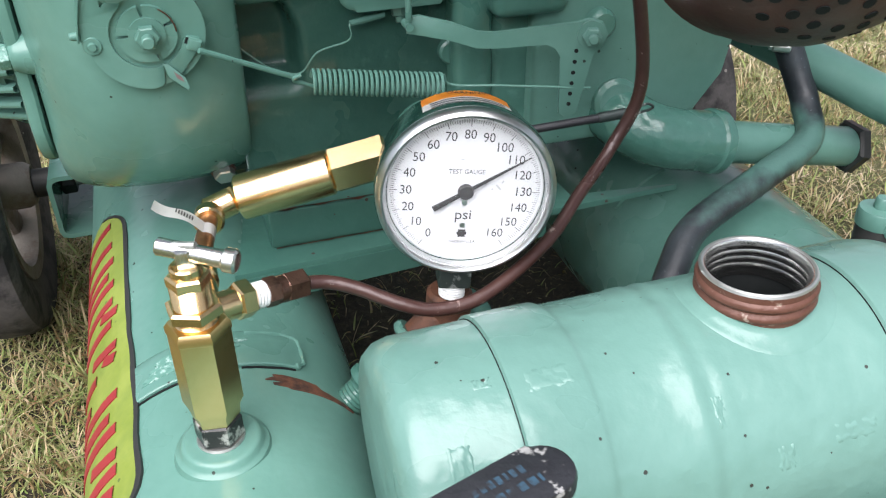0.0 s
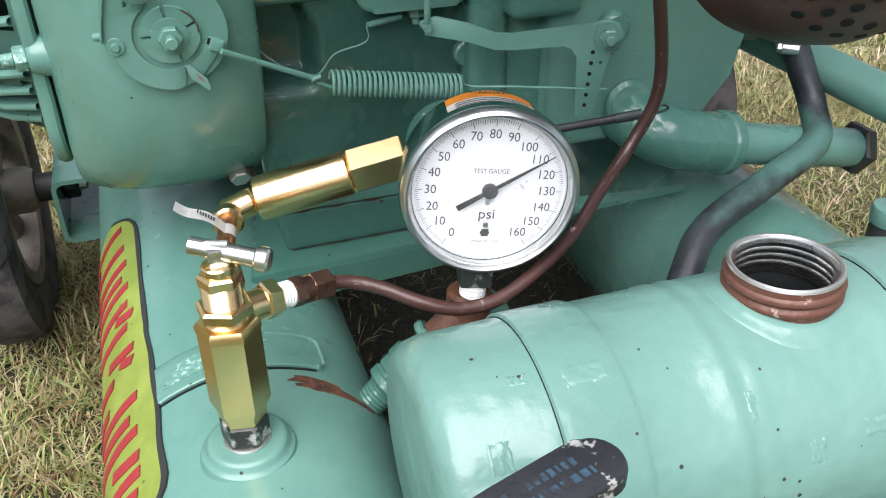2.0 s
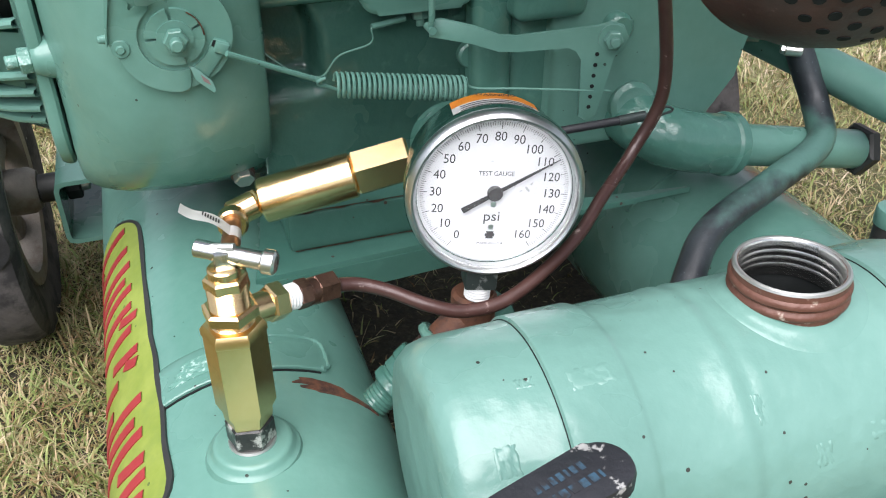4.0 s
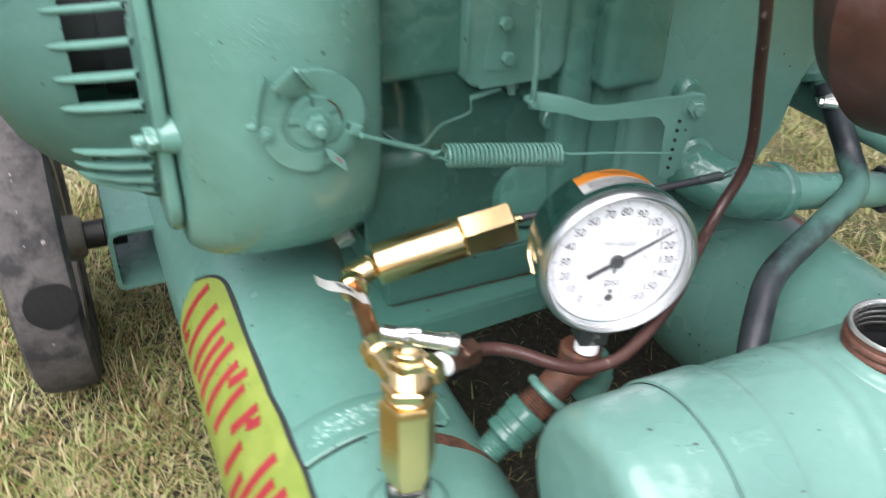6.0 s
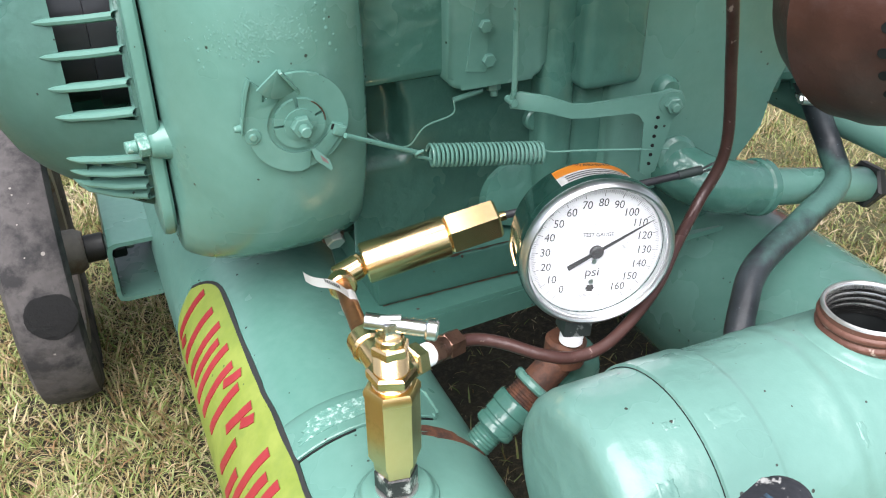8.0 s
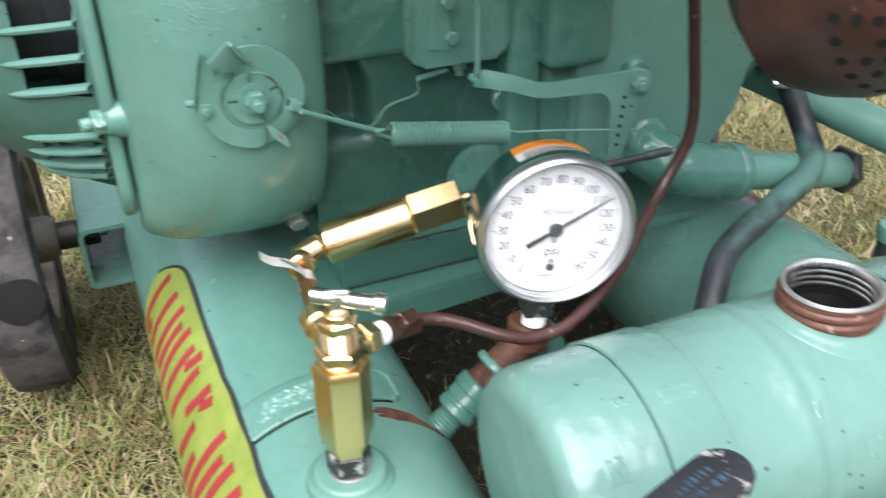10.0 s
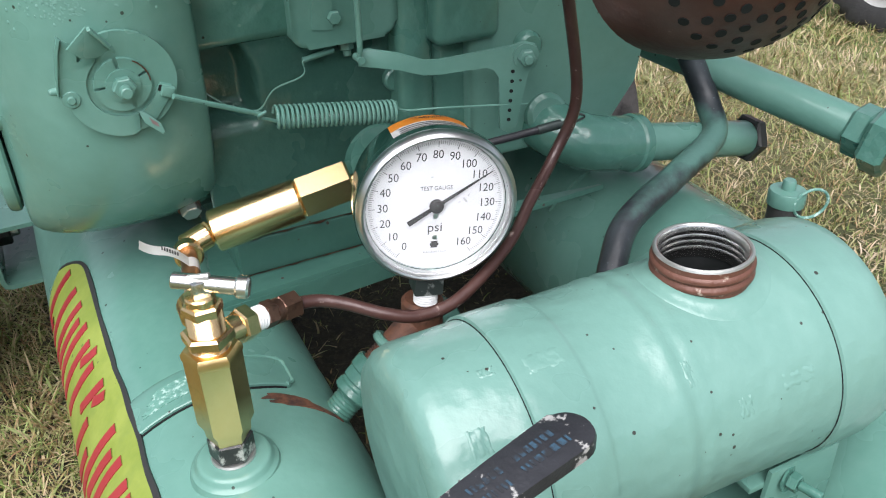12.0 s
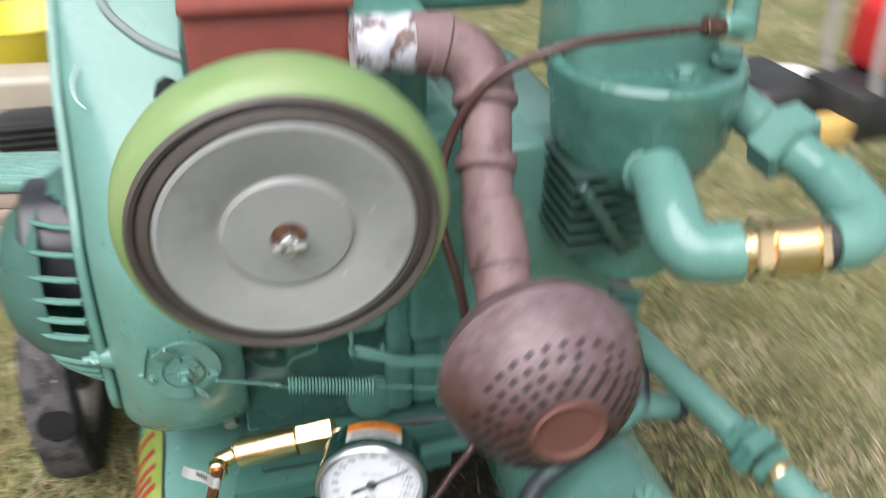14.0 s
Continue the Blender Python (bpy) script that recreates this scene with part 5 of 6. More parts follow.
# ---- brown tube from the tee round the gauge and up ----
tub = thing("copper_tube", "brown oxidised copper line looping round the gauge", "tube", (0.2, 0.49, 0.40))
bm = bmesh.new()
sweep(bm, [(0.0615, 0.4900, 0.4225), (0.080, 0.490, 0.419), (0.100, 0.483, 0.4135), (0.1283, 0.4685, 0.4029), (0.155, 0.463, 0.3960), (0.192, 0.4665, 0.3985), (0.250, 0.491, 0.4170), (0.288, 0.516, 0.4390),
           (0.323, 0.536, 0.4640), (0.343, 0.5353, 0.5142), (0.3268, 0.5299, 0.5984), (0.300, 0.512, 0.6617), (0.2887, 0.516, 0.7189), (0.275, 0.55, 0.79), (0.290, 0.575, 0.86),
           (0.33, 0.57, 0.925), (0.40, 0.560, 0.957), (0.47, 0.565, 0.962), (0.565, 0.575, 0.962)], 0.0052, 14, 8)
part("line", bm, tube_mat, tub)
bm = bmesh.new()
hexnut(bm, (0.560, 0.5745, 0.962), (0.583, 0.576, 0.962), 0.02)
part("union_nut", bm, tarnish, tub, "tarnished union nut")

# ---- lower pipe with elbow and cap ----
low = thing("drain_pipe", "green-painted iron pipe with elbow and end cap", "pipe", (0.5, 0.64, 0.36))
bm = bmesh.new()
sweep(bm, [(0.398, 0.73, 0.428), (0.399, 0.695, 0.427), (0.404, 0.662, 0.423), (0.420, 0.642, 0.415), (0.445, 0.634, 0.407), (0.47, 0.634, 0.401), (0.492, 0.635, 0.396)], 0.0298, 28)
rod(bm, (0.485, 0.6345, 0.3975), (0.500, 0.6352, 0.3945), 0.0322, seg=32, bevel=0.003)
part("elbow", bm, green_rough, low)
bm = bmesh.new()
rod(bm, (0.495, 0.635, 0.3955), (0.668, 0.640, 0.359), 0.0212, seg=32)
part("pipe", bm, green, low)
bm = bmesh.new()
hexnut(bm, (0.664, 0.640, 0.360), (0.678, 0.6405, 0.357), 0.049)
part("cap", bm, dull_black, low, "dark square-edged end cap")

# ---- rubber hose ----
hs = thing("rubber_hose", "black rubber hose with green overspray and a steel clip", "hose", (0.5, 0.55, 0.34))
bm = bmesh.new()
sweep(bm, [(0.590, 0.692, 0.487), (0.598, 0.680, 0.464), (0.606, 0.667, 0.437), (0.608, 0.648, 0.412), (0.588, 0.612, 0.391), (0.515, 0.582, 0.377), (0.4276, 0.549, 0.361), (0.389, 0.520, 0.338), (0.362, 0.490, 0.300), (0.350, 0.465, 0.24), (0.345, 0.45, 0.15)], 0.0142, 18)
part("hose_body", bm, hose_material(), hs)
bm = bmesh.new()
lathe(bm, [(0.0140, -0.0055), (0.0166, -0.0055), (0.0168, -0.003), (0.0166, 0.0055), (0.0140, 0.0055)], (0.5955, 0.684, 0.472), (0.016, -0.025, -0.05), 28)
rod(bm, (0.575, 0.676, 0.470), (0.590, 0.667, 0.469), 0.0062, seg=16, bevel=0.001)
hexnut(bm, (0.572, 0.678, 0.470), (0.576, 0.6755, 0.470), 0.009)
part("hose_clip", bm, steel, hs, "worm-drive steel clip")

# ---- upper fitting and long pipe down to the second receiver ----
pp = thing("discharge_pipe", "green-painted iron discharge pipe with unions and elbows", "pipe", (0.64, 0.5, 0.35))
bm = bmesh.new()
rod(bm, (0.586, 0.712, 0.478), (0.592, 0.728, 0.513), 0.0335, 0.0375, seg=32, bevel=0.007)
rod(bm, (0.592, 0.728, 0.512), (0.595, 0.734, 0.524), 0.0425, seg=32, bevel=0.004)
rod(bm, (0.580, 0.725, 0.492), (0.53, 0.76, 0.49), 0.030, seg=24)
rod(bm, (0.592, 0.70, 0.49), (0.593, 0.695, 0.475), 0.013, seg=20)
part("hose_outlet", bm, green_rough, pp)
bm = bmesh.new()
rod(bm, (0.59, 0.80, 0.462), (0.688, 0.50, 0.418), 0.0215, seg=28)
part("long_pipe", bm, green, pp)
bm = bmesh.new()
sweep(bm, [(0.535, 0.79, 0.50), (0.56, 0.80, 0.48), (0.59, 0.80, 0.465)], 0.024, 20)
part("elbow", bm, dull_black, pp)
bm = bmesh.new()
hexnut(bm, (0.684, 0.515, 0.420), (0.690, 0.494, 0.417), 0.050)
hexnut(bm, (0.690, 0.494, 0.417), (0.698, 0.468, 0.413), 0.066, 0.3)
hexnut(bm, (0.700, 0.462, 0.412), (0.704, 0.446, 0.410), 0.052)
part("union", bm, green_rough, pp)
bm = bmesh.new()
lathe(bm, [(0.0235, -0.006), (0.0245, 0), (0.0235, 0.006)], (0.706, 0.440, 0.409), (0.3, -1, -0.1), 24)
part("taped_thread", bm, brass, pp)
bm = bmesh.new()
rod(bm, (0.704, 0.446, 0.410), (0.720, 0.375, 0.402), 0.0215, seg=28)
part("pipe", bm, green, pp)
bm = bmesh.new()
sweep(bm, [(0.718, 0.385, 0.403), (0.722, 0.36, 0.401), (0.717, 0.325, 0.399), (0.69, 0.305, 0.399), (0.665, 0.302, 0.399)], 0.0275, 24)
part("elbow", bm, green, pp)
bm = bmesh.new()
rod(bm, (0.67, 0.302, 0.399), (0.60, 0.292, 0.399), 0.0215, seg=28)
part("pipe", bm, green, pp)
bm = bmesh.new()
sweep(bm, [(0.615, 0.295, 0.399), (0.585, 0.290, 0.399), (0.553, 0.284, 0.392), (0.535, 0.279, 0.368), (0.531, 0.278, 0.345)], 0.028, 24)
rod(bm, (0.531, 0.278, 0.352), (0.531, 0.278, 0.343), 0.031, seg=28, bevel=0.002)
part("elbow", bm, green, pp)
bm = bmesh.new()
rod(bm, (0.531, 0.278, 0.346), (0.531, 0.278, 0.325), 0.024, seg=24)
part("nipple", bm, dull_black, pp)
# drain plug with ring on the second receiver
pl = thing("safety_valve", "small green safety valve with a pull ring", "safety valve", (0.512, 0.43, 0.338))
bm = bmesh.new()
lathe(bm, [(0, 0), (0.0158, 0), (0.0152, 0.020), (0.0152, 0.074), (0.0145, 0.0755), (0, 0.0755)], (0.514, 0.437, 0.336), (0.03, 0.03, 1), 28)
part("body", bm, dull_black, pl, "dark lower body")
bm = bmesh.new()
lathe(bm, [(0, 0), (0.0166, 0), (0.0170, 0.002), (0.0170, 0.012), (0.0160, 0.0142), (0.0085, 0.0146), (0.0065, 0.0150), (0.0060, 0.0225), (0.0050, 0.024), (0, 0.024)], (0.5165, 0.4395, 0.4105), (0.03, 0.03, 1), 28)
part("cap", bm, green, pl)
bm = bmesh.new()
ring = []
for i in range(37):
    a = 2 * math.pi * i / 36
    ring.append(Vector((0.527 + 0.0165 * math.cos(a), 0.4205 - 0.004 * math.cos(a), 0.4165 + 0.0145 * math.sin(a))))
sweep(bm, ring, 0.0014, 8, straight=True, caps=False)
part("pull_ring", bm, green_light, pl)

# ---- fuel tank ----
FM = Matrix.Translation((0.1626, 0.4058, 0.375)) @ pose(0, 0, 0, 0, -1.4, 16.5)
ft = thing("fuel_tank", "glossy green cylindrical fuel tank with an uncapped threaded filler neck", "fuel tank", m=FM)
FR = 0.0885
bm = bmesh.new()
prof = [(0, -0.207), (0.070, -0.206), (0.079, -0.2035), (0.0855, -0.196), (FR - 0.0005, -0.186), (FR, -0.137), (FR + 0.0026, -0.1355), (FR + 0.0026, -0.094), (FR + 0.0012, -0.091), (FR, -0.088),
        (FR, -0.040), (FR + 0.0009, -0.036), (FR + 0.0009, -0.031), (FR - 0.0002, -0.028), (FR - 0.0002, -0.022), (FR + 0.0009, -0.018), (FR, -0.013), *[(FR, -0.007 + 0.005 * i) for i in range(16)], (FR, 0.094), (FR + 0.0026, 0.0955), (FR + 0.0026, 0.135), (FR, 0.149), (0.080, 0.157), (0.066, 0.160), (0, 0.161)]
lathe(bm, prof, O3, (1, 0, 0), 120)
NA = Vector((0, math.sin(radians(2.5)), math.cos(radians(2.5))))
gone = []
for f in bm.faces:
    q = f.calc_center_median() - Vector((0.0345, 0, 0))
    if q.dot(NA) > 0 and (q - NA * q.dot(NA)).length < 0.0345:
        gone.append(f)
bmesh.ops.delete(bm, geom=gone, context="FACES")
part("tank_shell", bm, green_tank, ft, "green shell with rolled seams and paint specks", 0.8)
for x in (-0.1362, 0.0948):
    bm = bmesh.new()
    lathe(bm, [(FR - 0.001, x - 0.0009), (FR + 0.0007, x - 0.0009), (FR + 0.0007, x + 0.0006), (FR - 0.001, x + 0.0006)], O3, (1, 0, 0), 96)
    part("seam_line", bm, void, ft, "dark seam")
NK = (0.0345, 0, 0)
NA = Vector((0, math.sin(radians(2.5)), math.cos(radians(2.5))))
bm = bmesh.new()
# pressed rim that follows the round of the shell
rings = []
for r, lift in ((0.0490, -0.0012), (0.0475, -0.0003), (0.0455, 0.0001), (0.0435, 0.0006), (0.0415, 0.0013), (0.0398, 0.0021), (0.0380, 0.0024), (0.0345, 0.0024), (0.0335, -0.004)):
    ring_ = []
    for i in range(64):
        a = 2 * math.pi * i / 64
        x, y = NK[0] + r * math.cos(a), NA.y * FR + r * math.sin(a)
        ring_.append(bm.verts.new((x, y, math.sqrt(FR ** 2 - y ** 2) + lift + 0.0006)))
    rings.append(ring_)
for A, B in zip(rings, rings[1:]):
    for i in range(64):
        bm.faces.new((A[i], A[(i + 1) % 64], B[(i + 1) % 64], B[i]))
part("neck_flange", bm, green_tank, ft)
bm = bmesh.new()
lathe(bm, [(0.0345, 0.083), (0.0345, 0.0875), (0.0352, 0.0885), (0.0362, 0.0892), (0.0366, 0.0905), (0.0364, 0.0922), (0.0354, 0.0934), (0.0347, 0.0944), (0.0347, 0.0952), (0.0356, 0.0962), (0.0365, 0.0972), (0.0366, 0.0990), (0.0358, 0.1004), (0.0347, 0.1014), (0.0347, 0.1052), (0.0342, 0.1064), (0.0335, 0.1068), (0.0315, 0.1068)], NK, NA, 56)
part("filler_thread", bm, filler_rust, ft, "rusty threaded filler neck")
bm = bmesh.new()
prof = [(0.0318, 0.1068), (0.0308, 0.1053)]
for i in range(4):
    prof += [(0.0308, 0.1043 - 0.005 * i), (0.0302, 0.1028 - 0.005 * i), (0.0302, 0.1013 - 0.005 * i)]
prof += [(0.0308, 0.086), (0.0308, 0.080)]
lathe(bm, prof, NK, NA, 56)
part("filler_bore", bm, steel, ft, "bright worn inner thread")
# cup added inside the neck, its dark colour standing for the shade there
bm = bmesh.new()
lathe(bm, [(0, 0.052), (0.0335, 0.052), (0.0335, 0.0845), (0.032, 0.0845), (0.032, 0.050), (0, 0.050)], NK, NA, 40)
part("filler_shade_cup", bm, void, ft)
bm = bmesh.new()
lathe(bm, [(0.0316, 0.1064), (0.0322, 0.1074), (0.0333, 0.1077), (0.0344, 0.1071), (0.0350, 0.1056)], NK, NA, 56)
part("filler_rim", bm, zinc, ft, "bright worn rim")
# scabs of thick paint on the fuel tank's skin
def tank_scab(x0, a0, w, h, seed):
    rng = random.Random(seed)
    bm = bmesh.new()
    n, m_ = 14, 9
    rows_ = []
    for j in range(m_):
        row_ = []
        for i in range(n):
            e = max(abs(2 * i / (n - 1) - 1), abs(2 * j / (m_ - 1) - 1))
            x = x0 + w * (i / (n - 1) - 0.5) + rng.uniform(-0.0006, 0.0006)
            a = radians(a0) + h / FR * (j / (m_ - 1) - 0.5) + rng.uniform(-0.004, 0.004)
            base_r = FR + (0.0026 if -0.1355 <= x <= -0.094 or 0.0955 <= x <= 0.135 else 0.0)
            r = base_r + (rng.uniform(-0.0005, 0.0007) if e < 0.95 else -0.0012)
            row_.append(bm.verts.new((x, -r * math.sin(a), r * math.cos(a))))
        rows_.append(row_)
    for A, B in zip(rows_, rows_[1:]):
        for i in range(n - 1):
            bm.faces.new((A[i], A[i + 1], B[i + 1], B[i]))
    part("paint_scab", bm, green_tank, ft, "", 2.0)


for k, (x0, a0, w, h) in enumerate(((-0.113, 18, 0.030, 0.016), (-0.172, 40, 0.014, 0.020), (-0.150, 14, 0.012, 0.008), (0.058, 62, 0.030, 0.014), (0.012, 66, 0.012, 0.018), (-0.022, 44, 0.010, 0.022))):
    tank_scab(x0, a0, w, h, 30 + k)
# strap bracket and bolt under the tank
br = thing("tank_bracket", "green folded bracket with bolt under the fuel tank", "bracket", (0.375, 0.262, 0.24))
bm = bmesh.new()
slab(bm, [(-0.02, 0.0), (0.05, 0.0), (0.052, -0.07), (-0.025, -0.07)], (0.365, 0.262, 0.315), (1, 0, 0), (0, 0, 1), 0.004, 0.001)
box(bm, (0.33, 0.262, 0.296), (0.41, 0.36, 0.302), 0.001)
box(bm, (0.335, 0.26, 0.235), (0.44, 0.34, 0.243), 0.001)
part("plate", bm, green, br)
bm = bmesh.new()
bolt(bm, (0.364, 0.258, 0.301), (0.25, -1, 0.05), 0.0135, 0.008, 0.018)
part("bolt", bm, green_rough, br)
bm = bmesh.new()
box(bm, (0.09, 0.30, 0.255), (0.42, 0.36, 0.284), 0.004)
part("saddle_bar", bm, green, br)

# ---- ball valve whose handle reaches over the tank ----
bv = thing("ball_valve", "ball valve with a worn black vinyl lever handle", "valve", (0.0, 0.15, 0.33))
H0, H1 = Vector((0.136, 0.2195, 0.495)), Vector((0.004, 0.185, 0.495))
hd = (H1 - H0).normalized()
hs_ = Vector((0, 0, 1)).cross(hd).normalized()
bm = bmesh.new()
ol = []
for i in range(13):
    a = radians(90 + 180 * i / 12)
    ol.append((0.0145 + 0.0145 * math.cos(a), 0.0145 * math.sin(a)))
ol += [(0.06, -0.0130), (0.135, -0.010), (0.135, 0.010), (0.06, 0.0130)]
slab(bm, ol, H0 - hd.cross(hs_) * 0.004, hd, hs_, 0.009, 0.003)
hnd = part("handle", bm, lever_grip, bv, "scuffed black vinyl grip with blue print")
hup = hd.cross(hs_)
for x0, x1, y in ((0.018, 0.052, 0.0035), (0.060, 0.085, 0.0045), (0.022, 0.050, -0.0045), (0.058, 0.080, -0.004)):
    x = x0
    while x < x1 - 0.002:
        bm = bmesh.new()
        w = 0.0026 + 0.0012 * ((int(x * 10000) % 3) - 1)
        slab(bm, [(x, y - 0.0022), (x + w, y - 0.0022), (x + w, y + 0.0022), (x, y + 0.0022)], H0 + hup * 0.0051, hd, hs_, 0.0002)
        part("print_bar", bm, print_blue, hnd)
        x += w + 0.0016
bm = bmesh.new()
rod(bm, H1 + Vector((-0.008, 0, 0.004)), H1 + Vector((-0.008, 0, -0.04)), 0.008, seg=16)
rod(bm, H1 + Vector((-0.008, 0, -0.04)), H1 + Vector((-0.008, 0, -0.165)), 0.022, seg=24, bevel=0.003)
part("valve_body", bm, brass_hex, bv, "brass valve body")

# ---- muffler ----
mf = thing("muffler", "round rusty perforated muffler on the exhaust pipe", "muffler", (0.335, 0.39, 0.70))
MC = Vector((0.333, 0.388, 0.702))
md = Vector((-0.02, -1, -0.04)).normalized()
bm = bmesh.new()
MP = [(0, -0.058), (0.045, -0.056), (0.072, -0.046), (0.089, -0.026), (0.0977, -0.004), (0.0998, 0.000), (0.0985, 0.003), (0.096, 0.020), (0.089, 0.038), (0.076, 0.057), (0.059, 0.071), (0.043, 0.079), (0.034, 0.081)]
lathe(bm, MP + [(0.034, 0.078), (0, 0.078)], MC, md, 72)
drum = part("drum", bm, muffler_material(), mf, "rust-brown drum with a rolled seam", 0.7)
bm = bmesh.new()
lathe(bm, [(0.034, 0.078), (0.0355, 0.083), (0.0335, 0.086), (0.030, 0.0845), (0.028, 0.082), (0, 0.081)], MC, md, 40)
part("boss", bm, boss_mat, mf, "plain brown end boss")
ax_, ay_, _ = axes(md)
hole = bmesh.new()
lathe(hole, [(0, 0), (0.0034, 0), (0.0034, 0.0009), (0, 0.0009)], O3, Z3, 10)
hole_me = close_mesh(hole, "hole")
hole_me.materials.append(void)


def on_drum(r):
    for (r0, h0), (r1, h1) in zip(MP[5:], MP[6:]):
        if r1 <= r <= r0:
            t = (r0 - r) / (r0 - r1)
            return h0 + (h1 - h0) * t, Vector((h1 - h0, r0 - r1))
    return 0.08, Vector((0, 1))


for row, (r, cnt) in enumerate(((0.044, 17), (0.0525, 21), (0.061, 25), (0.0695, 28), (0.078, 31))):
    h, nv = on_drum(r)
    nv.normalize()
    for i in range(cnt):
        a = 2 * math.pi * (i + 0.5 * (row % 2)) / cnt
        if (i * 7 + row * 3) % 11 == 0:
            continue
        rad = ax_ * math.cos(a) + ay_ * math.sin(a)
        nrm = (rad * abs(nv.x) + md * abs(nv.y)).normalized()
        ob = new("hole", hole_me)
        ob.parent = drum
        ob.matrix_basis = Matrix.Translation(MC + rad * r + md * h - nrm * 0.0004 - BASES[drum.name]) @ nrm.to_track_quat("Z", "Y").to_matrix().to_4x4()
# exhaust pipe up to the port
bm = bmesh.new()
sweep(bm, [(0.316, 0.44, 0.738), (0.317, 0.49, 0.782), (0.320, 0.535, 0.825), (0.330, 0.578, 0.872), (0.334, 0.603, 0.903), (0.322, 0.622, 0.930), (0.288, 0.632, 0.944), (0.250, 0.634, 0.946)], lambda t: 0.0265 + (0.005 if 0.55 < t < 0.95 else 0.0), 24)
rod(bm, (0.3165, 0.470, 0.764), (0.3195, 0.522, 0.812), 0.0315, seg=28, bevel=0.003)
rod(bm, (0.316, 0.445, 0.742), (0.3165, 0.472, 0.766), 0.029, seg=28, bevel=0.002)
for a_, b_, r_ in (((0.3215, 0.545, 0.8355), (0.3245, 0.557, 0.8490), 0.0320), ((0.3315, 0.590, 0.887), (0.3335, 0.599, 0.898), 0.0345), ((0.300, 0.6295, 0.9405), (0.284, 0.6325, 0.9445), 0.0345)):
    rod(bm, a_, b_, r_, seg=28, bevel=0.003)
part("exhaust_pipe", bm, exhaust_mat, mf, "scaly red-brown exhaust pipe with street elbow")
bm = bmesh.new()
sweep(bm, [(0.268, 0.634, 0.946), (0.245, 0.634, 0.9465), (0.225, 0.634, 0.947), (0.203, 0.634, 0.948)], lambda t: 0.0295 + 0.0012 * math.sin(13 * t), 28, 6)
part("port_nipple", bm, aluminium, mf, "flaking silver nipple")

# ---- air filter ----
AFM = Matrix.Translation((-0.034, 0.446, 0.854)) @ pose(0, 0, 0, 0, 0, 17) @ pose(0, 0, 0, 97, 0, 0)
af = thing("air_filter", "round air cleaner with grey cover plate and lime green rim", "air filter", m=AFM)
bm = bmesh.new()
lathe(bm, [(0, -0.078), (0.10, -0.078), (0.128, -0.073), (0.142, -0.060), (0.1465, -0.042), (0.1455, -0.022), (0.1395, -0.008), (0.132, -0.003), (0.129, -0.004), (0.129, -0.012), (0, -0.012)], O3, Z3, 88)
part("canister", bm, lime, af, "lime green canister")
bm = bmesh.new()
lathe(bm, [(0.131, -0.010), (0.1335, -0.004), (0.130, 0.0005), (0.126, -0.001), (0.124, -0.0045), (0.121, -0.001), (0.114, 0.001), (0.110, -0.002), (0.106, -0.010)], O3, Z3, 88)
part("seal_ring", bm, filter_seal, af, "dirty dark rubber seal")
bm = bmesh.new()
lathe(bm, [(0.1115, -0.008), (0.1115, -0.001), (0.110, 0.002), (0.107, 0.003), (0.100, 0.001), (0.066, -0.002), (0.062, -0.0045), (0.058, -0.0045), (0.054, -0.001), (0.02, 0.0008), (0, 0.001)], O3, Z3, 88)
part("cover_plate", bm, filter_grey, af, "dished grey cover plate")
bm = bmesh.new()
lathe(bm, [(0, 0.0012), (0.0155, 0.0012), (0.015, 0.003), (0, 0.003)], O3, Z3, 28)
part("washer", bm, rust, af, "rusty washer")
bm = bmesh.new()
thread(bm, (0, 0, 0.001), (0, 0, 0.024), 0.0042, 0.002, 14)
hexnut(bm, (0, 0, 0.003), (0, 0, 0.011), 0.0135)
for s in (1, -1):
    box(bm, (s * 0.004 - 0.002, -0.002, 0.008), (s * 0.004 + 0.010 * s, 0.002, 0.019), 0.0012)
part("wing_nut", bm, zinc, af, "pale worn wing nut")
bm = bmesh.new()
rod(bm, (0.0, 0.02, -0.076), (0.0, 0.03, -0.20), 0.045, seg=32)
part("intake_neck", bm, green_rough, af)

# ---- red battery-style box and tin work behind the filter ----
rb = thing("fuel_strainer_box", "red-oxide painted sheet-metal box behind the air filter", "metal box", (0.12, 0.70, 0.86))
bm = bmesh.new()
box(bm, (0.040, 0.665, 0.80), (0.205, 0.80, 0.985), 0.004)
part("box_body", bm, red_rust, rb)
bm = bmesh.new()
box(bm, (0.036, 0.655, 0.978), (0.209, 0.81, 0.990), 0.003)
part("lid", bm, red_rust, rb)
bm = bmesh.new()
sweep(bm, [(-0.062, 0.905, 0.960), (-0.053, 0.872, 0.931), (-0.030, 0.847, 0.910), (-0.004, 0.828, 0.896), (0.029, 0.814, 0.884), (0.06, 0.80, 0.88)], 0.0055, 10)
hw = thing("ignition_lead", "grey-green sheathed lead lying on the shroud", "cable", (0, 0.75, 0.86))
part("lead", bm, lead_grey, hw)
bm = bmesh.new()
sweep(bm, [(-0.087, 0.816, 0.8810), (-0.094, 0.800, 0.8680), (-0.091, 0.783, 0.8540), (-0.082, 0.774, 0.8470)], 0.0011, 6)
part("paint_scratch", bm, scratch_white, shroud, "pale scratch in the paint")
bm = bmesh.new()
box(bm, (-0.006, 0.755, 0.825), (0.022, 0.81, 0.868), 0.012)
part("vent_slot", bm, void, eng, "dark opening in the shroud")
bm = bmesh.new()
box(bm, (0.205, 0.70, 0.80), (0.30, 0.86, 0.96), 0.012, segs=3)
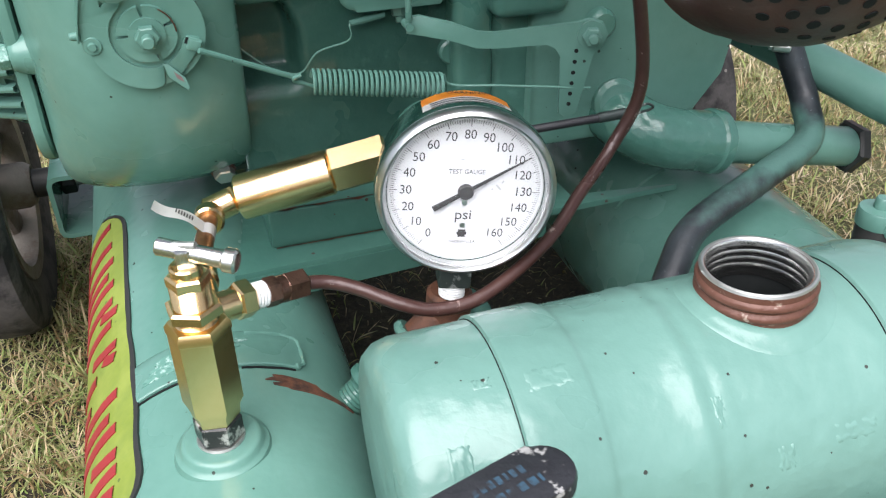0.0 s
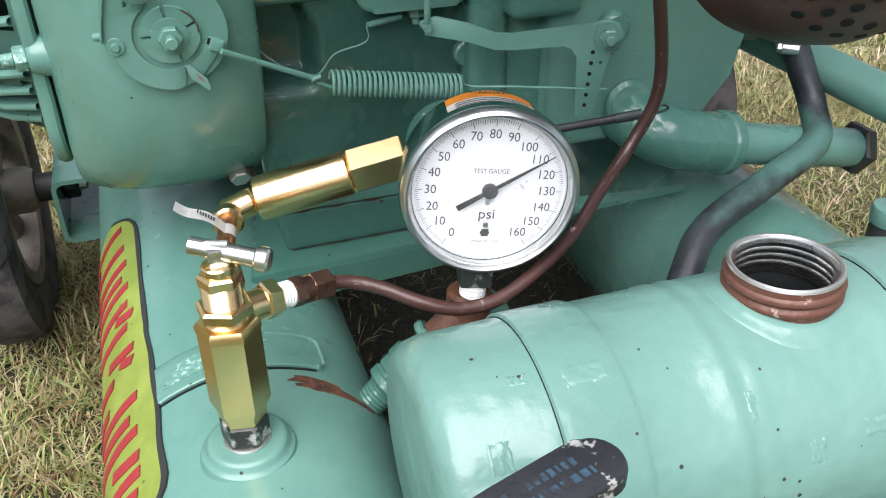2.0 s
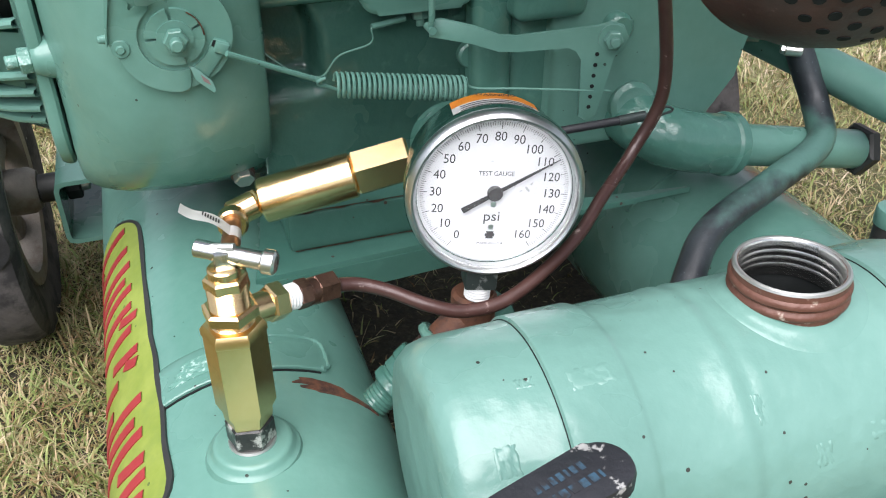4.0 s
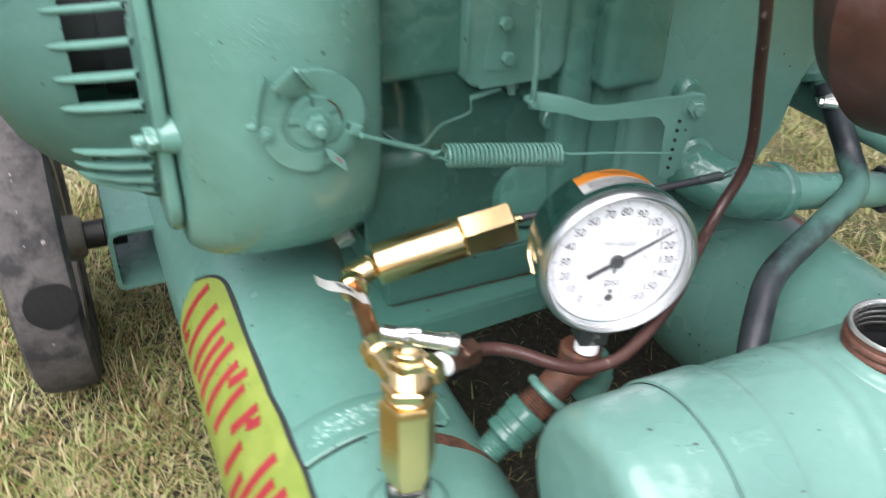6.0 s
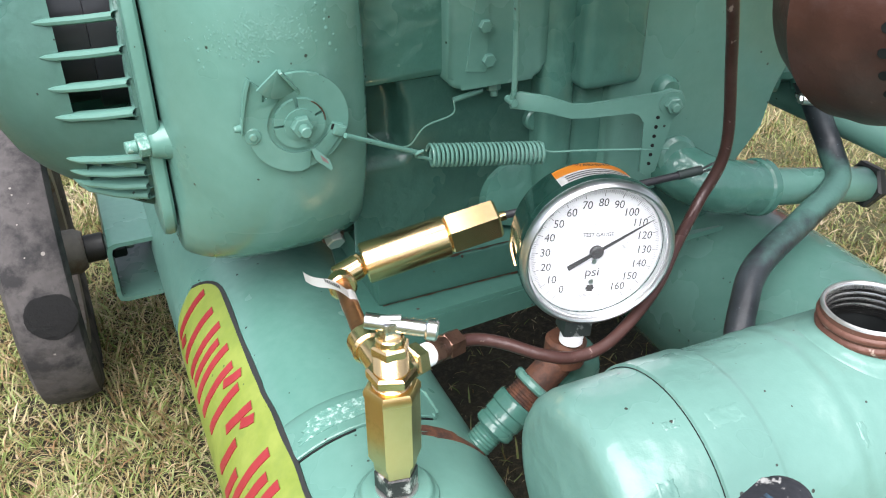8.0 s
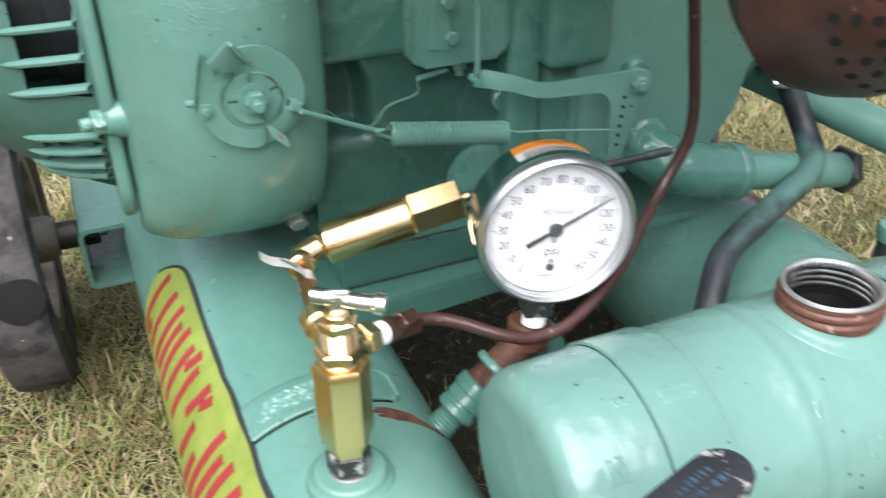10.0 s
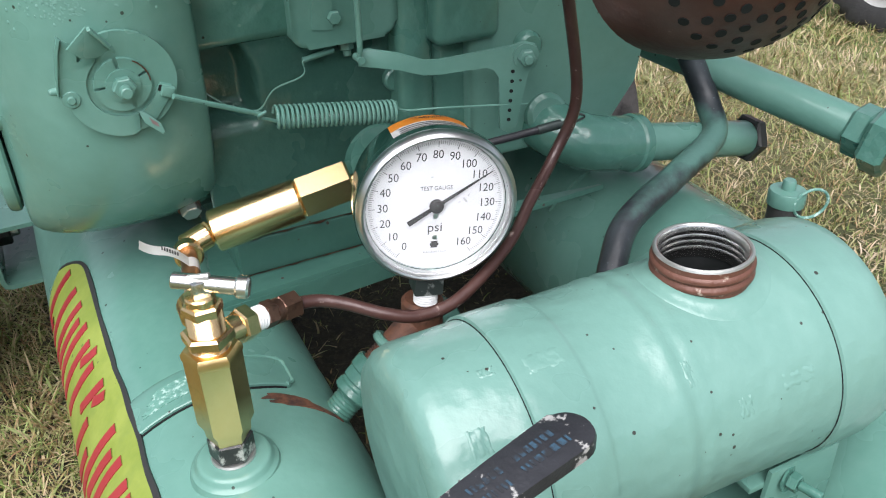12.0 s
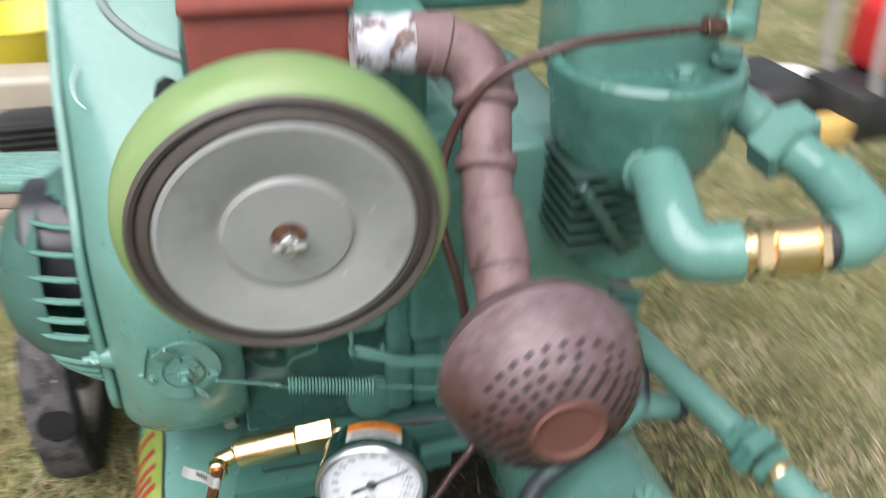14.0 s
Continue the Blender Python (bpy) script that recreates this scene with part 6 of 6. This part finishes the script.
box(bm, (0.03, 0.80, 0.92), (0.46, 1.1, 1.10), 0.02, segs=3)
part("cylinder_head", bm, green_rough, eng)

# ---- compressor pump ----
pu = thing("compressor_pump", "green-painted cast-iron compressor pump with cooling fins", "compressor pump", (0.52, 0.66, 0.72))
PC = Vector((0.540, 0.645, -0.012))
bm = bmesh.new()
lathe(bm, [(0, 0.66), (0.066, 0.66), (0.066, 0.775), (0.088, 0.80), (0.103, 0.83), (0.108, 0.880), (0.112, 0.888), (0.112, 0.916), (0.108, 0.921), (0.099, 0.921), (0.095, 0.914), (0.092, 0.907), (0, 0.905)], PC, Z3, 64)
part("cylinder", bm, green_rough, pu)
for k in range(7):
    bm = bmesh.new()
    z = 0.700 + 0.016 * k
    box(bm, (PC.x - 0.105, PC.y - 0.070, z), (PC.x - 0.01, PC.y + 0.08, z + 0.004), 0.0015)
    part("fin", bm, shaded_oily_green, pu, "cooling fin coloured dark for oil and shade")
bm = bmesh.new()
rod(bm, (PC.x - 0.105, PC.y - 0.085, 0.80), (PC.x - 0.045, PC.y - 0.095, 0.712), 0.008, seg=14, bevel=0.002)
part("tie_rod", bm, shaded_oily_green, pu, "dark tie rod")
bm = bmesh.new()
box(bm, (PC.x - 0.085, PC.y - 0.012, 0.855), (PC.x + 0.095, PC.y + 0.15, 1.06), 0.03, segs=4)
part("head", bm, green, pu)
bm = bmesh.new()
bolt(bm, (PC.x + 0.005, PC.y - 0.075, 0.908), Z3, 0.02, 0.013)
part("head_bolt", bm, green, pu)
bm = bmesh.new()
bolt(bm, (PC.x + 0.085, PC.y - 0.03, 0.908), Z3, 0.024, 0.013)
part("head_bolt", bm, green, pu)
bm = bmesh.new()
rod(bm, (0.58, 0.575, 0.962), (0.615, 0.582, 0.962), 0.013, seg=18, bevel=0.002)
rod(bm, (0.612, 0.582, 0.945), (0.614, 0.59, 1.02), 0.014, seg=18, bevel=0.002)
part("line_elbow", bm, green, pu)
bm = bmesh.new()
lathe(bm, [(0, 0), (0.06, 0.0), (0.065, 0.01), (0.065, 0.05), (0, 0.055)], (0.70, 0.66, 1.03), (0.3, -0.6, 0.4), 36)
part("intake_cap", bm, green, pu)
# outlet elbow, brass union, return pipe
op = thing("outlet_pipe", "green iron outlet elbows joined by a brass union", "pipe", (0.58, 0.45, 0.76))
bm = bmesh.new()
sweep(bm, [(0.522, 0.572, 0.815), (0.515, 0.53, 0.81), (0.506, 0.49, 0.80), (0.504, 0.462, 0.786), (0.514, 0.445, 0.776), (0.534, 0.438, 0.775), (0.556, 0.433, 0.777)], 0.0315, 26)
rod(bm, (0.522, 0.575, 0.815), (0.518, 0.548, 0.8125), 0.037, seg=28, bevel=0.003)
part("elbow", bm, green, op)
bm = bmesh.new()
rod(bm, (0.554, 0.4335, 0.777), (0.568, 0.431, 0.778), 0.0265, seg=28)
hexnut(bm, (0.566, 0.431, 0.778), (0.586, 0.427, 0.779), 0.056)
rod(bm, (0.585, 0.427, 0.779), (0.628, 0.419, 0.782), 0.030, seg=32, bevel=0.002)
hexnut(bm, (0.626, 0.419, 0.782), (0.640, 0.417, 0.783), 0.056)
part("brass_union", bm, brass, op, "brass union")
bm = bmesh.new()
rod(bm, (0.638, 0.417, 0.783), (0.652, 0.415, 0.784), 0.025, seg=24)
part("nipple", bm, dull_black, op)
bm = bmesh.new()
sweep(bm, [(0.648, 0.416, 0.784), (0.675, 0.414, 0.786), (0.700, 0.43, 0.792), (0.704, 0.46, 0.80), (0.700, 0.50, 0.812)], 0.0305, 24)
part("elbow", bm, green, op)
bm = bmesh.new()
rod(bm, (0.701, 0.49, 0.809), (0.640, 0.68, 0.86), 0.0255, seg=26)
hexnut(bm, (0.685, 0.54, 0.823), (0.672, 0.58, 0.834), 0.074)
part("pipe", bm, green, op)

# ---- wheels and axle bracket ----
def wheel(cu, name_label):
    w = thing("wheel", name_label, "wheel", (cu, 1.15, 0.0), "compressor wheels")
    c = (cu, 1.15, 0.203)
    bm = bmesh.new()
    lathe(bm, [(0.128, -0.030), (0.150, -0.037), (0.185, -0.040), (0.198, -0.034), (0.203, -0.018), (0.2035, 0.0), (0.203, 0.018), (0.198, 0.034), (0.185, 0.040), (0.150, 0.037), (0.128, 0.030)], c, (1, 0, 0), 80)
    part("tyre", bm, tyre_mat, w, "worn grey solid rubber tyre")
    bm = bmesh.new()
    lathe(bm, [(0.112, -0.032), (0.130, -0.034), (0.130, -0.026), (0.118, -0.010), (0.118, 0.010), (0.130, 0.026), (0.130, 0.034), (0.112, 0.032), (0.108, 0.0), (0.112, -0.032)], c, (1, 0, 0), 64)
    part("rim", bm, wheel_iron, w)
    bm = bmesh.new()
    lathe(bm, [(0, -0.055), (0.026, -0.055), (0.032, -0.045), (0.032, 0.045), (0.026, 0.055), (0, 0.055)], c, (1, 0, 0), 32)
    part("hub", bm, wheel_iron, w)
    for k in range(5):
        a = 2 * math.pi * k / 5 + 0.3
        d = Vector((0, math.cos(a), math.sin(a)))
        bm = bmesh.new()
        q0, q1 = Vector(c) + d * 0.028, Vector(c) + d * 0.116
        lathe(bm, [(0, 0), (0.026, 0), (0.019, 0.04), (0.024, 0.088), (0, 0.088)], q0, d, 12)
        bmesh.ops.scale(bm, vec=(0.55, 1, 1), verts=bm.verts, space=Matrix.Translation(-Vector(c)))
        part("spoke", bm, wheel_iron, w)
    return w


wa = wheel(-0.266, "worn solid rubber tyre with dark patch on a cast-iron wheel")
bm = bmesh.new()
k = 20
for i in range(1):
    cen = bm.verts.new((-0.258, 1.15 - 0.2042 * math.cos(radians(9)), 0.203 + 0.2042 * math.sin(radians(9))))
    ringv = []
    for j in range(k):
        t = 2 * math.pi * j / k
        a = radians(9 + 8.5 * math.sin(t) * (1 + 0.08 * math.sin(3 * t)))
        ringv.append(bm.verts.new((-0.258 + 0.030 * math.cos(t), 1.15 - 0.2045 * math.cos(a), 0.203 + 0.2045 * math.sin(a))))
    for j in range(k):
        bm.faces.new((cen, ringv[j], ringv[(j + 1) % k]))
bmesh.ops.solidify(bm, geom=bm.faces[:], thickness=0.002)
part("tread_patch", bm, tyre_dark, wa, "round black repair patch")
wb = wheel(0.735, "worn solid rubber tyre on a spoked cast-iron wheel")
ab = thing("axle_bracket", "green steel channel bracket carrying the axle", "bracket", (-0.15, 1.16, 0.10))
bm = bmesh.new()
slab(bm, [(0, 0.012), (0.003, 0.003), (0.012, 0), (0.09, 0), (0.09, 0.006), (0.014, 0.006), (0.0075, 0.0085), (0.006, 0.014), (0.006, 0.078), (0.008, 0.0835), (0.014, 0.086), (0.09, 0.086), (0.09, 0.092), (0.012, 0.092), (0.003, 0.089), (0, 0.080)], (-0.183, 1.27, 0.157), (1, 0, 0), (0, 0, 1), 0.205)
part("channel", bm, green, ab)
bm = bmesh.new()
rod(bm, (-0.262, 1.15, 0.203), (-0.160, 1.15, 0.203), 0.014, seg=20)
part("axle", bm, dull_black, ab)
bm = bmesh.new()
rod(bm, (0.60, 1.15, 0.203), (0.735, 1.15, 0.203), 0.014, seg=20)
part("axle", bm, dull_black, ab)
bm = bmesh.new()
rod(bm, (-0.160, 1.15, 0.203), (-0.146, 1.15, 0.203), 0.011, seg=18, bevel=0.002)
part("bracket_bolt", bm, zinc, ab, "zinc bolt end")
bm = bmesh.new()
hexnut(bm, (-0.177, 1.15, 0.203), (-0.157, 1.15, 0.203), 0.036)
rod(bm, (-0.212, 1.15, 0.203), (-0.184, 1.15, 0.203), 0.020, seg=20, bevel=0.002)
part("axle_nut", bm, dull_black, ab, "dark axle nut")

# ---- things standing further off on the lawn ----
def far_wheel(x, y, r, yaw, label):
    m = Matrix.Translation((x, y, ground_height(x, y) + r)) @ pose(0, 0, 0, 0, 90, yaw)
    w = thing("mower_wheel", label, "wheel", m=m)
    bm = bmesh.new()
    lathe(bm, [(r * 0.55, -r * 0.30), (r * 0.8, -r * 0.36), (r * 0.93, -r * 0.32), (r * 0.97, -r * 0.26), (r * 0.99, -r * 0.1), (r * 0.99, r * 0.1), (r * 0.97, r * 0.26), (r * 0.93, r * 0.32), (r * 0.8, r * 0.36), (r * 0.55, r * 0.30)], O3, Z3, 112)
    for v in bm.verts:
        q = math.hypot(v.co.x, v.co.y)
        step = int(math.atan2(v.co.y, v.co.x) / (2 * math.pi) * 112 + (14 if v.co.z > 0 else 12.0)) % 4
        if q > r * 0.9 and step < 2:
            v.co.x, v.co.y = v.co.x * 1.07, v.co.y * 1.07
    part("tyre", bm, tyre_dark, w)
    bm = bmesh.new()
    lathe(bm, [(0, -r * 0.1), (r * 0.2, -r * 0.12), (r * 0.22, -r * 0.2), (r * 0.45, -r * 0.22), (r * 0.56, -r * 0.3), (r * 0.56, r * 0.3), (r * 0.45, r * 0.22), (r * 0.22, r * 0.2), (r * 0.2, r * 0.12), (0, r * 0.1)], O3, Z3, 32)
    part("rim", bm, filter_grey, w, "pale grey pressed-steel rim")
    bm = bmesh.new()
    lathe(bm, [(0, -r * 0.30), (r * 0.10, -r * 0.30), (r * 0.14, -r * 0.26), (r * 0.16, -r * 0.12), (r * 0.16, r * 0.12), (r * 0.14, r * 0.26), (r * 0.10, r * 0.30), (0, r * 0.30)], O3, Z3, 20)
    part("hub", bm, dull_black, w, "dark greasy hub")
    for k in range(5):
        a = 2 * math.pi * k / 5
        for side_ in (-1, 1):
            bm = bmesh.new()
            c_, t_ = Vector((math.cos(a), math.sin(a), 0)), Vector((-math.sin(a), math.cos(a), 0))
            slab(bm, round_rect(r * 0.13, r * 0.20, r * 0.05, 3), c_ * r * 0.35 + Vector((0, 0, side_ * r * 0.2195)), c_, t_ * side_, r * 0.012)
            part("rim_slot", bm, void, w)
    return w


far_wheel(1.39, 2.00, 0.14, 40, "ribbed black tyre on a pale grey steel rim")
rm = thing("garden_machine", "red-bodied garden machine standing on the lawn", "machine", m=Matrix.Translation((1.50, 2.72, 0.05)) @ pose(0, 0, 0, 0, 0, 25))
bm = bmesh.new()
box(bm, (-0.14, -0.16, 0.16), (0.42, 0.16, 0.42), 0.06, segs=4)
part("hood", bm, red_far, rm, "red hood")
bm = bmesh.new()
box(bm, (-0.30, -0.14, 0.0), (0.42, 0.14, 0.17), 0.03)
part("chassis", bm, dull_black, rm, "black chassis")
for s in (-0.11, 0.11):
    bm = bmesh.new()
    sweep(bm, [(-0.20, s, 0.10), (-0.24, s, 0.30), (-0.26, s, 0.62)], 0.016, 10)
    part("upright", bm, grey_far, rm, "grey tubular upright")
bm = bmesh.new()
box(bm, (-0.52, 0.05, 0.0), (-0.25, 0.40, 0.14), 0.05, segs=4)
part("deck", bm, dull_black, rm, "black deck")
bm = bmesh.new()
box(bm, (-0.42, -0.13, 0.0), (-0.28, -0.03, 0.085), 0.012)
part("chute", bm, tan_far, rm, "tan plastic chute")
ws = thing("white_sheet", "crumpled white sheet lying on the grass", "sheet", m=Matrix.Translation((1.30, 2.95, 0.05)))
bm = bmesh.new()
g = bmesh.ops.create_grid(bm, x_segments=14, y_segments=10, size=0.2)["verts"]
for v in g:
    v.co.z = 0.02 + 0.03 * noise.noise(v.co * 9)
bmesh.ops.solidify(bm, geom=bm.faces[:], thickness=0.002)
part("sheet", bm, label_white, ws)
yb = thing("plastic_tub", "yellow plastic tub standing on the grass", "tub", m=Matrix.Translation((-1.50, 2.62, 0.0)))
bm = bmesh.new()
lathe(bm, [(0, 0), (0.16, 0), (0.20, 0.30), (0.21, 0.32), (0.19, 0.32), (0.18, 0.3), (0, 0.06)], O3, Z3, 40)
part("tub_body", bm, yellow_far, yb)
cb = thing("panel_box", "cream-coloured box standing on the grass", "box", m=Matrix.Translation((-1.36, 2.34, 0.0)) @ pose(0, 0, 0, 0, 0, 15))
bm = bmesh.new()
box(bm, (-0.13, -0.08, 0), (0.13, 0.08, 0.24), 0.03, segs=4)
part("box_body", bm, cream_far, cb)
kb = thing("small_engine", "black finned engine standing on the grass", "engine", m=Matrix.Translation((-1.24, 2.10, 0.0)) @ pose(0, 0, 0, 0, 0, 20))
for k in range(6):
    bm = bmesh.new()
    box(bm, (-0.10, -0.07, 0.05 + 0.024 * k), (0.10, 0.07, 0.062 + 0.024 * k), 0.003)
    part("fin", bm, dull_black, kb)
bm = bmesh.new()
box(bm, (-0.085, -0.06, 0.0), (0.085, 0.06, 0.20), 0.02)
part("block", bm, dull_black, kb)
bx = thing("timber_crate", "raw timber crate with green lid on the grass", "crate", m=Matrix.Translation((-1.08, 1.72, 0.0)) @ pose(0, 0, 0, 0, 0, 10))
for k in range(4):
    bm = bmesh.new()
    box(bm, (-0.14, -0.08, 0.01 + 0.045 * k), (0.14, 0.08, 0.051 + 0.045 * k), 0.004)
    part("plank", bm, wood_far, bx)
bm = bmesh.new()
box(bm, (-0.15, -0.09, 0.192), (0.15, 0.09, 0.225), 0.01)
part("lid", bm, green_light, bx, "pale green lid")
